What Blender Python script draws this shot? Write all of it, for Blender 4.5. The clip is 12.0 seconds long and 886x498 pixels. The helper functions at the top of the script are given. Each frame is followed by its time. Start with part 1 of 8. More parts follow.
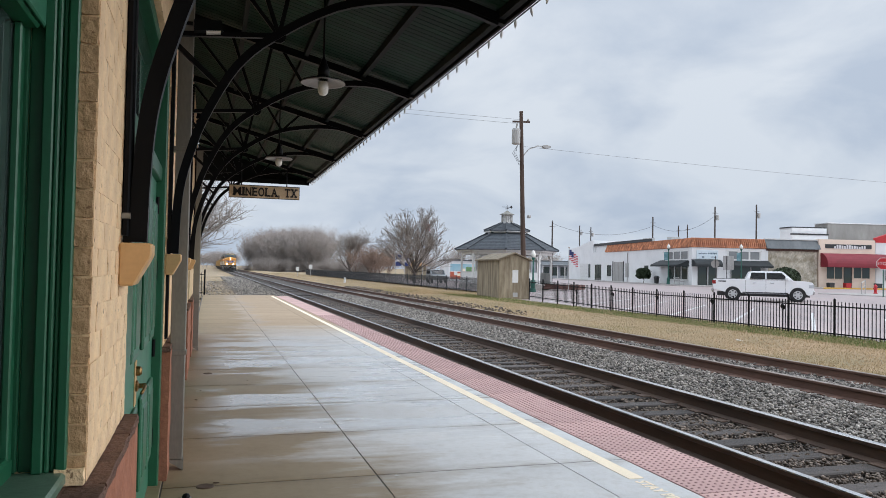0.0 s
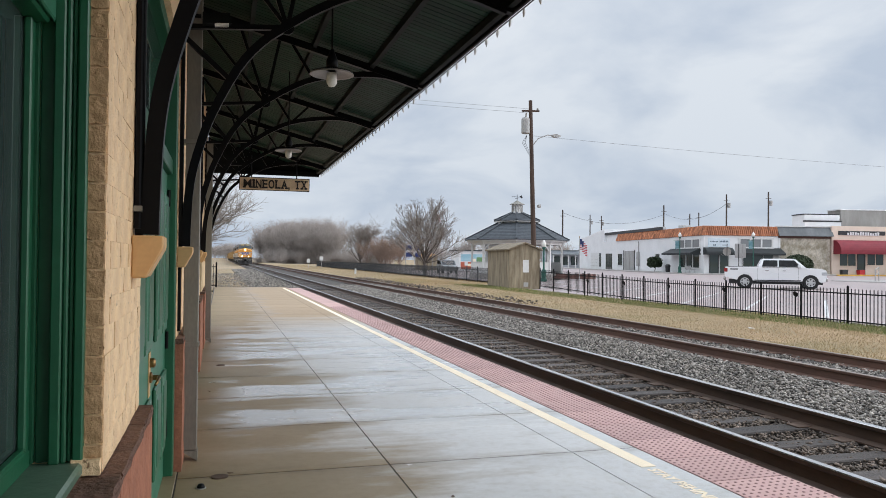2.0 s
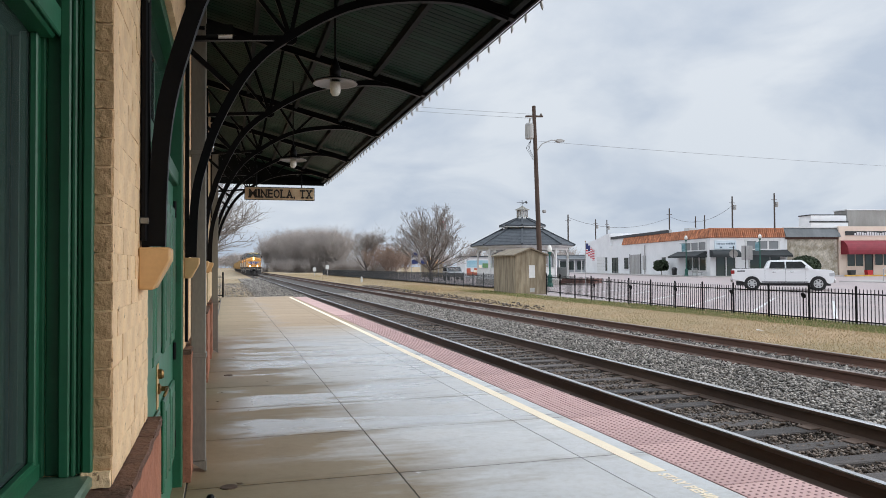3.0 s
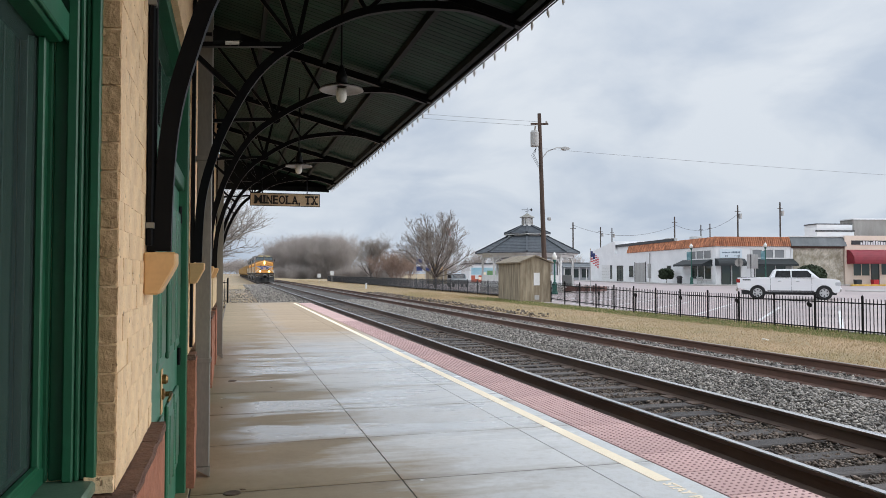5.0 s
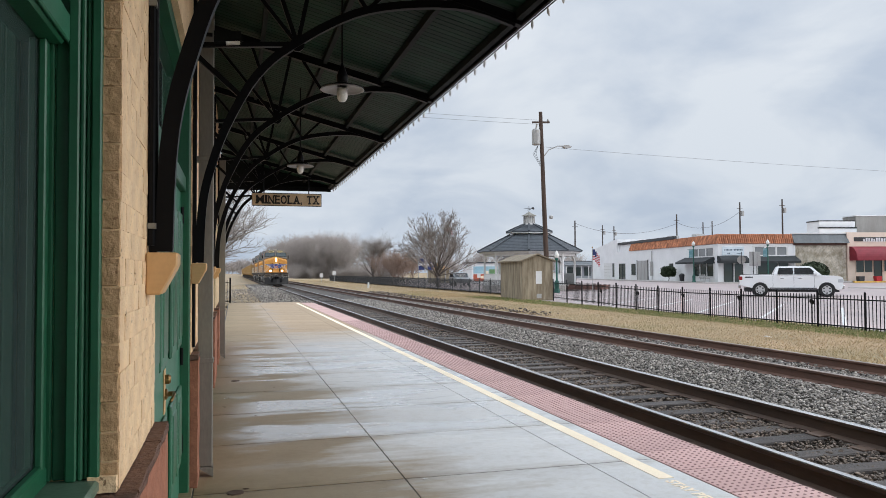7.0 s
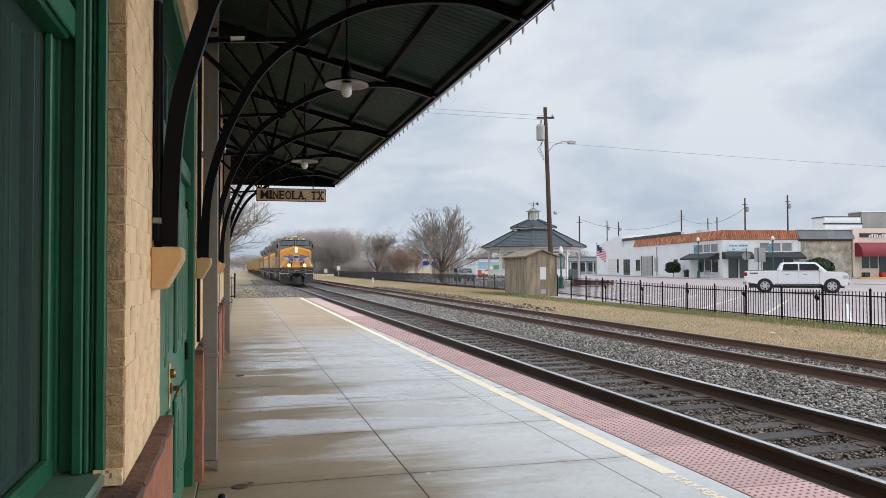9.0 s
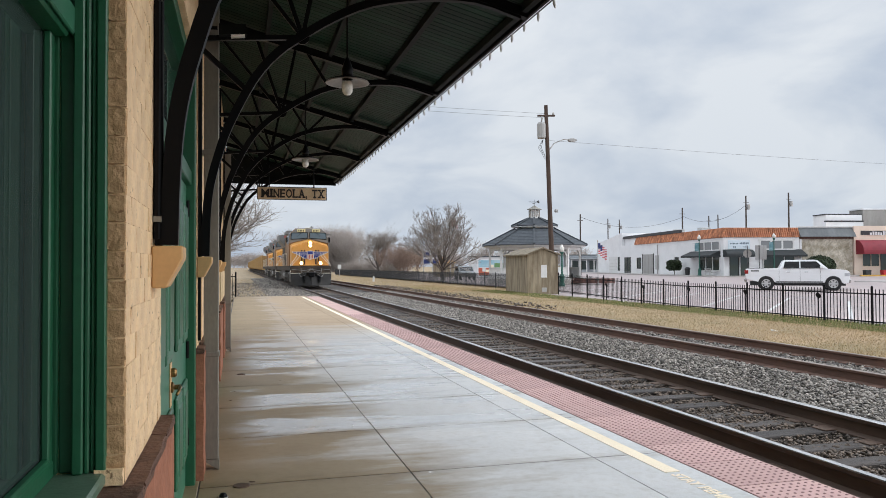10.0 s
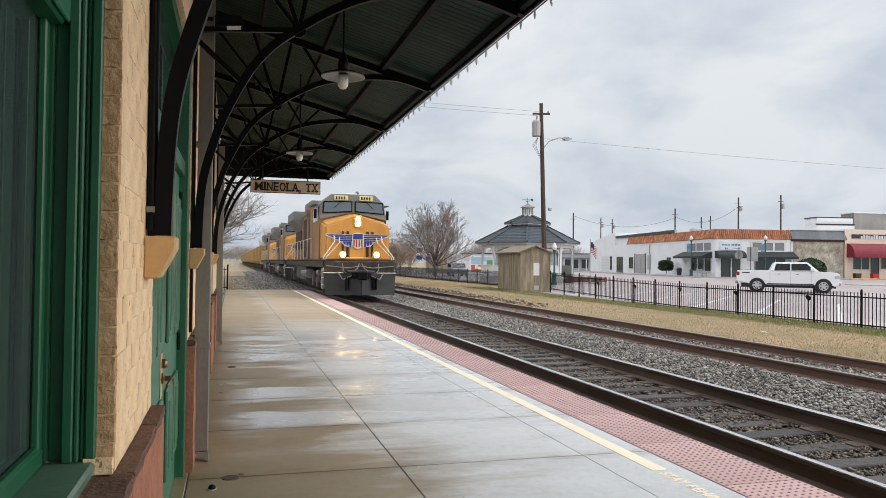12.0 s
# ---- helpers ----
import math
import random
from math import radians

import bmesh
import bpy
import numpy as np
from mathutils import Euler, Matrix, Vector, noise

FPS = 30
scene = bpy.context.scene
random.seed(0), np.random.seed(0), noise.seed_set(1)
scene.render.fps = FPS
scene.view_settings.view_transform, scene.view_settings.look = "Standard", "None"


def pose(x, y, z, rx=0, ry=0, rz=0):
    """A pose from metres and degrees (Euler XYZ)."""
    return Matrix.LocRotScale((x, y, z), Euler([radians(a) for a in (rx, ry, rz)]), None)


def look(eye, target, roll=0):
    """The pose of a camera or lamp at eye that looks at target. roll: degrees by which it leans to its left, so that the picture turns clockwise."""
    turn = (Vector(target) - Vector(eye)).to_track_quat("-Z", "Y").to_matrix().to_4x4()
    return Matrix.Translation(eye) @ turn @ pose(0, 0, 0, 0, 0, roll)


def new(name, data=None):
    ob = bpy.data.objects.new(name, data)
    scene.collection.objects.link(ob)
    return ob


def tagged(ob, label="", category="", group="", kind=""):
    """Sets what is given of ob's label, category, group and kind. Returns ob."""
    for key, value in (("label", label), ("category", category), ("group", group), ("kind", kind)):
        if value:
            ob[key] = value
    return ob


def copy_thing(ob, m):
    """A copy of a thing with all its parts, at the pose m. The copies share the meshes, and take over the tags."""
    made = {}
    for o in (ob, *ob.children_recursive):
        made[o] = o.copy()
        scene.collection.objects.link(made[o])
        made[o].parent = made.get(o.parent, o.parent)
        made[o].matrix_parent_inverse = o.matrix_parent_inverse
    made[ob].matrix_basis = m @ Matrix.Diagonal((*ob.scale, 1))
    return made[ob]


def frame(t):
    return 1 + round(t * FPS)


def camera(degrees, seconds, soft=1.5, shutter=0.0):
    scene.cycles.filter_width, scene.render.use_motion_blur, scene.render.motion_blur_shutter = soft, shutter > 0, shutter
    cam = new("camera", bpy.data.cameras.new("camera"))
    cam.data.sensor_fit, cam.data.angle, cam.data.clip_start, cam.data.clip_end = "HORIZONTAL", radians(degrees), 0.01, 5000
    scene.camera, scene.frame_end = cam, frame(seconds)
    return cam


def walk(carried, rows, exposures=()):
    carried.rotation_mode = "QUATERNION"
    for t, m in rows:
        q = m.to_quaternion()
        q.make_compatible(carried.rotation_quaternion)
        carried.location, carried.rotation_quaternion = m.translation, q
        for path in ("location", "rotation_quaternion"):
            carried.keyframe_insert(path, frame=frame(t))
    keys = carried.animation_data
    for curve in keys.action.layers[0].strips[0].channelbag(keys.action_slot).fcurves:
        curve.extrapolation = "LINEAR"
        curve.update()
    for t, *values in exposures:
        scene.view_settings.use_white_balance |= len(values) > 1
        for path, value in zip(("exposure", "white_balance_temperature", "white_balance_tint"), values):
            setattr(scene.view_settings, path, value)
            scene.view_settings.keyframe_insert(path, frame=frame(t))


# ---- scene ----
cam = camera(61.04, 12.0, soft=0.75)
PATH = [
    (0.0, pose(-0.0003, 0.0049, 1.5435, 91.542, -1.093, -17.282)),
    (0.5, pose(0.0021, 0.0025, 1.5416, 91.283, -0.735, -17.116)),
    (1.0, pose(0.0002, -0.0025, 1.5425, 91.136, -0.577, -16.872)),
    (1.5, pose(-0.0005, 0.0044, 1.5403, 90.959, -0.645, -16.540)),
    (2.0, pose(-0.0006, 0.0008, 1.5408, 90.807, -0.581, -16.485)),
    (2.5, pose(0.0013, 0.0003, 1.5395, 90.908, -0.046, -16.374)),
    (3.0, pose(-0.0014, -0.0002, 1.5426, 91.314, 0.316, -16.034)),
    (5.0, pose(-0.0022, 0.0066, 1.5410, 91.847, -0.028, -15.686)),
    (5.5, pose(-0.0007, 0.0025, 1.5404, 91.810, 0.092, -15.608)),
    (6.0, pose(0.0006, -0.0003, 1.5407, 91.767, 0.266, -15.622)),
    (6.5, pose(-0.0000, -0.0000, 1.5400, 91.772, 0.286, -15.579)),
    (7.0, pose(-0.0001, 0.0005, 1.5400, 91.772, 0.285, -15.521)),
    (9.0, pose(-0.0004, -0.0034, 1.5381, 91.433, 0.196, -15.199)),
    (9.5, pose(0.0003, -0.0001, 1.5400, 91.394, 0.201, -15.220)),
    (10.0, pose(-0.0005, 0.0107, 1.5382, 91.300, 0.294, -15.133)),
    (10.5, pose(-0.0007, -0.0008, 1.5364, 91.032, 0.345, -14.948)),
    (11.0, pose(-0.0028, 0.0014, 1.5360, 90.865, 0.149, -14.881)),
    (11.5, pose(-0.0005, -0.0017, 1.5337, 90.903, -0.367, -15.272)),
    (12.0, pose(-0.0026, 0.0042, 1.5339, 91.026, -0.676, -15.698)),
]
walk(cam, PATH, exposures=((0.0, 0.05, 6160, 10), (2.5, 0.09, 6270, 10), (5.5, 0.09, 6260, 10), (9.5, 0.1, 6330, 10), (12.0, 0.17, 6560, 10)))

# ---- world, sun, exposure ----
world = bpy.data.worlds.new("overcast_sky")
scene.world = world
world.use_nodes = True


def build_sky():
    nt = world.node_tree
    nt.nodes.clear()
    out = nt.nodes.new("ShaderNodeOutputWorld")
    bg = nt.nodes.new("ShaderNodeBackground")
    bg.inputs["Strength"].default_value = 1.86
    geo = nt.nodes.new("ShaderNodeTexCoord")
    sep = nt.nodes.new("ShaderNodeSeparateXYZ")
    nt.links.new(geo.outputs["Generated"], sep.inputs[0])
    # cloud layer: stretched noise on the direction, flattened towards the horizon
    add = nt.nodes.new("ShaderNodeMath")
    add.operation = "ADD"
    add.inputs[1].default_value = 0.35
    ab = nt.nodes.new("ShaderNodeMath")
    ab.operation = "ABSOLUTE"
    nt.links.new(sep.outputs["Z"], ab.inputs[0])
    nt.links.new(ab.outputs[0], add.inputs[0])
    dv = nt.nodes.new("ShaderNodeVectorMath")
    dv.operation = "DIVIDE"
    nt.links.new(geo.outputs["Generated"], dv.inputs[0])
    cmb = nt.nodes.new("ShaderNodeCombineXYZ")
    for i in range(3):
        nt.links.new(add.outputs[0], cmb.inputs[i])
    nt.links.new(cmb.outputs[0], dv.inputs[1])
    n1 = nt.nodes.new("ShaderNodeTexNoise")
    n1.inputs["Scale"].default_value = 2.1
    n1.inputs["Detail"].default_value = 7
    n1.inputs["Roughness"].default_value = 0.52
    n1.inputs["Distortion"].default_value = 0.35
    nt.links.new(dv.outputs[0], n1.inputs["Vector"])
    cloud = nt.nodes.new("ShaderNodeValToRGB")
    cloud.color_ramp.elements[0].position = 0.38
    cloud.color_ramp.elements[0].color = (0.66, 0.735, 0.84, 1)
    cloud.color_ramp.elements[1].position = 0.60
    cloud.color_ramp.elements[1].color = (0.92, 0.96, 1.0, 1)
    nt.links.new(n1.outputs["Fac"], cloud.inputs[0])
    # brighter overhead than near the horizon
    ramp = nt.nodes.new("ShaderNodeValToRGB")
    ramp.color_ramp.elements[0].position = 0.0
    ramp.color_ramp.elements[0].color = (0.36, 0.37, 0.38, 1)
    ramp.color_ramp.elements[1].position = 1.0
    ramp.color_ramp.elements[1].color = (1.2, 1.2, 1.2, 1)
    e = ramp.color_ramp.elements.new(0.35)
    e.color = (0.425, 0.425, 0.425, 1)
    nt.links.new(sep.outputs["Z"], ramp.inputs[0])
    mul = nt.nodes.new("ShaderNodeMix")
    mul.data_type, mul.blend_type = "RGBA", "MULTIPLY"
    mul.inputs["Factor"].default_value = 1
    nt.links.new(cloud.outputs[0], mul.inputs["A"])
    nt.links.new(ramp.outputs[0], mul.inputs["B"])
    nt.links.new(mul.outputs["Result"], bg.inputs["Color"])
    nt.links.new(bg.outputs[0], out.inputs[0])


build_sky()

sun_data = bpy.data.lights.new("sun", "SUN")
sun_data.energy, sun_data.angle, sun_data.color = 1.8, radians(70), (1.0, 0.97, 0.93)
sun = new("sun", sun_data)
sun.matrix_world = look((50, -12, 27), (0, 10, 0))

# ---- materials ----
def srgb(r, g, b):
    f = lambda c: c / 12.92 if c <= 0.04045 else ((c + 0.055) / 1.055) ** 2.4
    return (f(r / 255), f(g / 255), f(b / 255))


def mat(name, col, rough=0.6, col2=None, scale=6.0, metal=0.0, bump=0.0, bump_scale=60.0, rough2=None, stretch=(1, 1, 1),
        detail_col=0.12, vary=0.0, coat=0.0, emit=0.0, spec=0.5):
    """A node material: large stains between col and col2, fine grain, bump, and a change of tone from piece to piece."""
    m = bpy.data.materials.new(name)
    m.use_nodes = True
    nt = m.node_tree
    b = nt.nodes["Principled BSDF"]
    b.inputs["Metallic"].default_value = metal
    b.inputs["Roughness"].default_value = rough
    b.inputs["Specular IOR Level"].default_value = spec
    if coat:
        b.inputs["Coat Weight"].default_value = coat
        b.inputs["Coat Roughness"].default_value = 0.08
    col2 = col2 or tuple(c * 0.75 for c in col)
    tc = nt.nodes.new("ShaderNodeTexCoord")
    mp = nt.nodes.new("ShaderNodeMapping")
    mp.inputs["Scale"].default_value = stretch
    nt.links.new(tc.outputs["Object"], mp.inputs["Vector"])
    n1 = nt.nodes.new("ShaderNodeTexNoise")
    n1.inputs["Scale"].default_value = scale
    n1.inputs["Detail"].default_value = 5
    n1.inputs["Roughness"].default_value = 0.6
    nt.links.new(mp.outputs[0], n1.inputs["Vector"])
    ramp = nt.nodes.new("ShaderNodeValToRGB")
    ramp.color_ramp.elements[0].position, ramp.color_ramp.elements[1].position = 0.33, 0.68
    ramp.color_ramp.elements[0].color, ramp.color_ramp.elements[1].color = (*col2, 1), (*col, 1)
    nt.links.new(n1.outputs["Fac"], ramp.inputs[0])
    n2 = nt.nodes.new("ShaderNodeTexNoise")
    n2.inputs["Scale"].default_value = bump_scale
    n2.inputs["Detail"].default_value = 4
    nt.links.new(mp.outputs[0], n2.inputs["Vector"])
    r2 = nt.nodes.new("ShaderNodeMapRange")
    r2.inputs["From Min"].default_value, r2.inputs["From Max"].default_value = 0.25, 0.75
    r2.inputs["To Min"].default_value, r2.inputs["To Max"].default_value = 1 - detail_col, 1 + detail_col
    nt.links.new(n2.outputs["Fac"], r2.inputs["Value"])
    mul = nt.nodes.new("ShaderNodeVectorMath")
    mul.operation = "SCALE"
    nt.links.new(ramp.outputs[0], mul.inputs[0])
    nt.links.new(r2.outputs[0], mul.inputs["Scale"])
    last = mul
    if vary:
        oi = nt.nodes.new("ShaderNodeObjectInfo")
        gi = nt.nodes.new("ShaderNodeNewGeometry")
        sm = nt.nodes.new("ShaderNodeMath")
        sm.operation = "ADD"
        nt.links.new(oi.outputs["Random"], sm.inputs[0])
        nt.links.new(gi.outputs["Random Per Island"], sm.inputs[1])
        fr = nt.nodes.new("ShaderNodeMath")
        fr.operation = "FRACT"
        nt.links.new(sm.outputs[0], fr.inputs[0])
        mr = nt.nodes.new("ShaderNodeMapRange")
        mr.inputs["To Min"].default_value, mr.inputs["To Max"].default_value = 1 - vary, 1 + vary
        nt.links.new(fr.outputs[0], mr.inputs["Value"])
        m2 = nt.nodes.new("ShaderNodeVectorMath")
        m2.operation = "SCALE"
        nt.links.new(mul.outputs[0], m2.inputs[0])
        nt.links.new(mr.outputs[0], m2.inputs["Scale"])
        last = m2
    nt.links.new(last.outputs[0], b.inputs["Base Color"])
    if rough2 is not None:
        rr = nt.nodes.new("ShaderNodeMapRange")
        rr.inputs["From Min"].default_value, rr.inputs["From Max"].default_value = 0.35, 0.65
        rr.inputs["To Min"].default_value, rr.inputs["To Max"].default_value = rough2, rough
        nt.links.new(n1.outputs["Fac"], rr.inputs["Value"])
        nt.links.new(rr.outputs[0], b.inputs["Roughness"])
    if bump:
        bp = nt.nodes.new("ShaderNodeBump")
        bp.inputs["Strength"].default_value = bump
        bp.inputs["Distance"].default_value = 0.01
        nt.links.new(n2.outputs["Fac"], bp.inputs["Height"])
        nt.links.new(bp.outputs[0], b.inputs["Normal"])
    if emit:
        b.inputs["Emission Color"].default_value = (*col, 1)
        b.inputs["Emission Strength"].default_value = emit
    return m


def glass_mat(name, tint=(0.02, 0.03, 0.03), rough=0.03):
    """Dark window glass with a dark room behind it."""
    m = bpy.data.materials.new(name)
    m.use_nodes = True
    b = m.node_tree.nodes["Principled BSDF"]
    b.inputs["Base Color"].default_value = (*tint, 1)
    b.inputs["Roughness"].default_value = rough
    b.inputs["Specular IOR Level"].default_value = 0.6
    return m


def wet_concrete(name):
    """Broom-finished concrete: damp olive-brown near the wall, smeared dark along the joints, with thin films of water lying in bands."""
    m = mat(name, (0.62, 0.62, 0.61), 0.55, (0.52, 0.52, 0.515), 0.9, bump=0.06, bump_scale=170, detail_col=0.14, vary=0.05)
    nt = m.node_tree
    b = nt.nodes["Principled BSDF"]
    geo = nt.nodes.new("ShaderNodeNewGeometry")
    sep = nt.nodes.new("ShaderNodeSeparateXYZ")
    nt.links.new(geo.outputs["Position"], sep.inputs[0])
    X, Y = sep.outputs["X"], sep.outputs["Y"]

    def noise_at(stretch, shift, scale, detail=5, rough=0.58, distort=0.0):
        mp = nt.nodes.new("ShaderNodeMapping")
        mp.inputs["Scale"].default_value = stretch
        mp.inputs["Location"].default_value = shift
        nt.links.new(geo.outputs["Position"], mp.inputs["Vector"])
        n = nt.nodes.new("ShaderNodeTexNoise")
        n.inputs["Scale"].default_value = scale
        n.inputs["Detail"].default_value = detail
        n.inputs["Roughness"].default_value = rough
        n.inputs["Distortion"].default_value = distort
        nt.links.new(mp.outputs[0], n.inputs["Vector"])
        return n.outputs["Fac"]

    def span(socket, a, c, lo=0.0, hi=1.0):
        r = nt.nodes.new("ShaderNodeMapRange")
        r.inputs["From Min"].default_value, r.inputs["From Max"].default_value = a, c
        r.inputs["To Min"].default_value, r.inputs["To Max"].default_value = lo, hi
        nt.links.new(socket, r.inputs["Value"])
        return r.outputs[0]

    def op(kind, a, c):
        t = nt.nodes.new("ShaderNodeMath")
        t.operation = kind
        for i, v in enumerate((a, c)):
            if isinstance(v, (int, float)):
                t.inputs[i].default_value = v
            else:
                nt.links.new(v, t.inputs[i])
        return t.outputs[0]

    def tint(fac, colour):
        mix = nt.nodes.new("ShaderNodeMix")
        mix.data_type, mix.blend_type = "RGBA", "MULTIPLY"
        nt.links.new(fac, mix.inputs["Factor"])
        nt.links.new(b.inputs["Base Color"].links[0].from_socket, mix.inputs["A"])
        mix.inputs["B"].default_value = (*colour, 1)
        nt.links.new(mix.outputs["Result"], b.inputs["Base Color"])
    broad = noise_at((0.5, 1.25, 1), (0, 0, 0), 1.0)
    fine = noise_at((0.8, 2.6, 1), (5, 2, 0), 2.4, 6, 0.65, 0.4)
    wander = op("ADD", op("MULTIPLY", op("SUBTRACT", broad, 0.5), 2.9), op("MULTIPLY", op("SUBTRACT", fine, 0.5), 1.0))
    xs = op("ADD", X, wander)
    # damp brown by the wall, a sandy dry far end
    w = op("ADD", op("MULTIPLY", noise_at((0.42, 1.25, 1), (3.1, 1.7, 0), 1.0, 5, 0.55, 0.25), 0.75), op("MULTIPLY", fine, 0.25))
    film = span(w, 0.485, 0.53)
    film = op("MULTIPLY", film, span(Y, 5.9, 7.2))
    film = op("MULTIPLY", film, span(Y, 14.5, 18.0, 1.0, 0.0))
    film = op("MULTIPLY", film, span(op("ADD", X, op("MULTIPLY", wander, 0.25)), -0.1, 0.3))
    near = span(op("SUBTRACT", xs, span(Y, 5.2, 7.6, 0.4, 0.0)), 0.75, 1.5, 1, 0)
    # brown halved under the film, which puts its sky sheen into the colour
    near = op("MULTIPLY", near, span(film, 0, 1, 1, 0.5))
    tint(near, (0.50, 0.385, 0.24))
    far = op("MULTIPLY", span(op("ADD", Y, op("MULTIPLY", wander, 1.6)), 14.5, 20.5), 0.95)
    tint(op("MULTIPLY", far, span(near, 0, 1, 1, 0.25)), (0.60, 0.43, 0.265))
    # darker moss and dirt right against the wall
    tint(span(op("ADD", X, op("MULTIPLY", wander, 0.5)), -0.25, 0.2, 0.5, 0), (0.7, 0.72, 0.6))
    # dirt that the water leaves along each joint
    row = op("FRACT", op("DIVIDE", op("SUBTRACT", Y, 5.54 - 15.19), 1.519), 0.0)
    edge = op("MINIMUM", row, op("SUBTRACT", 1.0, row))
    smear = op("MULTIPLY", span(edge, 0.015, 0.11, 1, 0), op("MULTIPLY", span(fine, 0.40, 0.62), span(Y, 11.0, 17.0, 1.0, 0.15)))
    tint(op("MULTIPLY", smear, 0.75), (0.52, 0.46, 0.38))
    # scattered stains
    tint(op("MULTIPLY", span(noise_at((1.2, 1.8, 1), (9, 4, 0), 1.6, 6, 0.7), 0.56, 0.72), 0.4), (0.6, 0.54, 0.45))
    # grain and grit
    tint(op("MULTIPLY", span(noise_at((1, 1, 1), (2, 7, 0), 13, 6, 0.75), 0.46, 0.66), 0.4), (0.7, 0.66, 0.58))
    # water: bands across the middle of the platform, none on the dry far end
    film = op("MULTIPLY", film, span(smear, 0, 1, 1, 0.2))
    nt.links.new(op("MULTIPLY", film, 0.85), b.inputs["Coat Weight"])
    b.inputs["Coat Roughness"].default_value = 0.19
    b.inputs["Coat IOR"].default_value = 1.4
    damp = span(Y, 14.0, 20.0, 0.45, 0.8)
    low = nt.nodes.new("ShaderNodeMix")
    low.data_type = "FLOAT"
    nt.links.new(film, low.inputs[0])
    nt.links.new(damp, low.inputs[2])
    low.inputs[3].default_value = 0.26
    nt.links.new(low.outputs[0], b.inputs["Roughness"])
    return m


def painted_brick(name, col, col2, chips=0.36):
    """Thick lumpy masonry paint with pits and chips that show the brown clay."""
    m = mat(name, col, 0.6, col2, 5, bump=1.0, bump_scale=30, detail_col=0.08, vary=0.03)
    nt = m.node_tree
    b = nt.nodes["Principled BSDF"]
    tc = nt.nodes.new("ShaderNodeNewGeometry")
    n = nt.nodes.new("ShaderNodeTexNoise")
    n.inputs["Scale"].default_value, n.inputs["Detail"].default_value, n.inputs["Roughness"].default_value = 34, 4, 0.62
    nt.links.new(tc.outputs["Position"], n.inputs["Vector"])
    r = nt.nodes.new("ShaderNodeMapRange")
    r.inputs["From Min"].default_value, r.inputs["From Max"].default_value = chips - 0.03, chips + 0.02
    r.inputs["To Min"].default_value, r.inputs["To Max"].default_value = 0.85, 0.0
    nt.links.new(n.outputs["Fac"], r.inputs["Value"])
    mix = nt.nodes.new("ShaderNodeMix")
    mix.data_type = "RGBA"
    nt.links.new(r.outputs[0], mix.inputs["Factor"])
    nt.links.new(b.inputs["Base Color"].links[0].from_socket, mix.inputs["A"])
    mix.inputs["B"].default_value = (*srgb(128, 92, 60), 1)
    nt.links.new(mix.outputs["Result"], b.inputs["Base Color"])
    b2 = nt.nodes.new("ShaderNodeBump")
    b2.inputs["Strength"].default_value, b2.inputs["Distance"].default_value = 0.7, 0.012
    nt.links.new(n.outputs["Fac"], b2.inputs["Height"])
    nt.links.new(b.inputs["Normal"].links[0].from_socket, b2.inputs["Normal"])
    nt.links.new(b2.outputs[0], b.inputs["Normal"])
    return m


M = {}
M["concrete"] = wet_concrete("wet_concrete")
M["joint"] = mat("joint_dirt", (0.05, 0.045, 0.04), 0.8)
M["yellow"] = mat("yellow_paint", srgb(246, 232, 204), 0.55, srgb(236, 220, 192), 3, detail_col=0.08, bump=0.05)
M["tactile"] = mat("red_tactile", srgb(198, 164, 157), 0.65, srgb(178, 143, 137), 1.5, detail_col=0.08, vary=0.07)
M["dome"] = mat("tactile_dome", srgb(128, 96, 95), 0.65, srgb(142, 108, 106), 3, detail_col=0.1)
M["steel_rail"] = mat("rail_steel_side", (0.125, 0.08, 0.056), 0.6, (0.055, 0.036, 0.027), 3, metal=0.2, bump=0.1, stretch=(1, 0.15, 1))
M["rail_head"] = mat("rail_head_polished", (0.82, 0.81, 0.79), 0.22, (0.62, 0.6, 0.58), 2, metal=1.0)
M["rail_rust"] = mat("rail_rust_side", (0.15, 0.08, 0.055), 0.75, (0.09, 0.05, 0.037), 3, bump=0.1, stretch=(1, 0.15, 1))
M["rail_head_dull"] = mat("rail_head_dull", (0.42, 0.33, 0.28), 0.4, (0.2, 0.16, 0.14), 2, metal=0.7)
M["tie"] = mat("weathered_tie", (0.092, 0.078, 0.069), 0.65, (0.036, 0.03, 0.027), 3, bump=0.9, bump_scale=14, stretch=(0.5, 9, 9), vary=0.45, rough2=0.5, detail_col=0.35, spec=0.3)
M["stone"] = mat("crushed_stone", (0.315, 0.288, 0.255), 0.8, (0.13, 0.115, 0.10), 8, bump=0.3, vary=0.85)
M["stone_dirty"] = mat("oily_stone", (0.20, 0.155, 0.12), 0.7, (0.075, 0.058, 0.046), 8, bump=0.3, vary=0.7)
# brown bed, darkened to give the shade in gaps between loose stones
M["ballast"] = mat("shaded_ballast_bed", (0.08, 0.067, 0.056), 0.85, (0.04, 0.033, 0.028), 22, bump=1.0, bump_scale=45, detail_col=0.5)
M["grass"] = mat("dry_grass_ground", (0.40, 0.28, 0.17), 0.9, (0.21, 0.175, 0.095), 0.4, bump=1.0, bump_scale=24, detail_col=0.45)
M["verge"] = mat("thin_grass_and_gravel", (0.43, 0.31, 0.20), 0.9, (0.19, 0.165, 0.10), 0.35, bump=1.0, bump_scale=18, detail_col=0.5)
M["asphalt"] = mat("worn_asphalt", (0.41, 0.335, 0.322), 0.7, (0.25, 0.20, 0.195), 0.3, stretch=(1.6, 0.6, 1), rough2=0.4, bump=0.3, bump_scale=80, detail_col=0.1)
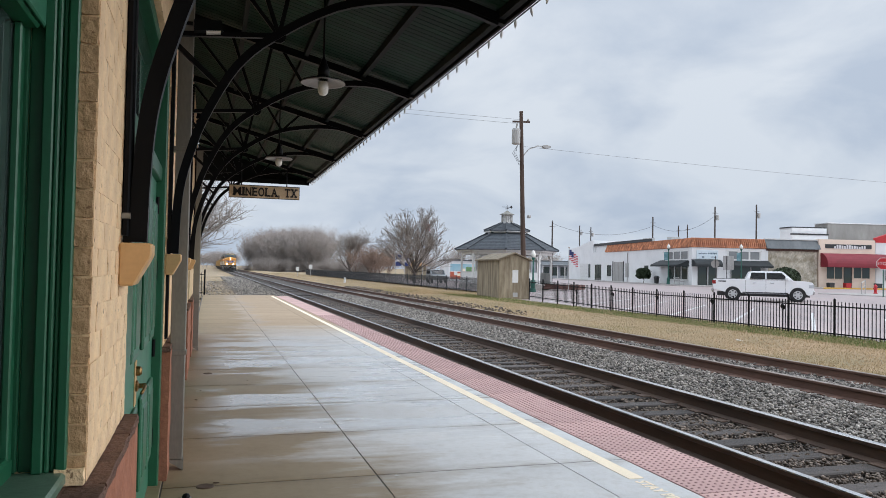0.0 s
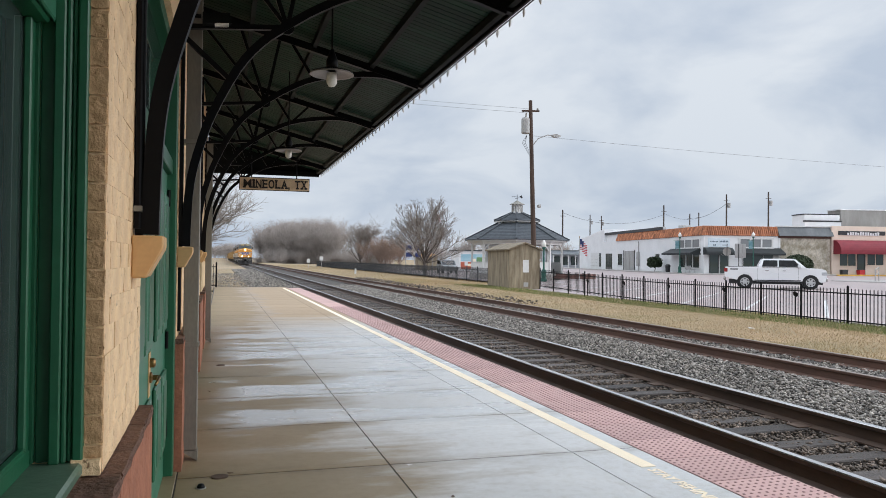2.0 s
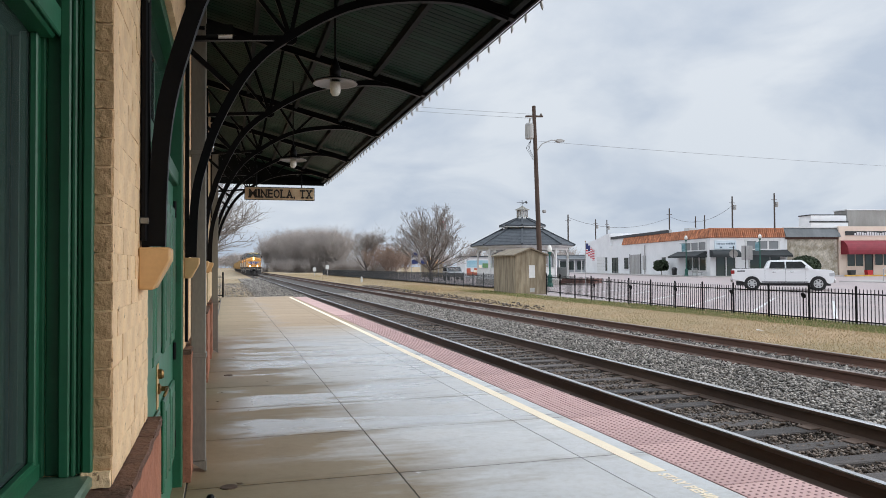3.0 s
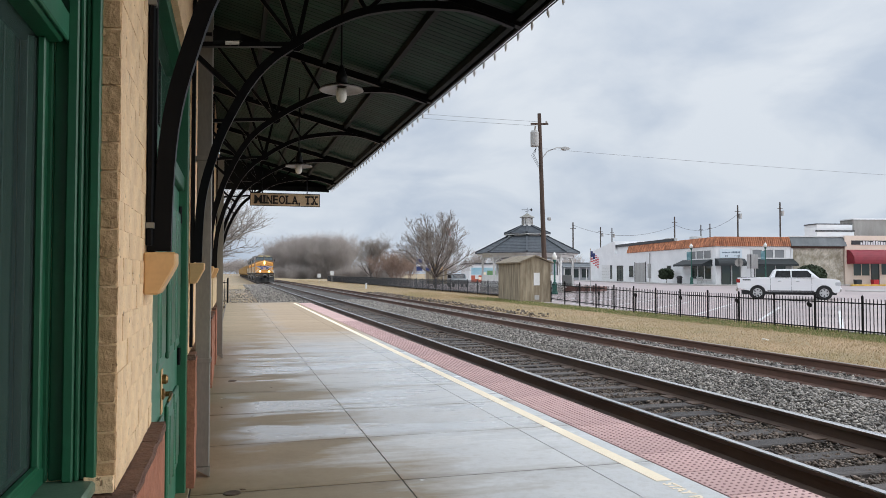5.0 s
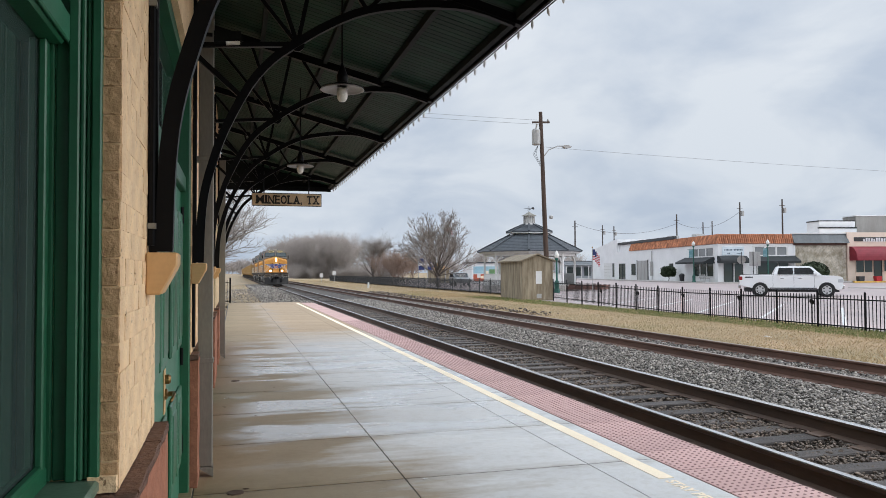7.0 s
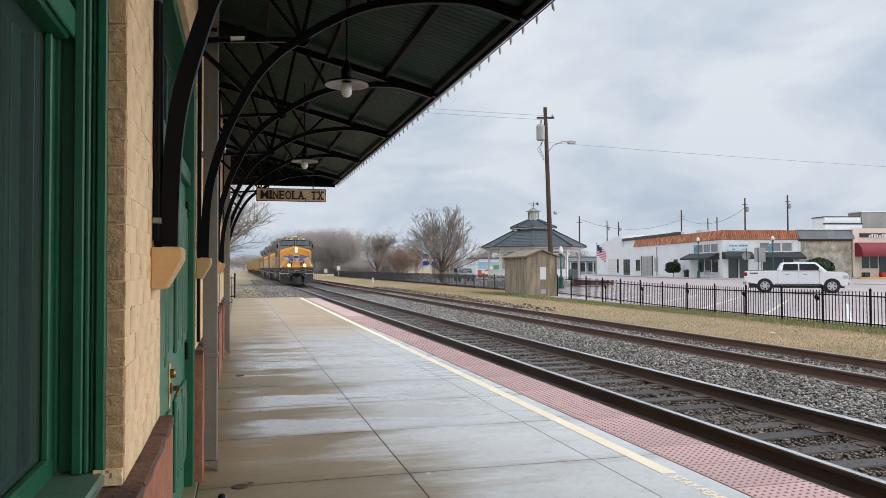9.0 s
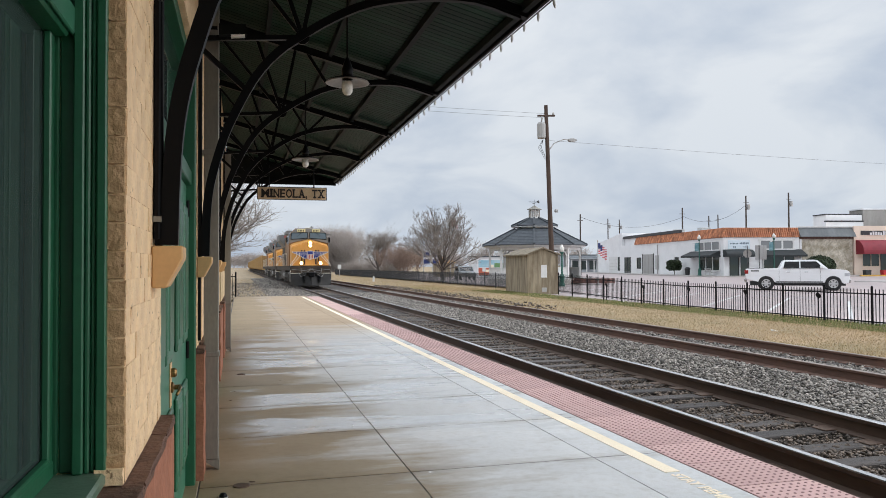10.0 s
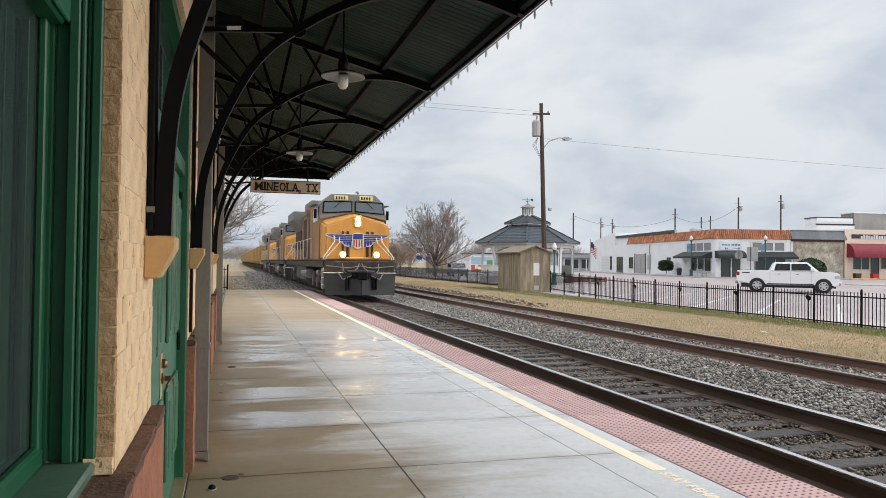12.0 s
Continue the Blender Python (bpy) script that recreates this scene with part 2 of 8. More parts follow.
M["blade"] = mat("dry_blade", (0.50, 0.355, 0.215), 0.8, (0.30, 0.25, 0.115), 0.28, vary=0.22)
M["blade_green"] = mat("green_blade", (0.16, 0.20, 0.05), 0.8, (0.10, 0.14, 0.035), 0.6, vary=0.35)
M["black_paint"] = mat("dull_black_paint", (0.011, 0.0125, 0.012), 0.7, (0.007, 0.008, 0.008), 4, bump=0.1, spec=0.04)
# canopy black greyed in its colour for the light the purlins catch
M["purlin_grey"] = mat("purlin_lit_grey", (0.02, 0.023, 0.023), 0.6, (0.012, 0.014, 0.014), 4, bump=0.1, spec=0.1)
M["black_iron"] = mat("black_iron", (0.0025, 0.0026, 0.0032), 0.4, (0.004, 0.004, 0.005), 5, bump=0.05, spec=0.13)
M["iron_weathered"] = mat("weathered_iron", (0.028, 0.031, 0.036), 0.5, (0.018, 0.02, 0.024), 3, bump=0.05)
M["soffit"] = mat("dark_green_board", srgb(26, 53, 40), 0.5, srgb(15, 36, 26), 1.2, bump=0.1, vary=0.3, spec=0.08)
M["green"] = mat("green_paint", srgb(38, 98, 68), 0.36, srgb(31, 86, 59), 4, bump=0.06, detail_col=0.06)
M["green_light"] = mat("pale_green_paint", srgb(62, 124, 96), 0.42, srgb(48, 106, 80), 4, detail_col=0.08, bump=0.05)
M["brick"] = painted_brick("cream_painted_brick", srgb(250, 219, 176), srgb(234, 198, 152), 0.335)
M["brick_tan"] = painted_brick("tan_painted_brick", srgb(206, 172, 130), srgb(172, 138, 100), 0.35)
M["mortar"] = mat("painted_mortar", srgb(236, 210, 168), 0.8, srgb(222, 192, 150), 9, bump=0.4)
M["stone_sill"] = mat("brown_sandstone", srgb(116, 86, 70), 0.8, srgb(88, 64, 52), 12, bump=1.0, bump_scale=50, detail_col=0.2)
M["red_brick"] = mat("red_brown_masonry", srgb(164, 108, 82), 0.8, srgb(140, 90, 68), 8, bump=0.6, bump_scale=45, detail_col=0.15, vary=0.1)
M["tan_paint"] = mat("tan_paint", srgb(212, 172, 120), 0.5, srgb(196, 156, 106), 5, detail_col=0.05)
M["zinc"] = mat("grey_downspout", srgb(138, 134, 124), 0.5, srgb(112, 109, 101), 2, metal=0.2, stretch=(1, 1, 0.3))
# tint lifted to put the green-grey reflections into the panes' colour
M["glass"] = glass_mat("window_glass", (0.042, 0.062, 0.058))
M["brass"] = mat("aged_brass", (0.35, 0.22, 0.09), 0.35, (0.2, 0.12, 0.05), 20, metal=0.9)
M["white"] = mat("white_paint", (0.72, 0.72, 0.71), 0.5, (0.62, 0.62, 0.61), 3, detail_col=0.05)
M["opal"] = mat("opal_glass", (0.75, 0.73, 0.68), 0.25, (0.72, 0.7, 0.65), 3)
M["shade_grey"] = mat("grey_enamel", (0.30, 0.27, 0.25), 0.4, (0.2, 0.18, 0.17), 5, detail_col=0.1)
M["bulb"] = mat("clear_bulb", (0.6, 0.6, 0.6), 0.1, (0.5, 0.5, 0.5), 3)
M["sign_face"] = mat("cream_sign", srgb(214, 190, 156), 0.6, srgb(196, 170, 138), 5)
M["sign_black"] = mat("black_letters", (0.02, 0.017, 0.015), 0.6)
M["pole_far"] = mat("dark_pole", srgb(78, 68, 62), 0.85, srgb(60, 54, 50), 3)
M["wood_pole"] = mat("weathered_pole", srgb(88, 70, 60), 0.85, srgb(60, 48, 42), 3, bump=0.6, bump_scale=20, stretch=(3, 3, 0.2))
M["shed_wood"] = mat("weathered_plywood", srgb(162, 150, 128), 0.85, srgb(106, 94, 76), 1.8, bump=0.2, stretch=(2.5, 2.5, 0.35), detail_col=0.12)
M["shed_roof"] = mat("shed_roof_felt", srgb(138, 126, 106), 0.85, srgb(108, 98, 82), 2.5)
M["shingle"] = mat("slate_shingle", srgb(74, 79, 84), 0.85, srgb(60, 64, 69), 3, bump=0.5, bump_scale=14, detail_col=0.2, vary=0.1)
M["bark"] = mat("grey_bark", (0.15, 0.125, 0.108), 0.9, (0.10, 0.085, 0.075), 5, bump=0.4)
M["twig"] = mat("bare_twig", (0.31, 0.272, 0.243), 0.9, (0.215, 0.185, 0.16), 1.5, vary=0.2)
# distance haze mixed into the colour, so paler than the near twigs
M["twig_hazed"] = mat("hazed_twig", (0.41, 0.36, 0.325), 0.9, (0.31, 0.27, 0.245), 0.3, vary=0.2)
M["twig_red"] = mat("rusty_leaf", (0.285, 0.19, 0.142), 0.9, (0.22, 0.155, 0.118), 0.5, vary=0.25)
M["leaf"] = mat("dark_green_leaf", (0.035, 0.055, 0.022), 0.7, (0.025, 0.04, 0.016), 3, vary=0.35)


# ---- mesh helpers ----
def mesh_of(name, bm, material, smooth=False):
    me = bpy.data.meshes.new(name)
    bm.normal_update()
    bm.to_mesh(me)
    bm.free()
    if material is not None:
        me.materials.append(material)
    if smooth:
        me.polygons.foreach_set("use_smooth", [True] * len(me.polygons))
    return me


def part(name, bm, material, parent, label="", smooth=False, m=None):
    ob = new(name, mesh_of(name, bm, material, smooth))
    ob.parent = parent
    if m is not None:
        ob.matrix_basis = m
    if label:
        tagged(ob, label)
    return ob


def piece(name, me, parent, m):
    ob = new(name, me)
    ob.parent = parent
    ob.matrix_basis = m
    return ob


def thing(name, m=None, label="", category="", group="", kind=""):
    ob = new(name)
    ob.empty_display_size = 0.2
    if m is not None:
        ob.matrix_basis = m
    return tagged(ob, label, category, group, kind)


def solo(name, bm, material, label="", category="", group="", kind="", m=None, smooth=False):
    ob = new(name, mesh_of(name, bm, material, smooth))
    if m is not None:
        ob.matrix_basis = m
    return tagged(ob, label, category, group, kind)


def box(x0, x1, y0, y1, z0, z1, bevel=0.0, bm=None):
    b = bmesh.new()
    bmesh.ops.create_cube(b, size=1)
    bmesh.ops.scale(b, vec=(x1 - x0, y1 - y0, z1 - z0), verts=b.verts)
    bmesh.ops.translate(b, vec=((x0 + x1) / 2, (y0 + y1) / 2, (z0 + z1) / 2), verts=b.verts)
    if bevel:
        bmesh.ops.bevel(b, geom=b.edges[:], offset=bevel, segments=1, affect="EDGES")
    return merged(bm, b) if bm else b


def merged(bm, other):
    """Adds other to bm."""
    me = bpy.data.meshes.new("tmp")
    other.to_mesh(me)
    other.free()
    bm.from_mesh(me)
    bpy.data.meshes.remove(me)
    return bm


def tube(points, r, n=8, bm=None, r_end=None, flat=None, caps=True):
    """A bar along points; r is its radius, flat a second half-width for a flat bar."""
    b = bm or bmesh.new()
    pts = [Vector(p) for p in points]
    rings = []
    up = None
    for i, p in enumerate(pts):
        d = (pts[min(i + 1, len(pts) - 1)] - pts[max(i - 1, 0)]).normalized()
        if up is None:
            up = Vector((0, 0, 1)) if abs(d.z) < 0.9 else Vector((0, 1, 0))
        s = d.cross(up).normalized()
        u = s.cross(d).normalized()
        up = u
        k = i / max(1, len(pts) - 1)
        rr = r + ((r_end if r_end is not None else r) - r) * k
        f2 = flat if flat is not None else rr
        ring = []
        for j in range(n):
            a = 2 * math.pi * (j + (0.5 if n == 4 else 0)) / n
            q = 1.4142 if n == 4 else 1.0
            ring.append(b.verts.new(p + s * math.cos(a) * rr * q + u * math.sin(a) * f2 * q))
        rings.append(ring)
    for a, c in zip(rings, rings[1:]):
        for j in range(n):
            b.faces.new((a[j], a[(j + 1) % n], c[(j + 1) % n], c[j]))
    if caps:
        b.faces.new(rings[0][::-1])
        b.faces.new(rings[-1])
    return b


def lathe(profile, n=24, bm=None, at=(0, 0, 0), caps=True):
    """Turns (radius, z) pairs round the z axis."""
    b = bm or bmesh.new()
    rings = []
    for r, z in profile:
        rings.append([b.verts.new((at[0] + r * math.cos(2 * math.pi * j / n), at[1] + r * math.sin(2 * math.pi * j / n), at[2] + z)) for j in range(n)])
    for a, c in zip(rings, rings[1:]):
        for j in range(n):
            b.faces.new((a[j], a[(j + 1) % n], c[(j + 1) % n], c[j]))
    if caps and profile[0][0] > 0.0005:
        b.faces.new(rings[0][::-1])
    if caps and profile[-1][0] > 0.0005:
        b.faces.new(rings[-1])
    return b


def extrude(poly, axis, a, c, bm=None):
    """A prism: poly in the two other axes' plane (in the order x, y, z without axis), from a to c along axis."""
    b = bm or bmesh.new()

    def at(p, v):
        q = list(p)
        q.insert(axis, v)
        return b.verts.new(q)
    lo = [at(p, a) for p in poly]
    hi = [at(p, c) for p in poly]
    n = len(poly)
    fs = [b.faces.new(lo), b.faces.new(hi)]
    for i in range(n):
        fs.append(b.faces.new((lo[i], lo[(i + 1) % n], hi[(i + 1) % n], hi[i])))
    bmesh.ops.recalc_face_normals(b, faces=fs)
    return b


def raw_mesh(name, verts, faces_per, material):
    """A mesh out of numpy arrays: verts (n, 3), faces (m, k)."""
    me = bpy.data.meshes.new(name)
    nf, k = faces_per.shape
    me.vertices.add(len(verts))
    me.vertices.foreach_set("co", np.ascontiguousarray(verts, dtype=np.float32).ravel())
    me.loops.add(nf * k)
    me.loops.foreach_set("vertex_index", np.ascontiguousarray(faces_per, dtype=np.int32).ravel())
    me.polygons.add(nf)
    me.polygons.foreach_set("loop_start", np.arange(0, nf * k, k, dtype=np.int32))
    me.materials.append(material)
    me.update(calc_edges=True)
    return me


def rough_block(x0, x1, y0, y1, z0, z1, amp, seed, cut=3):
    """A hewn block: a box cut finer with its surface pushed about."""
    b = box(x0, x1, y0, y1, z0, z1)
    bmesh.ops.subdivide_edges(b, edges=b.edges[:], cuts=cut, use_grid_fill=True)
    rng = random.Random(seed)
    for v in b.verts:
        v.co += Vector((rng.uniform(-1, 1), rng.uniform(-0.4, 0.4), rng.uniform(-1, 1))) * amp
    return b

# ---- ground, platform, tracks ----
TRACKS = (5.07, 9.13)
RAIL_TOP = 0.045
GAUGE = 0.7525
END_Y = 39.3


def build_ground():
    bm = bmesh.new()
    bmesh.ops.create_grid(bm, x_segments=60, y_segments=60, size=1)
    for v in bm.verts:
        # finer near the station, out to the horizon far off
        v.co.x = math.copysign(abs(v.co.x) ** 3, v.co.x) * 2500
        v.co.y = math.copysign(abs(v.co.y) ** 3, v.co.y) * 2500
        v.co.z = -0.22
    solo("ground", bm, M["grass"], "dry winter grass ground round the railway", "ground", kind="structure")


def grass_bank():
    """The verge between the tracks and the fence, uneven, rising gently away from the ballast."""
    bm = bmesh.new()
    nx, ny = 26, 150
    rows = []
    for j in range(ny + 1):
        y = -10 + (j / ny) ** 1.7 * 330
        rows.append([])
        for i in range(nx + 1):
            x = 10.6 + (i / nx) * 6.1
            z = -0.17 + 0.11 * min(1, max(0, (x - 11.2) / 2.2)) + 0.05 * noise.noise((x * 0.5, y * 0.35, 0)) + 0.02 * noise.noise((x * 2, y * 2, 3))
            rows[-1].append(bm.verts.new((x, y, z if i < nx else -0.08)))
    for a, c in zip(rows, rows[1:]):
        for i in range(nx):
            bm.faces.new((a[i], a[i + 1], c[i + 1], c[i]))
    solo("grass_verge", bm, M["grass"], "strip of dry tan grass between track and fence", "verge", kind="structure", smooth=True)
    bm = bmesh.new()
    rows = []
    for j in range(61):
        y = 39.5 + (j / 60) ** 1.6 * 260
        rows.append([])
        for i in range(9):
            x = -9 + i * 1.45
            rows[-1].append(bm.verts.new((x, y, -0.13 + 0.06 * noise.noise((x * 0.7, y * 0.3, 7)) - (0.1 if i == 8 else 0))))
    for a, c in zip(rows, rows[1:]):
        for i in range(8):
            bm.faces.new((a[i], a[i + 1], c[i + 1], c[i]))
    solo("grass_verge", bm, M["verge"], "patchy dry grass and gravel past the platform's end", "verge", kind="structure", smooth=True)


def blades(name, label, n, region, material, h, seed):
    """Tufts of thin bent blades, all in one mesh."""
    rng = np.random.default_rng(seed)
    x0, x1, y0, y1 = region
    p = np.stack([rng.uniform(x0, x1, n), y0 + (y1 - y0) * rng.uniform(0, 1, n) ** 1.6, np.full(n, -0.12)], 1)
    p[:, 2] += 0.11 * np.clip((p[:, 0] - 11.2) / 2.2, 0, 1)
    a = rng.uniform(0, 2 * np.pi, n)
    hh = h * rng.uniform(0.5, 1.3, n)
    lean = rng.uniform(0.2, 1.0, n) * hh
    la = rng.uniform(0, 2 * np.pi, n)
    w = 0.004 + 0.004 * rng.uniform(0, 1, n)
    s = np.stack([np.cos(a) * w, np.sin(a) * w, np.zeros(n)], 1)
    tip = p + np.stack([np.cos(la) * lean, np.sin(la) * lean, hh], 1)
    v = np.stack([p - s, p + s, tip], 1).reshape(-1, 3)
    f = np.arange(3 * n).reshape(-1, 3)
    tagged(new(name, raw_mesh(name, v, f, material)), label, "grass", kind="stuff")


def stones(name, label, n, region, size, material, seed, zf, power=1.5):
    """Crushed stone as jittered eight-sided lumps, all in one mesh."""
    rng = np.random.default_rng(seed)
    x0, x1, y0, y1 = region
    x = rng.uniform(x0, x1, n)
    y = y0 + (y1 - y0) * rng.uniform(0, 1, n) ** power
    z = zf(x, rng)
    c = np.stack([x, y, z], 1)[:, None, :]
    base = np.array([(1, 0, 0), (-1, 0, 0), (0, 1, 0), (0, -1, 0), (0, 0, 1), (0, 0, -1)], float)[None]
    sz = size * rng.uniform(0.55, 1.35, (n, 1, 1)) * (1 + 0.012 * (y[:, None, None] - y0))
    v = base * rng.uniform(0.6, 1.2, (n, 6, 1)) + rng.uniform(-0.3, 0.3, (n, 6, 3))
    a = rng.uniform(0, 2 * np.pi, (n, 1))
    t = rng.uniform(-0.8, 0.8, (n, 1))
    vx = v[:, :, 0] * np.cos(a) - v[:, :, 1] * np.sin(a)
    vy = v[:, :, 0] * np.sin(a) + v[:, :, 1] * np.cos(a)
    vz = v[:, :, 2] * np.cos(t) - vy * np.sin(t)
    vy = vy * np.cos(t) + v[:, :, 2] * np.sin(t)
    v = np.stack([vx, vy, vz * 0.75], 2) * sz + c
    f = np.array([(0, 2, 4), (2, 1, 4), (1, 3, 4), (3, 0, 4), (2, 0, 5), (1, 2, 5), (3, 1, 5), (0, 3, 5)])
    faces = (np.arange(n)[:, None, None] * 6 + f[None]).reshape(-1, 3)
    tagged(new(name, raw_mesh(name, v.reshape(-1, 3), faces, material)), label, "gravel", kind="stuff")


def build_ballast():
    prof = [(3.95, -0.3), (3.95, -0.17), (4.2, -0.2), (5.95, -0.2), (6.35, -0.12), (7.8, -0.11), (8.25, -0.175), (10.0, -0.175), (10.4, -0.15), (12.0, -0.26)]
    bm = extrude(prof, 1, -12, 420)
    solo("shaded_ballast_bed", bm, M["ballast"], "brown stone bed under both tracks, darkened for shade between stones", "ballast", kind="structure")

    def top(lo):
        def zf(x, rng):
            z = np.interp(x, [p[0] for p in prof[1:]], [p[1] for p in prof[1:]])
            return z + rng.uniform(-0.01, lo, len(x))
        return zf
    stones("ballast_stones", "grey crushed ballast stone heaped between the two tracks", 72000, (6.05, 8.35, 4.5, 46), 0.0235, M["stone"], 1, top(0.05), 1.7)
    stones("ballast_stones", "oily brown ballast stone between rails and ties", 34000, (4.45, 5.75, 3.6, 40), 0.021, M["stone_dirty"], 2, lambda x, rng: -0.172 + rng.uniform(-0.02, 0.038, len(x)), 1.8)
    stones("ballast_stones", "grey ballast stone between the rusty rails", 24000, (8.45, 9.85, 7, 50), 0.028, M["stone"], 3, lambda x, rng: -0.16 + rng.uniform(-0.012, 0.045, len(x)), 1.6)
    stones("ballast_stones", "loose ballast stone along the platform edge", 5000, (3.96, 4.22, 3, 40), 0.028, M["stone_dirty"], 4, top(0.03), 1.8)
    stones("ballast_stones", "scattered ballast stone thinning out into the grass", 9000, (9.9, 11.6, 8, 50), 0.028, M["stone"], 5, top(0.02), 1.5)
    stones("ballast_stones", "coarse grey ballast past the platform's end", 9000, (1.5, 4.3, 39.6, 110), 0.04, M["stone"], 6, lambda x, rng: -0.1 + rng.uniform(-0.02, 0.04, len(x)) + 0 * x, 1.6)


    stones("ballast_stones", "dark rubble left along the edge of the grass", 1500, (10.7, 11.8, 26, 62), 0.055, M["stone_dirty"], 7, lambda x, rng: -0.12 + np.where(rng.uniform(0, 1, len(x)) < 0.5, rng.uniform(0, 0.12, len(x)), -0.2), 1.0)
    stones("ballast_stones", "gravel strewn into the grass past the platform's end", 5200, (-2.2, 2.6, 39.6, 80), 0.035, M["stone"], 8, lambda x, rng: -0.1 + rng.uniform(-0.03, 0.03, len(x)) - 0.03 * np.clip(1.2 - x, 0, 4) * rng.uniform(0, 1, len(x)), 1.5)


RAIL_PROFILE = [(-0.075, -0.18), (0.075, -0.18), (0.075, -0.168), (0.012, -0.145), (0.009, -0.05), (0.036, -0.036), (0.037, -0.008),
                (-0.037, -0.008), (-0.036, -0.036), (-0.009, -0.05), (-0.012, -0.145), (-0.075, -0.168)]


def build_track(xc, side, head, label):
    track = thing("railway_track", pose(xc, 0, RAIL_TOP), label, "railway track", "pair of tracks")
    for s in (-GAUGE, GAUGE):
        bm = extrude([(x + s, z) for x, z in RAIL_PROFILE], 1, -12, 420)
        r = part("rail", bm, side, track)
        bm = extrude([(s - 0.035, -0.0075), (s - 0.03, 0.0), (s + 0.03, 0.0), (s + 0.035, -0.0075)], 1, -12, 420)
        part("rail_head", bm, head, r, "worn bright running surface")
    rng = random.Random(int(xc * 10))
    tie = mesh_of("tie", box(-1.28, 1.28, -0.112, 0.112, -0.32, -0.17, 0.012), M["tie"])
    plate = mesh_of("tie_plate", box(-0.19, 0.19, -0.09, 0.09, -0.172, -0.157, 0.004), side)
    y = -6.0
    while y < 62:
        t = piece("tie", tie, track, pose(rng.uniform(-0.04, 0.04), y, rng.uniform(-0.018, 0.008), rng.uniform(-1.5, 1.5), rng.uniform(-0.4, 0.4), rng.uniform(-2.2, 2.2)))
        if 3 < y < 30:
            for s in (-GAUGE, GAUGE):
                piece("tie_plate", plate, t, pose(s, 0, 0.001))
        y += 0.53 + rng.uniform(-0.03, 0.03)


def build_platform():
    plat = thing("platform", None, "wet concrete station platform with jointed slabs", "platform", kind="structure")
    part("base", box(-0.3, 3.9, -6, END_Y, -0.4, -0.0035), M["joint"], plat, "dark packed bed showing in the joints")
    cols = ((-0.27, 1.232), (1.24, 2.733), (2.739, 3.312))
    pitch = 1.519
    for x0, x1 in cols:
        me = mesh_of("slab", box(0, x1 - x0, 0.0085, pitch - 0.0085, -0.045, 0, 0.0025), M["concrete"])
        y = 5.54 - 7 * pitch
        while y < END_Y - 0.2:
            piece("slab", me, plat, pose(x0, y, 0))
            y += pitch
    # painted line, a hair above the slabs
    part("yellow_line", box(3.042, 3.166, 4.99, END_Y - 0.05, -0.001, 0.0035), M["yellow"], plat, "pale yellow safety line")
    tile = mesh_of("tactile_tile", box(0, 0.612, 0.006, 0.604, -0.045, 0.004, 0.003), M["tactile"])
    y = -4.0
    while y < END_Y - 0.5:
        piece("tactile_tile", tile, plat, pose(3.32, y, 0))
        y += 0.61
    n_x, y0, y1 = 10, 3.5, 24.0
    xs = 3.32 + 0.061 * (np.arange(n_x) + 0.5)
    ys = np.arange(y0, y1, 0.061)
    gx, gy = np.meshgrid(xs, ys)
    c = np.stack([gx.ravel(), gy.ravel()], 1)
    a = np.arange(8) * np.pi / 4
    lo = np.stack([np.cos(a) * 0.0125, np.sin(a) * 0.0125, np.full(8, 0.0038)], 1)
    hi = np.stack([np.cos(a) * 0.008, np.sin(a) * 0.008, np.full(8, 0.0088)], 1)
    one = np.concatenate([lo, hi])
    v = one[None] + np.concatenate([c, np.zeros((len(c), 1))], 1)[:, None]
    quads = [(j, (j + 1) % 8, 8 + (j + 1) % 8, 8 + j) for j in range(8)] + [(8, 9, 10, 11), (11, 12, 15, 8), (12, 13, 14, 15)]
    f = (np.arange(len(c))[:, None, None] * 16 + np.array(quads)[None]).reshape(-1, 4)
    ob = new("tactile_domes", raw_mesh("tactile_domes", v.reshape(-1, 3), f, M["dome"]))
    ob.parent = plat
    tagged(ob, "small raised red domes", kind="stuff")
    # painted warning letters that run along the line
    text = bpy.data.curves.new("line_text", "FONT")
    text.body, text.size, text.extrude = "STAY BEHIND YELLOW LINE", 0.125, 0.0008
    text.offset = 0.0045
    ob = new("line_text", text)
    dg = bpy.context.evaluated_depsgraph_get()
    me = bpy.data.meshes.new_from_object(ob.evaluated_get(dg))
    bpy.data.objects.remove(ob)
    me.materials.clear()
    me.materials.append(M["yellow"])
    ob = new("line_text", me)
    ob.parent = plat
    ob.matrix_basis = pose(3.05, 4.93, 0.002, 0, 0, -90)
    # drain covers
    for x, y in ((0.013, 5.517), (0.02, 11.2)):
        d = solo("drain_cover", lathe([(0.06, 0), (0.06, 0.006), (0.05, 0.009), (0.02, 0.007), (0.0, 0.007)], 20), M["steel_rail"],
                 "small round dark metal drain cover in the platform", "drain cover", "drain covers", m=pose(x, y, 0.0))


build_ground()
grass_bank()
build_ballast()
build_platform()

M["chrome_ring"] = mat("pale_metal", (0.6, 0.6, 0.58), 0.3, metal=0.6)
M["leaf_dry"] = mat("dry_leaf", (0.14, 0.08, 0.04), 0.7, (0.08, 0.05, 0.03), 30)
# sill green paled in its colour for sky reflecting off the wet top
M["sill_green"] = mat("sky_sheen_sill_green", srgb(96, 122, 104), 0.35, srgb(74, 102, 84), 6, bump=0.1, detail_col=0.1)

# ---- station building ----
WALL = -0.3
WIN = (0.55, 2.22)
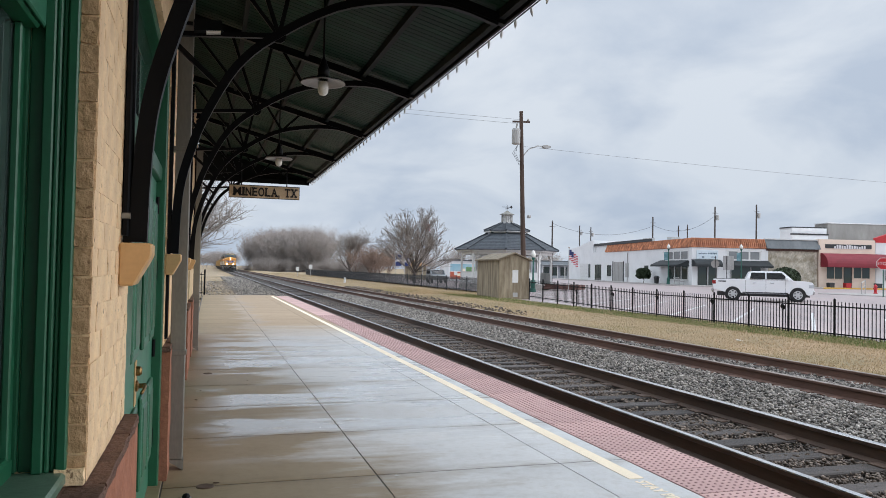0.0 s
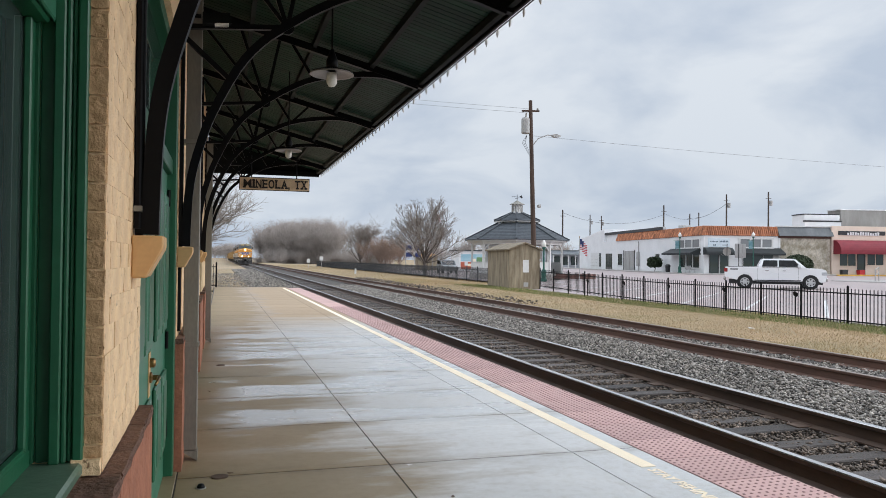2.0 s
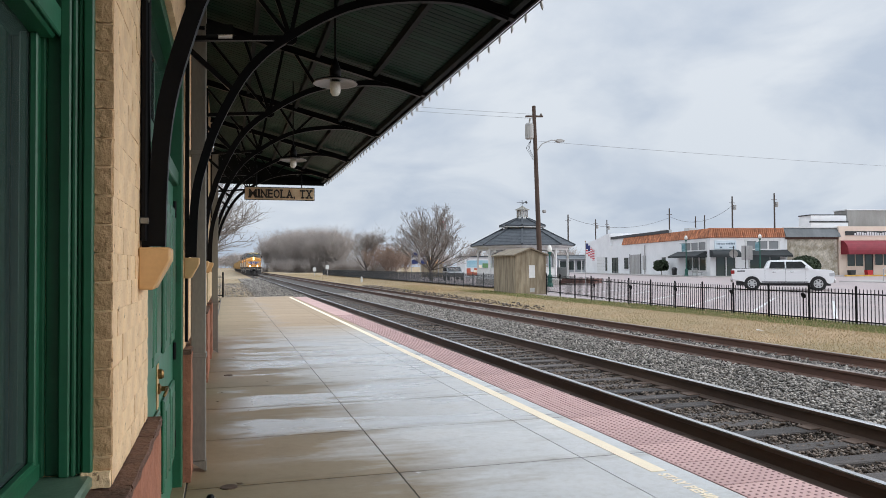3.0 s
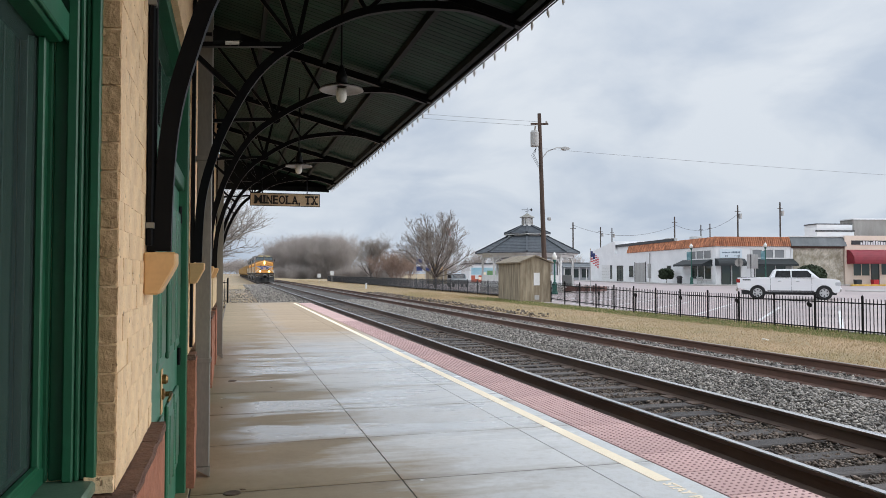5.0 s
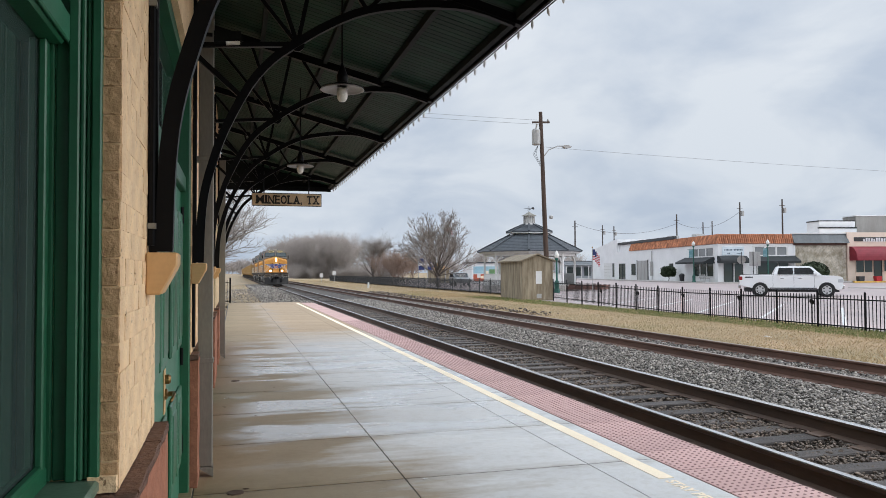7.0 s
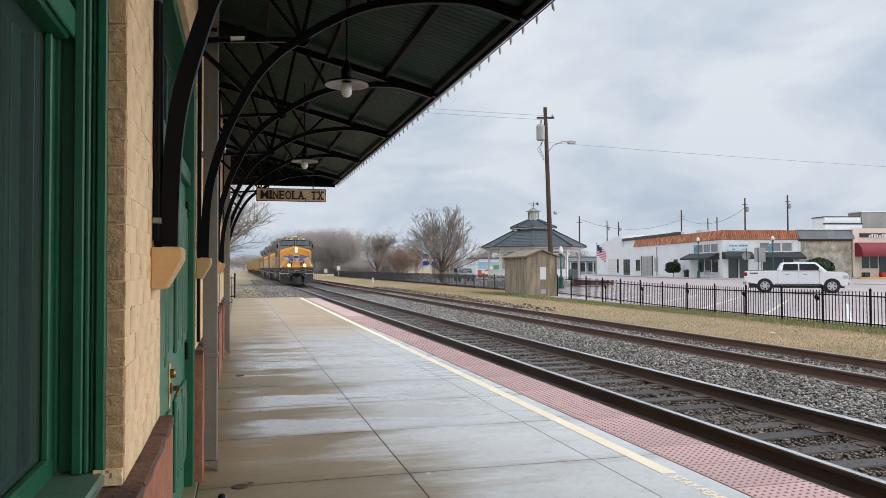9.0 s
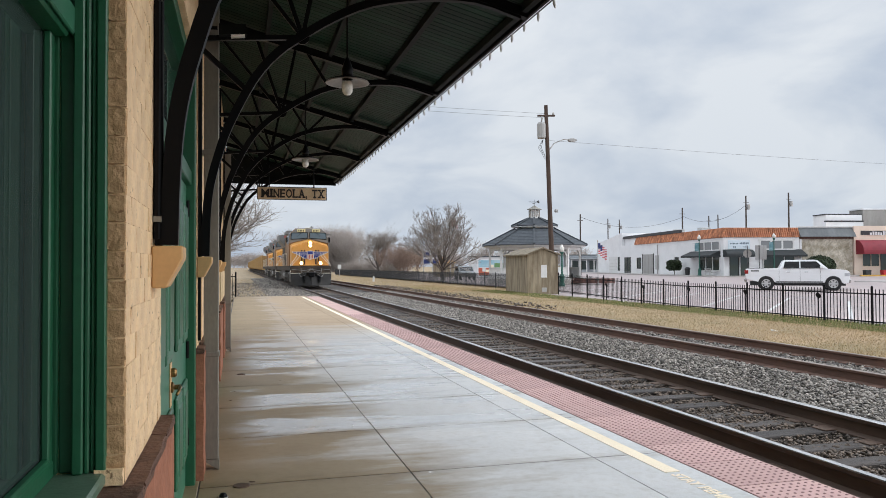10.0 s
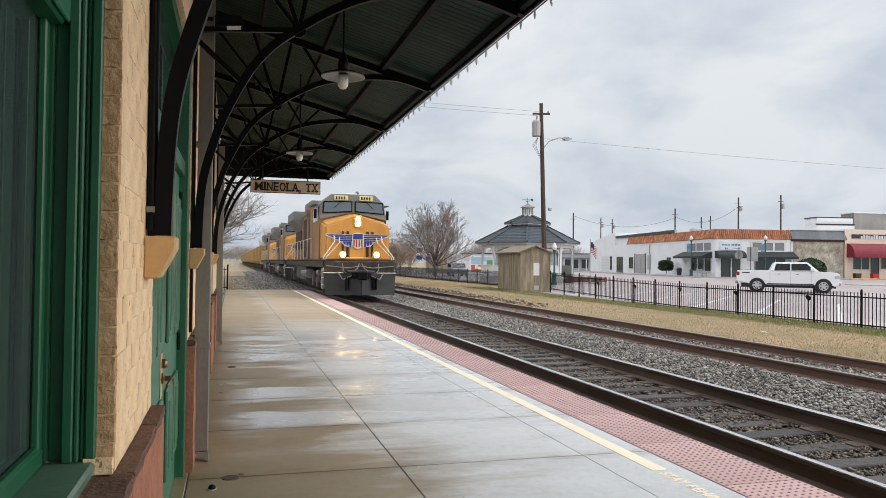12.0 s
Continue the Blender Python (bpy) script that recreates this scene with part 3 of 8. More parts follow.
DOOR = (3.2, 5.72)
TRUSS_Y = [2.9 + 2.9 * i for i in range(-2, 6)]
CAN_END = 18.8
EAVE_X, EAVE_Z = 2.32, 3.66
DECK_IN = 4.35


def build_station():
    st = thing("station_building", None, "cream painted brick railway station with green windows and doors", "station", kind="structure")
    depth = 0.34

    def block(y0, y1, z0, z1, material, x=WALL, name="wall", label=""):
        return part(name, box(x - depth, x, y0, y1, z0, z1), material, st, label)
    # piers between the openings, above the stone course
    openings = [(WIN[0], WIN[1]), DOOR, (7.3, 8.3), (9.4, 10.6), (12.3, 13.3)]
    edges = [-6.0]
    for a, b in openings:
        edges += [a, b]
    edges.append(17.4)
    for i in range(0, len(edges), 2):
        block(edges[i], edges[i + 1], 0.955, 3.02, M["mortar"], WALL - 0.0045, "wall", "mortar and painted backing of a brick pier")
    block(-6, 17.4, 3.02, 4.6, M["brick"], WALL, "upper_wall", "cream painted brick above the openings")
    block(-6, 17.4, 4.6, 5.2, M["brick"], WALL, "parapet", "cream brick parapet")
    # wainscot and stone course
    course = []
    for i in range(0, len(edges), 2):
        a, b = edges[i], edges[i + 1]
        course.append((a, b))
    course.append((WIN[0], WIN[1]))
    for a, b in course:
        y = a
        while y < b - 0.01:
            l = min(0.62, b - y)
            part("sill_stone", rough_block(WALL - depth, WALL + 0.05, y + 0.002, y + l - 0.002, 0.918, 0.951, 0.004, int(y * 97), 5), M["stone_sill"], st, "rough brown sandstone block")
            y += l
        part("wainscot", rough_block(WALL - depth, WALL + 0.05, a + 0.003, b - 0.003, 0, 0.914, 0.004, int(a * 31), 9), M["red_brick"], st, "red-brown masonry base")
    # bricks of the piers beside the camera
    rng = random.Random(3)
    ch = 0.0785
    bricks = [mesh_of("brick", rough_block(-0.008, 0.05, 0.0008, 0.2092, 0.0002, ch - 0.0002, 0.0010, 90 + i, 3), M["brick"]) for i in range(9)]
    halves = [mesh_of("brick_half", rough_block(-0.008, 0.05, 0.0008, 0.1042, 0.0002, ch - 0.0002, 0.0010, 110 + i, 3), M["brick"]) for i in range(5)]
    jambs = [mesh_of("jamb_brick", rough_block(-0.06, -0.001, 0, 0.012, 0.004, ch - 0.004, 0.003, 60 + i, 3), M["brick_tan"]) for i in range(5)]
    for y0, y1 in ((WIN[1], DOOR[0]), (DOOR[1], 7.3)):
        for k in range(27):
            z = 0.955 + k * ch
            if z > 2.98:
                break
            y = y0
            if k % 2:
                piece("brick", rng.choice(halves), st, pose(WALL - 0.05 + rng.uniform(-0.002, 0.002), y, z))
                y += 0.105
            while y < y1 - 0.06:
                me = rng.choice(bricks) if y1 - y > 0.2 else rng.choice(halves)
                piece("brick", me, st, pose(WALL - 0.05 + rng.uniform(-0.0012, 0.0012), y, z, 0, 0, rng.uniform(-0.3, 0.3)))
                y += 0.21 if me in bricks else 0.105
            # tan return of the pier, facing the opening
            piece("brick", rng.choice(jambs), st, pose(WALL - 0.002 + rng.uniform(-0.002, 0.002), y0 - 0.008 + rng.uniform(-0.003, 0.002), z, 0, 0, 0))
    part("jamb_foot", rough_block(WALL - 0.075, WALL - 0.002, WIN[1] - 0.032, WIN[1] - 0.012, 0.956, 1.0, 0.002, 5, 2), M["brick"], st, "painted brick stub at the foot of the pier")
    # closing walls, floor, roof
    part("side_wall", box(-9, WALL - depth, 17.1, 17.4, 0, 5.2), M["brick"], st)
    part("side_wall", box(-9, WALL - depth, -6, -5.7, 0, 5.2), M["brick"], st)
    part("back_wall", box(-9.3, -9, -6, 17.4, 0, 5.2), M["brick"], st)
    part("floor", box(-9, WALL, -5.7, 17.1, -0.1, 0.0), M["joint"], st)
    part("roof", box(-9, WALL - depth, -5.7, 17.1, 4.7, 4.9), M["shingle"], st)
    return st


def build_window(y0, y1, z0, z1, name, near=False):
    w = thing(name, pose(WALL, 0, 0), "tall green-painted sash window with a transom", "window", "station windows", "structure")
    G = M["green"]
    # casing against the brick: stepped mouldings, front to back
    steps = [(-0.046, -0.072, 0, 0.03), (-0.0725, -0.086, 0, 0.02), (-0.0865, -0.10, 0, 0.03), (-0.1005, -0.128, 0, 0.038), (-0.1285, -0.165, 0, 0.006), (-0.1655, -0.188, 0, 0.018), (-0.1885, -0.25, 0, 0.045)]
    for s in (0, 1):
        for xa, xb, d0, d1 in steps:
            ya, yb = (y1 - d1, y1 - 0.0) if s else (y0, y0 + d1)
            part("jamb_moulding", box(xb, xa, ya, yb, z0 + 0.035, z1 - 0.02, 0.004), G, w)
    part("sill", box(-0.34, -0.045, y0 + 0.003, y1 - 0.003, z0, z0 + 0.035, 0.008), M["sill_green"], w, "green painted sloping sill, paled for a sky sheen")
    part("head", box(-0.30, -0.05, y0 + 0.003, y1 - 0.003, z1 - 0.06, z1, 0.004), G, w)
    tz = 2.15
    part("transom_bar", box(-0.29, -0.138, y0 + 0.04, y1 - 0.04, tz, tz + 0.11, 0.006), G, w)
    # light on the bar's front face is put in as a paler green
    part("transom_bar_face", box(-0.1375, -0.125, y0 + 0.007, y1 - 0.007, tz + 0.01, tz + 0.085, 0.004), M["green_light"], w, "moulding in a paler green for its lit face")
    sash = part("sash", box(-0.21, -0.17, y1 - 0.085, y1 - 0.046, z0 + 0.035, tz, 0.005), G, w, "green sash stile")
    part("sash_bead", box(-0.187, -0.169, y1 - 0.094, y1 - 0.0855, z0 + 0.09, tz, 0.003), M["green"], sash, "green glazing bead")
    part("sash", box(-0.21, -0.17, y0 + 0.046, y0 + 0.085, z0 + 0.035, tz, 0.005), G, w)
    part("sash_rail", box(-0.21, -0.167, y0 + 0.046, y1 - 0.046, z0 + 0.035, z0 + 0.085, 0.006), G, w)
    part("sash_bead", box(-0.187, -0.168, y0 + 0.086, y1 - 0.095, z0 + 0.0855, z0 + 0.095, 0.003), M["green"], w, "green glazing bead")
    part("pane", box(-0.196, -0.19, y0 + 0.08, y1 - 0.08, z0 + 0.08, tz), M["glass"], w, "dark reflecting glass")
    part("pane", box(-0.196, -0.19, y0 + 0.04, y1 - 0.04, tz + 0.1, z1 - 0.05), M["glass"], w, "dark reflecting glass")


def build_door(y0, y1, name, hinge_far=True):
    d = thing(name, pose(WALL, 0, 0), "green panelled double door with brass hardware in the brick wall", "door", "station doors", "structure")
    for a, b in ((y0, y0 + 0.12), (y1 - 0.12, y1)):
        part("frame", box(-0.2, -0.004 if b == y1 else -0.03, a, b, 0, 3.0, 0.006), M["green"], d)
    part("frame_head", box(-0.2, -0.03, y0 + 0.12, y1 - 0.12, 2.93, 3.0, 0.006), M["green"], d)
    part("transom_bar", box(-0.18, -0.03, y0 + 0.12, y1 - 0.12, 2.12, 2.22, 0.006), M["green"], d)
    part("transom_pane", box(-0.11, -0.1, y0 + 0.12, y1 - 0.12, 2.22, 2.93), M["glass"], d, "dark transom glass")
    part("threshold", box(-0.2, 0.02, y0 + 0.002, y1 - 0.002, -0.06, 0.006, 0.004), M["concrete"], d, "damp concrete threshold")
    mid = (y0 + y1) / 2
    for a, b in ((y0 + 0.125, mid - 0.004), (mid + 0.004, y1 - 0.125)):
        leaf = part("door_leaf", box(-0.11, -0.066, a, b, 0.01, 2.115, 0.003), M["green_light"], d, "pale green painted door leaf")
        for za, zb in ((0.25, 0.78), (1.05, 1.95)):
            for ya, yb in ((a + 0.13, (a + b) / 2 - 0.05), ((a + b) / 2 + 0.05, b - 0.13)):
                pf = part("panel_frame", box(-0.066, -0.044, ya, yb, za, zb, 0.008), M["green"], leaf, "raised green panel moulding")
                part("panel_recess", box(-0.066, -0.0425, ya + 0.03, yb - 0.03, za + 0.03, zb - 0.03, 0.002), M["green_light"], pf)
                part("panel", box(-0.066, -0.036, ya + 0.06, yb - 0.06, za + 0.06, zb - 0.06, 0.012), M["green"], pf)
    kx = -0.066
    ky = mid - 0.12
    h = part("lock_plate", box(kx, kx + 0.006, ky - 0.02, ky + 0.07, 0.78, 1.02, 0.002), M["tan_paint"], d, "tan escutcheon plate")
    part("deadbolt", lathe([(0.026, 0), (0.026, 0.02), (0.018, 0.03), (0.0, 0.03)], 16), M["brass"], h, m=pose(kx + 0.006, ky + 0.025, 0.965, 0, 90, 0))
    part("lever_rose", lathe([(0.03, 0), (0.03, 0.01), (0.014, 0.018), (0.014, 0.05), (0.0, 0.05)], 18), M["brass"], h, m=pose(kx + 0.006, ky + 0.025, 0.885, 0, 90, 0))
    part("door_lever", tube([(kx + 0.05, ky + 0.03, 0.885), (kx + 0.056, ky - 0.02, 0.888), (kx + 0.054, ky - 0.07, 0.88), (kx + 0.046, ky - 0.11, 0.866)], 0.011, 8, r_end=0.008), M["brass"], h, "brass door lever", True)
    for z in (0.35, 0.96, 1.5, 1.95):
        part("hinge", tube([(kx + 0.012, y1 - 0.125, z - 0.06), (kx + 0.012, y1 - 0.125, z + 0.06)], 0.011, 8), M["black_iron"], d, "black hinge knuckle")


def corbel(y):
    c = thing("corbel", pose(WALL, y, 1.465), "tan painted stone corbel carrying a canopy bracket", "corbel", "canopy corbels")
    bm = extrude([(0.0, 0.15), (0.106, 0.15), (0.106, 0.105), (0.05, 0.0), (0.0, 0.0)], 1, -0.0, 0.16)
    bmesh.ops.bevel(bm, geom=bm.edges[:], offset=0.006, segments=1, affect="EDGES")
    part("block", bm, M["tan_paint"], c)
    return c


ARCH = [(-0.245, 1.62), (-0.236, 1.92), (-0.212, 2.14), (-0.157, 2.36), (-0.075, 2.6), (0.1, 2.945), (0.27, 3.155), (0.45, 3.295), (0.7, 3.46), (1.0, 3.60), (1.42, 3.685), (1.85, 3.70), (2.24, 3.60)]


def deck_z(x):
    return EAVE_Z + 0.03 + (DECK_IN - EAVE_Z) * (EAVE_X - x) / (EAVE_X - WALL)


def build_truss(parent):
    B = M["black_iron"]
    def sm(pts, k=3):
        out = []
        for i in range(len(pts) - 1):
            p0, p1, p2, p3 = [Vector(pts[min(max(j, 0), len(pts) - 1)]) for j in (i - 1, i, i + 1, i + 2)]
            for s in range(k):
                t = s / k
                out.append(0.5 * ((2 * p1) + (p2 - p0) * t + (2 * p0 - 5 * p1 + 4 * p2 - p3) * t * t + (3 * p1 - p0 - 3 * p2 + p3) * t ** 3))
        out.append(Vector(pts[-1]))
        return out
    pts = [(p[0], 0, p[1]) for p in sm([Vector((a, b)) for a, b in ARCH])]
    part("arch", tube(pts, 0.03, 4, flat=0.027), B, parent, "curved black arch rib")
    part("wall_post", box(WALL + 0.004, WALL + 0.032, -0.02, 0.02, 1.615, 4.2, 0.004), B, parent)
    part("rafter", tube([(WALL + 0.01, 0, deck_z(WALL) - 0.1), (EAVE_X - 0.02, 0, deck_z(EAVE_X) - 0.07)], 0.035, 4, flat=0.04), B, parent)
    node = (0.46, 0, 3.29)
    for a, b, r in (((WALL + 0.03, 0, 3.23), node, 0.018), ((WALL + 0.03, 0, 3.15), (0.05, 0, 2.86), 0.018), (node, (0.16, 0, deck_z(0.16) - 0.08), 0.016),
                    (node, (0.62, 0, deck_z(0.62) - 0.08), 0.016), (node, (WALL + 0.03, 0, deck_z(WALL) - 0.2), 0.014),
                    ((1.0, 0, 3.6), (0.72, 0, deck_z(0.72) - 0.08), 0.016), ((1.0, 0, 3.6), (1.3, 0, deck_z(1.3) - 0.06), 0.016)):
        part("strut", tube([a, b], r, 4), B, parent)
    part("node_plate", lathe([(0.055, -0.012), (0.055, 0.012)], 10), B, parent, m=pose(node[0], 0, node[2], 90, 0, 0))


def build_canopy():
    can = thing("platform_canopy", None, "dark green boarded station canopy on black iron brackets", "canopy", kind="structure")
    # soffit boards, running out from the wall
    w = 0.098
    length = math.hypot(EAVE_X - WALL, DECK_IN - EAVE_Z)
    slope = math.degrees(math.atan2(DECK_IN - EAVE_Z, EAVE_X - WALL))
    board = mesh_of("soffit_board", box(0, length, 0.002, w - 0.002, 0, 0.022, 0.004), M["soffit"])
    y = -3.0
    while y < CAN_END - 0.05:
        piece("soffit_board", board, can, pose(WALL + 0.005, y, DECK_IN + 0.03, 0, slope, 0))
        y += w
    part("roof_deck", extrude([(WALL, DECK_IN + 0.06), (EAVE_X, EAVE_Z + 0.06), (EAVE_X, EAVE_Z + 0.1), (WALL, DECK_IN + 0.1)], 1, -3.0, CAN_END), M["black_iron"], can, "dark roof deck")
    part("fascia", box(EAVE_X, EAVE_X + 0.03, -3.0, CAN_END + 0.03, EAVE_Z - 0.045, EAVE_Z + 0.12, 0.004), M["black_iron"], can, "black eave fascia")
    part("gutter", extrude([(EAVE_X + 0.031, EAVE_Z + 0.02), (EAVE_X + 0.09, EAVE_Z + 0.04), (EAVE_X + 0.1, EAVE_Z + 0.12), (EAVE_X + 0.031, EAVE_Z + 0.12)], 1, -3.0, CAN_END + 0.03), M["black_iron"], can)
    for x in (0.3, 1.0, 1.67, 2.26):
        z = deck_z(x)
        part("purlin", extrude([(x - 0.022, z - 0.078), (x + 0.022, z - 0.088), (x + 0.022, z - 0.012), (x - 0.022, z - 0.004)], 1, -3.0, CAN_END), M["purlin_grey"], can)
    part("end_fascia", extrude([(WALL, DECK_IN - 0.7), (WALL, DECK_IN + 0.1), (EAVE_X, EAVE_Z + 0.1), (EAVE_X, EAVE_Z - 0.1)], 1, CAN_END, CAN_END + 0.04), M["black_paint"], can)
    part("end_beam", box(WALL + 0.01, EAVE_X - 0.05, CAN_END - 0.08, CAN_END - 0.003, EAVE_Z - 0.1, EAVE_Z + 0.02, 0.005), M["black_paint"], can)
    master = thing("canopy_bracket", pose(0, TRUSS_Y[0], 0), "curved black iron canopy bracket with lattice struts", "bracket", "canopy brackets")
    build_truss(master)
    for y in TRUSS_Y[1:]:
        copy_thing(master, pose(0, y, 0))
    for y in TRUSS_Y:
        corbel(y - 0.08)
    # string of clear bulbs under the eave
    st = thing("string_lights", pose(EAVE_X + 0.035, 0, EAVE_Z - 0.05), "string of clear pointed bulbs along the eave", "string lights")
    part("cord", tube([(0, -2.5, 0), (0, CAN_END, 0)], 0.006, 5), M["black_iron"], st, "black cord")
    bulb = mesh_of("bulb", lathe([(0.009, 0.0), (0.010, -0.02), (0.0135, -0.032), (0.012, -0.05), (0.006, -0.072), (0.0, -0.08)], 8), M["bulb"], True)
    y = 0.2
    rng = random.Random(8)
    while y < CAN_END:
        piece("bulb", bulb, st, pose(0.0, y, 0.002, rng.uniform(-9, 9), rng.uniform(-9, 9), 0))
        y += 0.305


def build_lamps():
    def lamp(x, y, z):
        l = thing("pendant_lamp", pose(x, y, z), "black pendant lamp with wide grey shade and opal glass", "lamp", "canopy lamps")
        part("stem", tube([(0, 0, 0.1), (0, 0, deck_z(x) - z - 0.01)], 0.008, 6), M["black_iron"], l)
        part("canopy_cap", lathe([(0.045, 0.02), (0.05, 0.1), (0.028, 0.16), (0.014, 0.2), (0.0, 0.2)], 16), M["black_iron"], l, smooth=True)
        part("shade", lathe([(0.06, 0.03), (0.17, 0.0), (0.183, -0.012), (0.18, -0.014), (0.165, -0.006), (0.055, 0.02)], 28), M["shade_grey"], l, "grey enamelled dish shade", True)
        part("shade_top", lathe([(0.05, 0.045), (0.175, 0.006), (0.17, 0.0035), (0.05, 0.036)], 28), M["black_iron"], l, smooth=True)
        part("globe", lathe([(0.042, 0.0), (0.045, -0.06), (0.042, -0.085), (0.025, -0.108), (0.0, -0.114)], 18), M["opal"], l, "opal glass jar", True)
    for x, y, z in ((0.86, 6.2, 3.07), (0.86, 10.32, 3.0)):
        lamp(x, y, z)


def build_sign():
    s = thing("station_sign", pose(1.13, 17.05, 3.175), "cream hanging sign with black station name", "sign")
    # cream board, dark edge
    part("board", box(-0.75, 0.75, -0.012, 0.012, -0.13, 0.13, 0.004), M["sign_face"], s)
    part("border", box(-0.765, 0.765, -0.006, 0.018, -0.145, 0.145, 0.003), M["sign_black"], s)
    # heavy slab letters, one by one: a plain glyph with square feet
    feet = {"M": "bd", "I": "eh", "N": "b", "E": "ab", "O": "", "L": "ab", "A": "bd", "T": "h", "X": "abcd", ",": ""}
    x = -0.672
    for ch, wide in (("M", 0.172), ("I", 0.05), ("N", 0.125), ("E", 0.11), ("O", 0.13), ("L", 0.11), ("A", 0.135), (",", 0.03), (" ", 0.07), ("T", 0.12), ("X", 0.13)):
        if ch != " ":
            text = bpy.data.curves.new("letter", "FONT")
            text.body, text.size, text.extrude, text.offset = ch, 0.26, 0.004, 0.006
            ob = new("letter", text)
            bpy.context.view_layer.update()
            dg = bpy.context.evaluated_depsgraph_get()
            me = bpy.data.meshes.new_from_object(ob.evaluated_get(dg))
            bpy.data.objects.remove(ob)
            bm = bmesh.new()
            bm.from_mesh(me)
            xs = [v.co.x for v in bm.verts]
            lo, hi = min(xs), max(xs)
            for v in bm.verts:
                v.co.x = (v.co.x - lo) / (hi - lo) * wide
            for f in feet[ch]:
                cx = {"a": 0.02, "b": 0.02, "c": wide - 0.02, "d": wide - 0.02, "e": wide / 2, "h": wide / 2}[f]
                z0 = 0.155 if f in "ace" else -0.004
                box(cx - 0.033, cx + 0.033, z0, z0 + 0.032, -0.004, 0.0045, 0, bm)
            me.clear_geometry()
            part("letter", bm, M["sign_black"], s, m=pose(x, -0.018, -0.092, 90, 0, 0))
        x += wide + 0.0195
    for x in (-0.5, 0.48):
        part("hanger", tube([(x, 0.0, 0.14), (x, 0.0, 0.62)], 0.012, 6), M["black_iron"], s)


def build_wall_fittings():
    f = thing("flood_lamp", pose(-0.02, 5.75, 3.2), "small grey flood lamp under the canopy", "lamp")
    part("housing", extrude([(-0.13, 0.04), (0.07, 0.06), (0.06, 0.13), (-0.13, 0.12)], 1, -0.05, 0.06), M["black_paint"], f)
    part("lens", box(-0.04, 0.06, -0.04, 0.05, 0.043, 0.052), M["opal"], f, m=pose(0, 0, 0.0, 0, -6, 0))
    part("bracket", tube([(-0.27, 0, 0.1), (-0.14, 0, 0.1)], 0.015, 6), M["black_iron"], f)
    for y, mm in ((5.82, "black_iron"), (5.9, "tan_paint"), (2.86, "black_iron")):
        c = thing("conduit", pose(WALL + 0.014, y, 0), "thin electrical conduit on the station wall", "conduit", "wall conduits")
        z0 = 1.0 if y > 3 else 1.64
        part("pipe", tube([(0, 0, z0), (0, 0, 3.7)], 0.012, 6), M[mm], c)
        for z in (1.7, 2.5, 3.3):
            part("clip", box(-0.012, 0.016, -0.02, 0.02, z, z + 0.02), M["zinc"], c)


def build_litter():
    """Fallen leaves and grit on the slabs."""
    rng = random.Random(17)
    for k in range(26):
        x, y = rng.uniform(-0.15, 1.5) ** 1.0, rng.uniform(4.6, 14)
        b = bmesh.new()
        n = 6
        r = rng.uniform(0.012, 0.028)
        vs = [b.verts.new((r * rng.uniform(0.6, 1.2) * math.cos(2 * math.pi * i / n), 0.6 * r * math.sin(2 * math.pi * i / n), rng.uniform(0.001, 0.008))) for i in range(n)]
        fc = b.faces.new(vs)
        bmesh.ops.solidify(b, geom=[fc], thickness=0.0015)
        solo("fallen_leaf", b, M["leaf_dry"] if k % 3 else M["white"], "small dry leaf lying on the wet platform" if k % 3 else "pale scrap lying on the wet platform", "leaf" if k % 3 else "litter", "platform litter", m=pose(x, y, 0.002, 0, 0, rng.uniform(0, 360)))
    cap = thing("floor_cap", pose(-0.106, 5.28, 0.0), "small dark metal cap on the platform floor", "cap")
    part("dome", lathe([(0.026, 0), (0.026, 0.012), (0.018, 0.028), (0.0, 0.032)], 14), M["black_iron"], cap, smooth=True)
    part("rim", lathe([(0.034, 0), (0.034, 0.004), (0.026, 0.005)], 14), M["chrome_ring"], cap, "pale metal rim")
    b = solo("paper_scrap", box(-0.09, 0.09, -0.06, 0.06, 0, 0.03, 0.012), M["white"], "white paper scrap in the dry grass", "litter", m=pose(12.55, 15.6, -0.085, 8, 5, 30))


def build_downspouts():
    for y, zt in ((6.0, 3.6), (14.2, 3.6)):
        d = thing("downspout", pose(WALL, y, 0), "square grey metal downspout beside the wall", "downspout", "downspouts")
        part("pipe", box(0.035, 0.145, 0.0, 0.11, 0.08, zt, 0.006), M["zinc"], d)
        part("shoe", extrude([(0.035, 0.078), (0.15, 0.078), (0.15, 0.0), (0.06, 0.06)], 1, -0.002, 0.112), M["zinc"], d)
        for z in (0.86, 2.4):
            part("strap", box(0.0, 0.152, -0.008, 0.118, z, z + 0.035, 0.003), M["zinc"], d, "grey metal strap")


build_station()
build_window(WIN[0], WIN[1], 0.957, 2.95, "window_1", True)
for i, (a, b) in enumerate(((7.3, 8.3), (12.3, 13.3))):
    build_window(a, b, 0.957, 2.95, "window_%d" % (i + 2))
build_door(DOOR[0], DOOR[1], "door_1")
build_door(9.4, 10.6, "door_2")
build_canopy()
build_lamps()
build_sign()
build_downspouts()
build_wall_fittings()
build_litter()

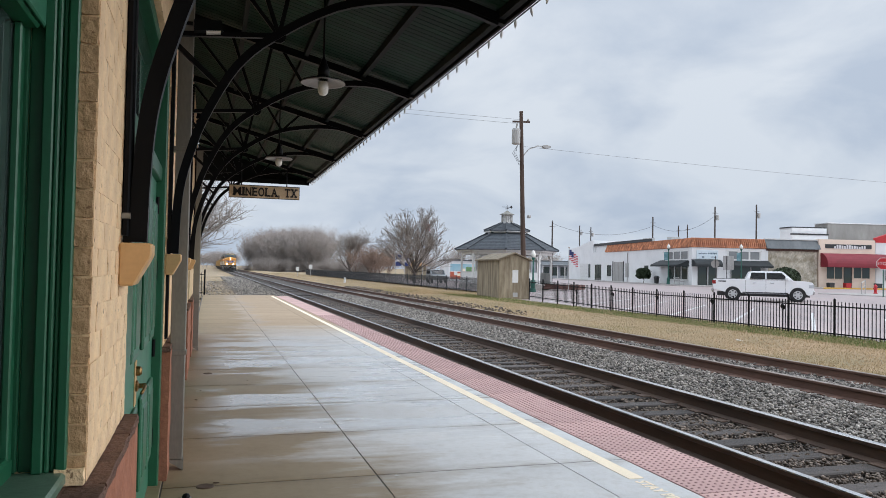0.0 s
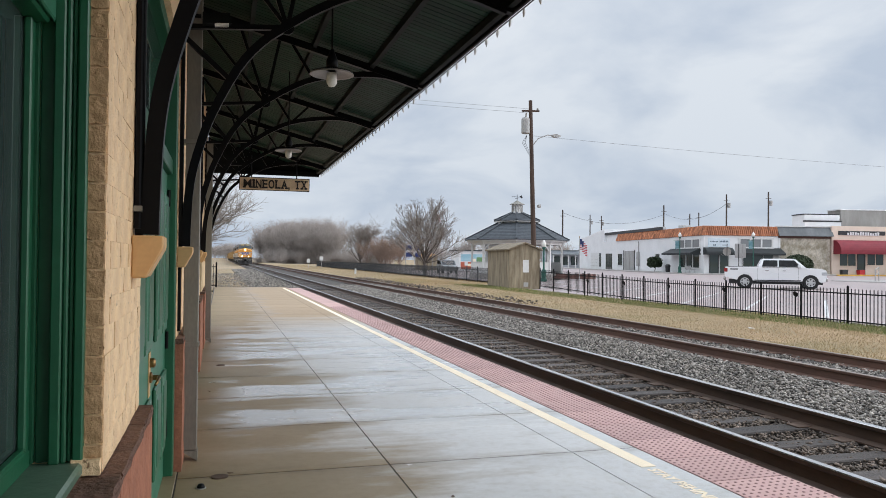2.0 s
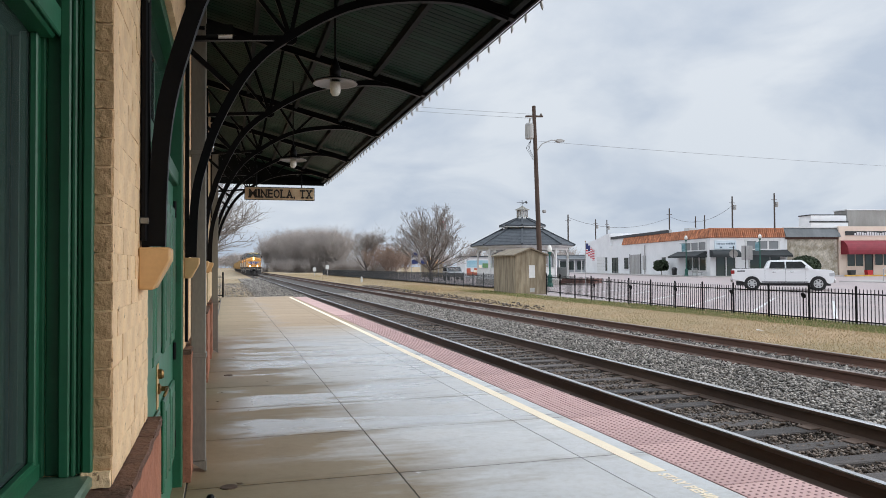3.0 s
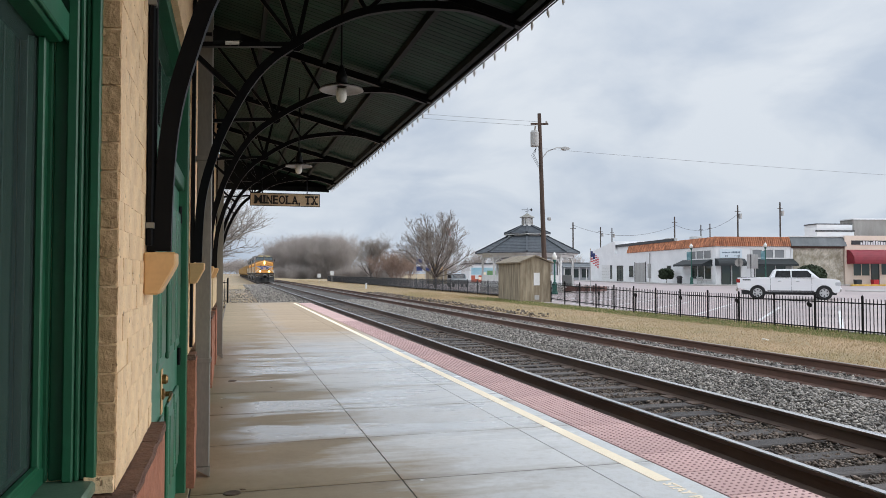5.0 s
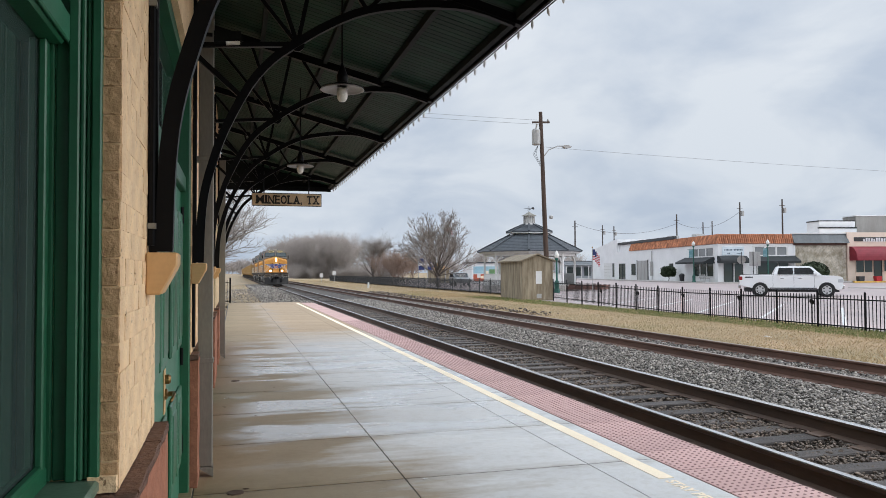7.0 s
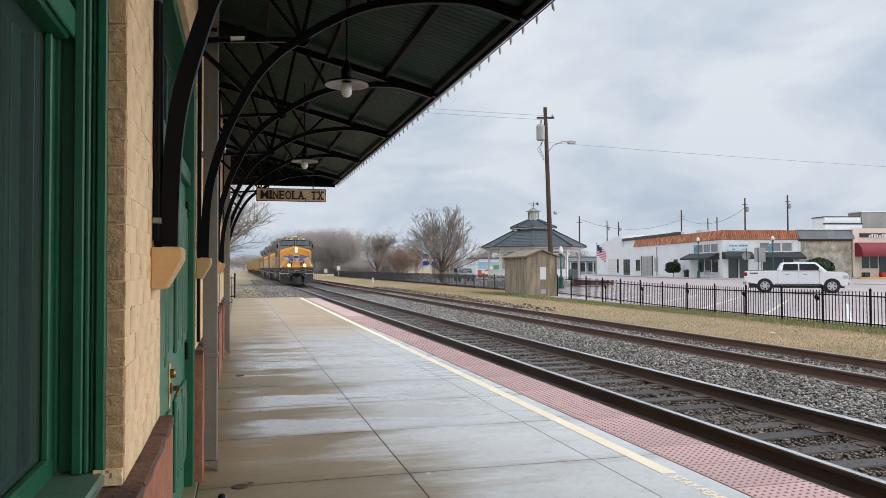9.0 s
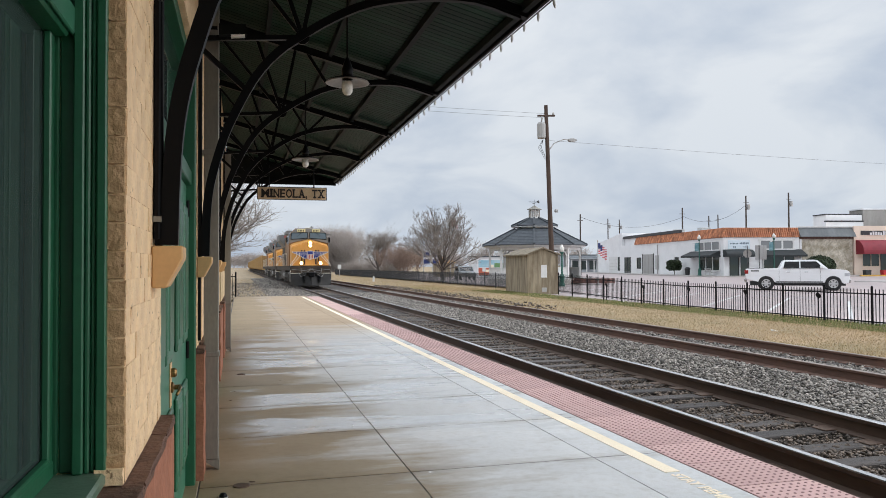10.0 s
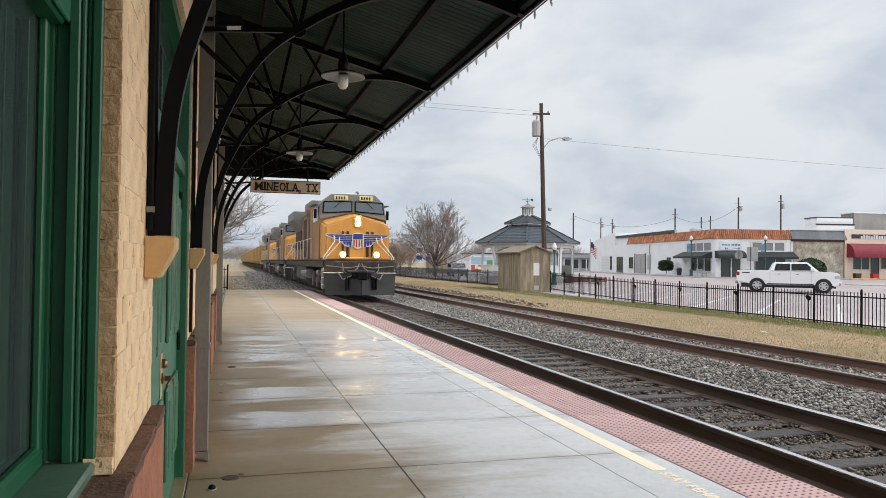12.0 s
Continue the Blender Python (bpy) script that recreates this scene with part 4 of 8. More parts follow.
# ---- town across the tracks ----
M["stucco"] = mat("white_painted_stucco", (0.80, 0.805, 0.81), 0.7, (0.71, 0.715, 0.72), 0.5, bump=0.1, detail_col=0.05)
M["stucco_grey"] = mat("grey_render", (0.36, 0.345, 0.32), 0.8, (0.24, 0.225, 0.205), 0.6, bump=0.2, stretch=(1, 1, 0.4))
M["old_plaster"] = mat("patchy_plaster", srgb(206, 198, 184), 0.85, srgb(146, 136, 116), 1.3, bump=0.4, bump_scale=5, detail_col=0.28)
M["plaster_seam"] = mat("stone_seam", srgb(156, 146, 128), 0.9)
M["slate_fascia"] = mat("blue_grey_sheet", srgb(116, 120, 122), 0.7, srgb(92, 96, 98), 0.8, stretch=(1, 1, 0.4))
M["pale_glass"] = glass_mat("pale_grey_glass", (0.22, 0.23, 0.235))
M["tile_roof"] = mat("orange_roof_tile", srgb(196, 130, 92), 0.75, srgb(132, 84, 60), 1.6, bump=0.3, vary=0.32, detail_col=0.3)
M["awning_dark"] = mat("charcoal_awning", srgb(40, 45, 47), 0.7, srgb(32, 37, 39), 2)
M["awning_red"] = mat("maroon_awning", srgb(132, 34, 48), 0.65, srgb(118, 28, 42), 2)
M["pink_wall"] = mat("pale_pink_stucco", srgb(236, 216, 200), 0.75, srgb(224, 204, 186), 0.7, detail_col=0.05)
M["paver"] = mat("dull_red_paver", srgb(122, 88, 80), 0.8, srgb(96, 70, 64), 2, bump=0.3)
M["store_grey"] = mat("pale_grey_store", srgb(176, 182, 188), 0.7, srgb(158, 164, 170), 0.6)
M["dark_frame"] = mat("dark_frame", (0.03, 0.03, 0.033), 0.5)
M["sidewalk"] = mat("pale_sidewalk", (0.40, 0.375, 0.35), 0.8, (0.33, 0.31, 0.29), 0.8, bump=0.1)
M["yellow_kerb"] = mat("yellow_kerb", srgb(214, 172, 70), 0.7, srgb(190, 150, 70), 2)
M["line_white"] = mat("white_road_paint", (0.66, 0.66, 0.66), 0.7, (0.5, 0.5, 0.5), 2)
M["metal_door"] = mat("galvanised_panel", (0.42, 0.42, 0.41), 0.6, (0.33, 0.32, 0.31), 2, stretch=(2, 2, 0.4))
M["lamp_green"] = mat("teal_green_post", srgb(38, 94, 82), 0.5, srgb(30, 80, 70), 4)
M["sign_blue"] = mat("pale_sign", srgb(214, 226, 232), 0.6, srgb(204, 216, 224), 3)
M["ink_blue"] = mat("blue_grey_ink", srgb(96, 116, 132), 0.6)
M["banner_blue"] = mat("teal_banner", srgb(62, 112, 124), 0.7, srgb(130, 160, 164), 2.2)
M["truck_white"] = mat("white_car_paint", (0.84, 0.845, 0.85), 0.3, (0.81, 0.815, 0.82), 1, detail_col=0.02, coat=0.6)
M["tyre"] = mat("tyre_rubber", (0.02, 0.02, 0.02), 0.8)
M["rim"] = mat("machined_rim", (0.62, 0.62, 0.62), 0.4, metal=0.3)
M["chrome"] = mat("chrome", (0.6, 0.6, 0.6), 0.15, metal=1.0)
M["tail_red"] = mat("red_lens", (0.32, 0.02, 0.02), 0.2)
M["headlamp"] = mat("clear_lens", (0.55, 0.56, 0.58), 0.15)
M["car_glass"] = glass_mat("tinted_car_glass", (0.012, 0.014, 0.016))
M["flag_red"] = mat("flag_red", srgb(190, 40, 56), 0.8)
M["flag_white"] = mat("flag_white", srgb(232, 230, 232), 0.8)
M["flag_blue"] = mat("flag_blue", srgb(52, 62, 110), 0.8)
M["stop_red"] = mat("stop_red", srgb(196, 36, 44), 0.5)
M["wire"] = mat("grey_wire", (0.16, 0.16, 0.17), 0.6)
M["mural_blue"] = mat("mural_blue", srgb(96, 160, 190), 0.8, srgb(190, 210, 210), 0.25)
M["mural_green"] = mat("mural_green", srgb(70, 124, 100), 0.8, srgb(120, 150, 90), 0.4)
M["mural_red"] = mat("mural_red", srgb(166, 74, 58), 0.8, srgb(190, 110, 84), 0.4)

TOWN = pose(53.3, 74.4, 0.0, 0, 0, -10.5)


def town(x, y, z, rz=0):
    return TOWN @ pose(x, y, z, 0, 0, rz)


def build_lot():
    bm = bmesh.new()
    rows = []
    for j in range(41):
        y = -60 + j * 5.6
        row = []
        for i in range(31):
            x0 = 15.95 if y < 46 else 19.5
            x = x0 + (i / 30) ** 1.3 * 150
            row.append(bm.verts.new((x, y, -0.06 + 0.2 * min(1, max(0, (x - 34) / 14)))))
        rows.append(row)
    for a, c in zip(rows, rows[1:]):
        for i in range(30):
            bm.faces.new((a[i], a[i + 1], c[i + 1], c[i]))
    road = solo("road", bm, M["asphalt"], "worn pinkish-grey asphalt car park and street", "road", kind="structure")
    for i in range(-6, 8):
        y = 21.8 + 3.62 * i
        a, b = Vector((17.2, y - 0.1)), Vector((25.0, y + 8.2))
        s = Vector((-(b - a).y, (b - a).x)).normalized() * 0.055
        bm = extrude([tuple(a - s), tuple(a + s), tuple(b + s), tuple(b - s)], 2, -0.062, -0.053)
        part("parking_line", bm, M["line_white"], road, "white parking bay line")
    # kerb and sidewalks in front of the shops
    solo("pavement", box(-2.6, 0, -2.5, 60, -0.1, 0.13, 0.02), M["sidewalk"], "pale concrete pavement along the shops", "pavement", kind="structure", m=town(0, 0, 0.14))
    solo("pavement", box(0, 60, -2.6, 0, -0.1, 0.13, 0.02), M["sidewalk"], "pale concrete pavement in front of the shops", "pavement", kind="structure", m=town(0, 0, 0.14))
    solo("kerb", box(14.5, 60, -2.95, -2.61, -0.1, 0.16, 0.03), M["yellow_kerb"], "yellow painted kerb in front of the shops", "kerb", kind="structure", m=town(0, 0, 0.14))
    isl = solo("kerb_island", box(0, 14, -2.4, 3.4, -0.1, 0.15, 0.04), M["sidewalk"], "raised concrete kerb island at the corner", "kerb", kind="structure", m=pose(47.6, 45.6, 0.05, 0, 0, 12))


def win(parent, face, a0, a1, z0, z1, panes=2, frame_m=None, depth=0.06, sill=True, label="dark shop window", t=0.07, glass=None):
    """A window let into a facade. face 'x': on the plane x=0, looking to -x; 'y': on y=0, looking to -y."""
    fm = frame_m or M["white"]

    def bx(a, b, o0, o1, za, zb, bev=0.0):
        return box(-o1, -o0, a, b, za, zb, bev) if face == "x" else box(a, b, -o1, -o0, za, zb, bev)
    w = part("window", bx(a0, a1, -0.02, 0.008, z0, z1), glass or M["glass"], parent, label)
    part("window_frame", bx(a0 - t, a1 + t, 0.0, depth, z1, z1 + t), fm, w)
    part("window_frame", bx(a0 - t, a1 + t, 0.0, depth + 0.03, z0 - t, z0), fm, w)
    for k in range(panes + 1):
        a = a0 + (a1 - a0) * k / panes
        part("window_frame", bx(a - t / 2, a + t / 2, 0.0, depth - 0.004, z0 + 0.002, z1 - 0.002), fm, w)


def awning(parent, face, a0, a1, z0, z1, out, material, rounded=False, ends=True):
    prof = [(0, z1), (out, z0 + 0.22), (out, z0), (out - 0.03, z0), (out - 0.03, z0 + 0.2), (0.0, z1 - 0.05)]
    if rounded:
        n = 8
        prof = [(out * math.sin(math.pi / 2 * k / n), z0 + 0.2 + (z1 - z0 - 0.2) * math.cos(math.pi / 2 * k / n)) for k in range(n + 1)] + [(out, z0), (out - 0.04, z0)]
        prof += [((out - 0.04) * math.sin(math.pi / 2 * k / n), z0 + 0.18 + (z1 - z0 - 0.24) * math.cos(math.pi / 2 * k / n)) for k in range(n, -1, -1)]
    if face == "y":
        bm = extrude([(-o, z) for o, z in prof], 0, a0, a1)
    else:
        bm = extrude([(-o, z) for o, z in prof], 1, a0, a1)
    aw = part("awning", bm, material, parent, "stretched canvas awning")
    tri = [(0, z1 - 0.02), (out - 0.02, z0 + 0.2), (out - 0.02, z0 + 0.02), (0, z0 + 0.02)]
    if rounded:
        tri = [(o, z) for o, z in prof[:9]] + [(out - 0.01, z0 + 0.02), (0, z0 + 0.02)]
    for a in (a0 + 0.01, a1 - 0.04):
        if face == "y":
            part("awning_end", extrude([(-o, z - 0.01) for o, z in tri], 0, a, a + 0.03), material, aw)
        else:
            part("awning_end", extrude([(-o, z - 0.01) for o, z in tri], 1, a, a + 0.03), material, aw)


def scribble(parent, face, a0, a1, z0, z1, material, n, seed, off=0.07):
    """Writing too small to read, as bars."""
    rng = random.Random(seed)
    a = a0
    for i in range(n):
        w = (a1 - a0) / n
        h = (z1 - z0) * rng.uniform(0.55, 1.0)
        b = box(a, a + w * 0.72, -off - 0.01, -off, z0, z0 + h) if face == "y" else box(-off - 0.01, -off, a, a + w * 0.72, z0, z0 + h)
        part("lettering_bar", b, material, parent)
        a += w


def corner_shop():
    h = thing("corner_shop", TOWN.copy(), "white painted corner shop with orange tiled parapet roof", "shop building")
    part("wall", box(0, 9.0, 0, 50.5, 0, 4.7), M["stucco"], h, "white painted wall")
    part("upper_wall", box(0.35, 8.95, 0.35, 36.0, 4.702, 5.75), M["stucco"], h, "white parapet")
    part("roof", box(0.2, 8.8, 36.02, 50.3, 4.702, 5.6), M["stucco"], h, "white rear roof block")
    part("roof_edge", box(0.15, 0.5, 13, 37, 5.76, 6.15), M["dark_frame"], h, "dark roof edge")
    # gabled rear part
    part("gable", extrude([(36.3, 4.7), (50.5, 4.7), (50.5, 5.5), (45, 5.9), (37, 6.75), (36.3, 6.75)], 0, 0.02, 8.9), M["stucco"], h, "white gabled rear wall")
    # sloping tile skirt, in courses of barrel tiles
    n = 0
    tile_s = mesh_of("roof_tile", lathe([(0.12, 0), (0.13, 0.62)], 6), M["tile_roof"])
    for k, (o, z) in enumerate(((0.0, 4.66), (0.17, 5.12))):
        x = 0.0
        while x < 9.0:
            ob = piece("roof_tile", tile_s, h, pose(x + 0.11, o - 0.08 + 0.0, z, -20, 0, 0))
            x += 0.245
    bm = bmesh.new()
    for k, (o, z) in enumerate(((0.0, 4.66), (0.17, 5.12))):
        y = 0.0
        while y < 30.0:
            m = pose(o - 0.08, y + 0.1, z, 0, 20, 0)
            b = lathe([(0.12, 0), (0.13, 0.62)], 6)
            bmesh.ops.transform(b, matrix=m, verts=b.verts)
            merged(bm, b)
            y += 0.245
    part("roof_tiles", bm, M["tile_roof"], h, "courses of orange barrel tiles")
    part("tile_ridge", box(-0.02, 9.02, 0.28, 0.46, 5.66, 5.78, 0.03), M["tile_roof"], h)
    part("tile_ridge", box(0.28, 0.46, 0.47, 30, 5.66, 5.78, 0.03), M["tile_roof"], h)
    # side street face
    d = part("door", box(-0.03, 0.02, 39.0, 43.3, 0.25, 2.95), M["white"], h, "wide white panelled loading door")
    for k in range(1, 5):
        part("door_seam", box(-0.04, -0.03, 39.0, 43.3, 0.25 + k * 0.54 - 0.01, 0.25 + k * 0.54 + 0.01), M["stucco_grey"], d)
    win(h, "x", 37.7, 38.5, 0.7, 2.8, 1, M["dark_frame"])
    win(h, "x", 32.2, 35.1, 0.3, 2.7, 2, M["dark_frame"], label="dark glazed double door")
    win(h, "x", 27.5, 29.2, 1.05, 2.6, 1, M["dark_frame"])
    d = part("door", box(-0.05, 0.02, 22.3, 26.6, 0.2, 3.1), M["metal_door"], h, "grey sheet metal double door")
    for k in range(8):
        part("door_rib", box(-0.07, -0.05, 22.4 + k * 0.58, 22.46 + k * 0.58, 0.2, 3.08), M["stucco_grey"], d)
    part("door_frame", box(-0.08, 0.0, 22.1, 22.28, 0.15, 3.2), M["dark_frame"], d)
    part("door_frame", box(-0.08, 0.0, 26.62, 26.8, 0.15, 3.2), M["dark_frame"], d)
    mt = part("meter_box", box(-0.3, 0.0, 20.2, 20.8, 0.9, 2.9, 0.03), M["metal_door"], h, "grey utility meter boxes")
    part("conduit", tube([(-0.12, 20.4, 0.1), (-0.12, 20.4, 4.4)], 0.06, 6), M["metal_door"], mt)
    win(h, "x", 12.9, 14.4, 1.2, 2.55, 1, M["white"])
    win(h, "x", 1.0, 7.2, 3.3, 4.2, 3, label="pale grey transom window", t=0.22, glass=M["pale_glass"])
    win(h, "x", 1.0, 6.6, 0.9, 2.6, 3, t=0.2)
    awning(h, "x", 0.8, 9.2, 2.4, 3.2, 1.3, M["awning_dark"])
    # front face
    s = part("shop_sign", box(0.5, 3.1, -0.1, 0.0, 3.3, 4.33, 0.02), M["sign_blue"], h, "pale blue shop sign board")
    for x, w in ((0.72, 1.0), (1.85, 1.1)):
        scribble(s, "y", x, x + w, 3.86, 4.08, M["ink_blue"], 6, 4 + int(x), 0.1)
    scribble(s, "y", 1.1, 1.45, 3.45, 3.68, M["ink_blue"], 2, 9, 0.1)
    scribble(s, "y", 2.2, 2.9, 3.5, 3.62, M["ink_blue"], 5, 10, 0.1)
    awning(h, "y", -0.1, 3.2, 2.4, 3.25, 1.1, M["awning_dark"], True)
    win(h, "y", 0.7, 1.75, 0.25, 2.4, 1, M["dark_frame"], label="dark painted shop door")
    win(h, "y", 1.9, 3.0, 0.25, 2.4, 1, M["white"], label="glazed shop door")
    win(h, "y", 4.3, 8.3, 3.35, 4.25, 3, label="pale grey transom window", t=0.2, glass=M["pale_glass"])
    win(h, "y", 4.7, 8.4, 1.0, 2.5, 3)
    awning(h, "y", 4.5, 9.3, 2.4, 3.25, 1.2, M["awning_dark"])
    for x, y in ((2.5, 20), (4, 15), (3, 33)):
        u = part("roof_unit", box(x, x + 1.3, y, y + 1.4, 5.75, 6.55, 0.05), M["metal_door"], h, "grey rooftop air conditioner")


def old_shop():
    h = thing("old_shop", town(9.05, 0.0, 0.0), "boarded old shop with patchy plastered front", "shop building")
    part("wall", box(0, 6.5, 0.15, 14, 0, 4.65), M["old_plaster"], h, "patchy beige plastered front")
    rng = random.Random(5)
    for i in range(14):
        x, z = rng.uniform(0.3, 5.8), rng.uniform(0.6, 4.2)
        pts = [(x, 0.14, z)]
        for k in range(rng.randint(2, 4)):
            pts.append((min(6.3, max(0.1, pts[-1][0] + rng.uniform(-0.5, 0.6))), 0.14, min(4.5, max(0.4, pts[-1][2] + rng.uniform(-0.5, 0.5)))))
        part("crack", tube(pts, 0.007, 4), M["plaster_seam"], h, "dark seam in the plaster")
    part("pilaster", box(0.0, 0.25, 0.0, 0.15, 0, 4.6), M["stucco"], h)
    part("lintel", box(0.0, 6.5, -0.05, 0.14, 4.45, 4.68), mat("rusty_beam", srgb(92, 66, 58), 0.8), h, "rusty steel lintel")
    part("fascia", extrude([(-0.3, 4.7), (0.3, 5.75), (0.6, 5.75), (0.1, 4.7)], 0, 0.0, 6.7), M["slate_fascia"], h, "grey weathered sloping fascia")
    part("coping", box(0, 6.75, 0.2, 0.7, 5.78, 5.9), M["white"], h, "white roof coping")
    part("parapet", box(0, 6.5, 0.7, 14, 4.66, 5.76), M["stucco_grey"], h)


def red_awning_shop():
    h = thing("awning_shop", town(15.65, 0, 0), "pale pink shop front with rounded maroon awning", "shop building")
    part("wall", box(0, 7.2, 0, 14, 0, 5.95), M["pink_wall"], h, "pale pink stucco front")
    s = part("sign_band", box(0.8, 6.7, -0.06, 0.0, 4.9, 5.38), M["dark_frame"], h, "dark sign band")
    scribble(s, "y", 1.9, 6.0, 4.86, 5.36, M["flag_white"], 13, 21, 0.06)
    awning(h, "y", 0.2, 8.3, 2.65, 4.3, 1.5, M["awning_red"], True)
    win(h, "y", 0.95, 3.0, 1.3, 2.7, 2, M["pink_wall"])
    win(h, "y", 3.2, 4.15, 0.3, 2.7, 1, M["dark_frame"], label="dark glazed shop door")
    win(h, "y", 4.4, 6.5, 1.4, 2.7, 2, M["pink_wall"])
    for x, mm in ((0.9, "dark_frame"), (3.0, "stop_red"), (6.9, "dark_frame")):
        t = thing("planter", town(15.65 + x, -0.9, 0.23), "square planter tub in front of the shop", "planter", "shop planters")
        part("tub", extrude([(-0.28, 0), (0.28, 0), (0.34, 0.6), (-0.34, 0.6)], 1, -0.3, 0.3), M[mm], t)
        part("soil", box(-0.3, 0.3, -0.26, 0.26, 0.56, 0.61), M["joint"], t)
    h2 = thing("white_shop", town(22.9, 0, 0), "white shop with a red parapet band", "shop building")
    part("wall", box(0, 12, 0, 14, 0, 5.7), M["stucco"], h2)
    part("parapet_band", extrude([(0, 5.7), (12, 5.7), (12, 7.6), (4, 7.6), (0, 6.25)], 1, -0.05, 0.4), M["stop_red"], h2, "red parapet band")
    win(h2, "y", 1.2, 4, 1.2, 4.1, 2, M["white"])
    h3 = thing("rear_warehouse", town(27.5, 16, 0), "grey two-storey block behind the shops", "building")
    part("wall", box(0, 22, 0, 3, 0, 9.05), M["stucco_grey"], h3, "stained grey wall")
    part("coping", box(-0.1, 22.1, -0.1, 3.1, 9.05, 9.2), M["stucco"], h3)
    h4 = thing("rear_store", town(22.0, 15.8, 0), "white flat-roofed store behind the shops", "building")
    part("wall", box(0, 5.2, 0, 3, 0, 8.3), M["stucco"], h4)
    part("front_wall", box(-0.2, 5.2, -0.35, -0.02, 0, 7.3), M["stucco"], h4)
    part("coping", box(-0.25, 5.25, -0.42, -0.005, 7.3, 7.5), M["dark_frame"], h4, "dark coping")
    part("coping", box(-0.1, 5.2, -0.001, 3, 8.3, 8.45), M["dark_frame"], h4, "dark coping")


def street_post(name, m, h, label, banner=True, globe=0.2):
    p = thing(name, m, label, "street lamp", "green street lamps")
    part("base", lathe([(0.24, 0), (0.24, 0.1), (0.17, 0.3), (0.19, 0.75), (0.1, 0.9)], 12), M["lamp_green"], p, smooth=False)
    part("post", tube([(0, 0, 0.9), (0, 0, h - 0.5)], 0.075, 10, r_end=0.05), M["lamp_green"], p)
    part("collar", lathe([(0.07, 0), (0.12, 0.1), (0.14, 0.2)], 12), M["lamp_green"], p, m=pose(0, 0, h - 0.52))
    part("globe", lathe([(0.1, 0), (globe, 0.14), (globe * 0.98, 0.3), (0.08, 0.48), (0.03, 0.56), (0, 0.58)], 16), M["opal"], p, "white opal globe", True, pose(0, 0, h - 0.34))
    if banner:
        part("banner", box(-0.55, -0.08, -0.01, 0.01, h - 1.7, h - 0.75), M["banner_blue"], p, "small blue street banner")
        part("banner_arm", tube([(-0.75, 0, h - 0.75), (0, 0, h - 0.75)], 0.015, 6), M["lamp_green"], p)


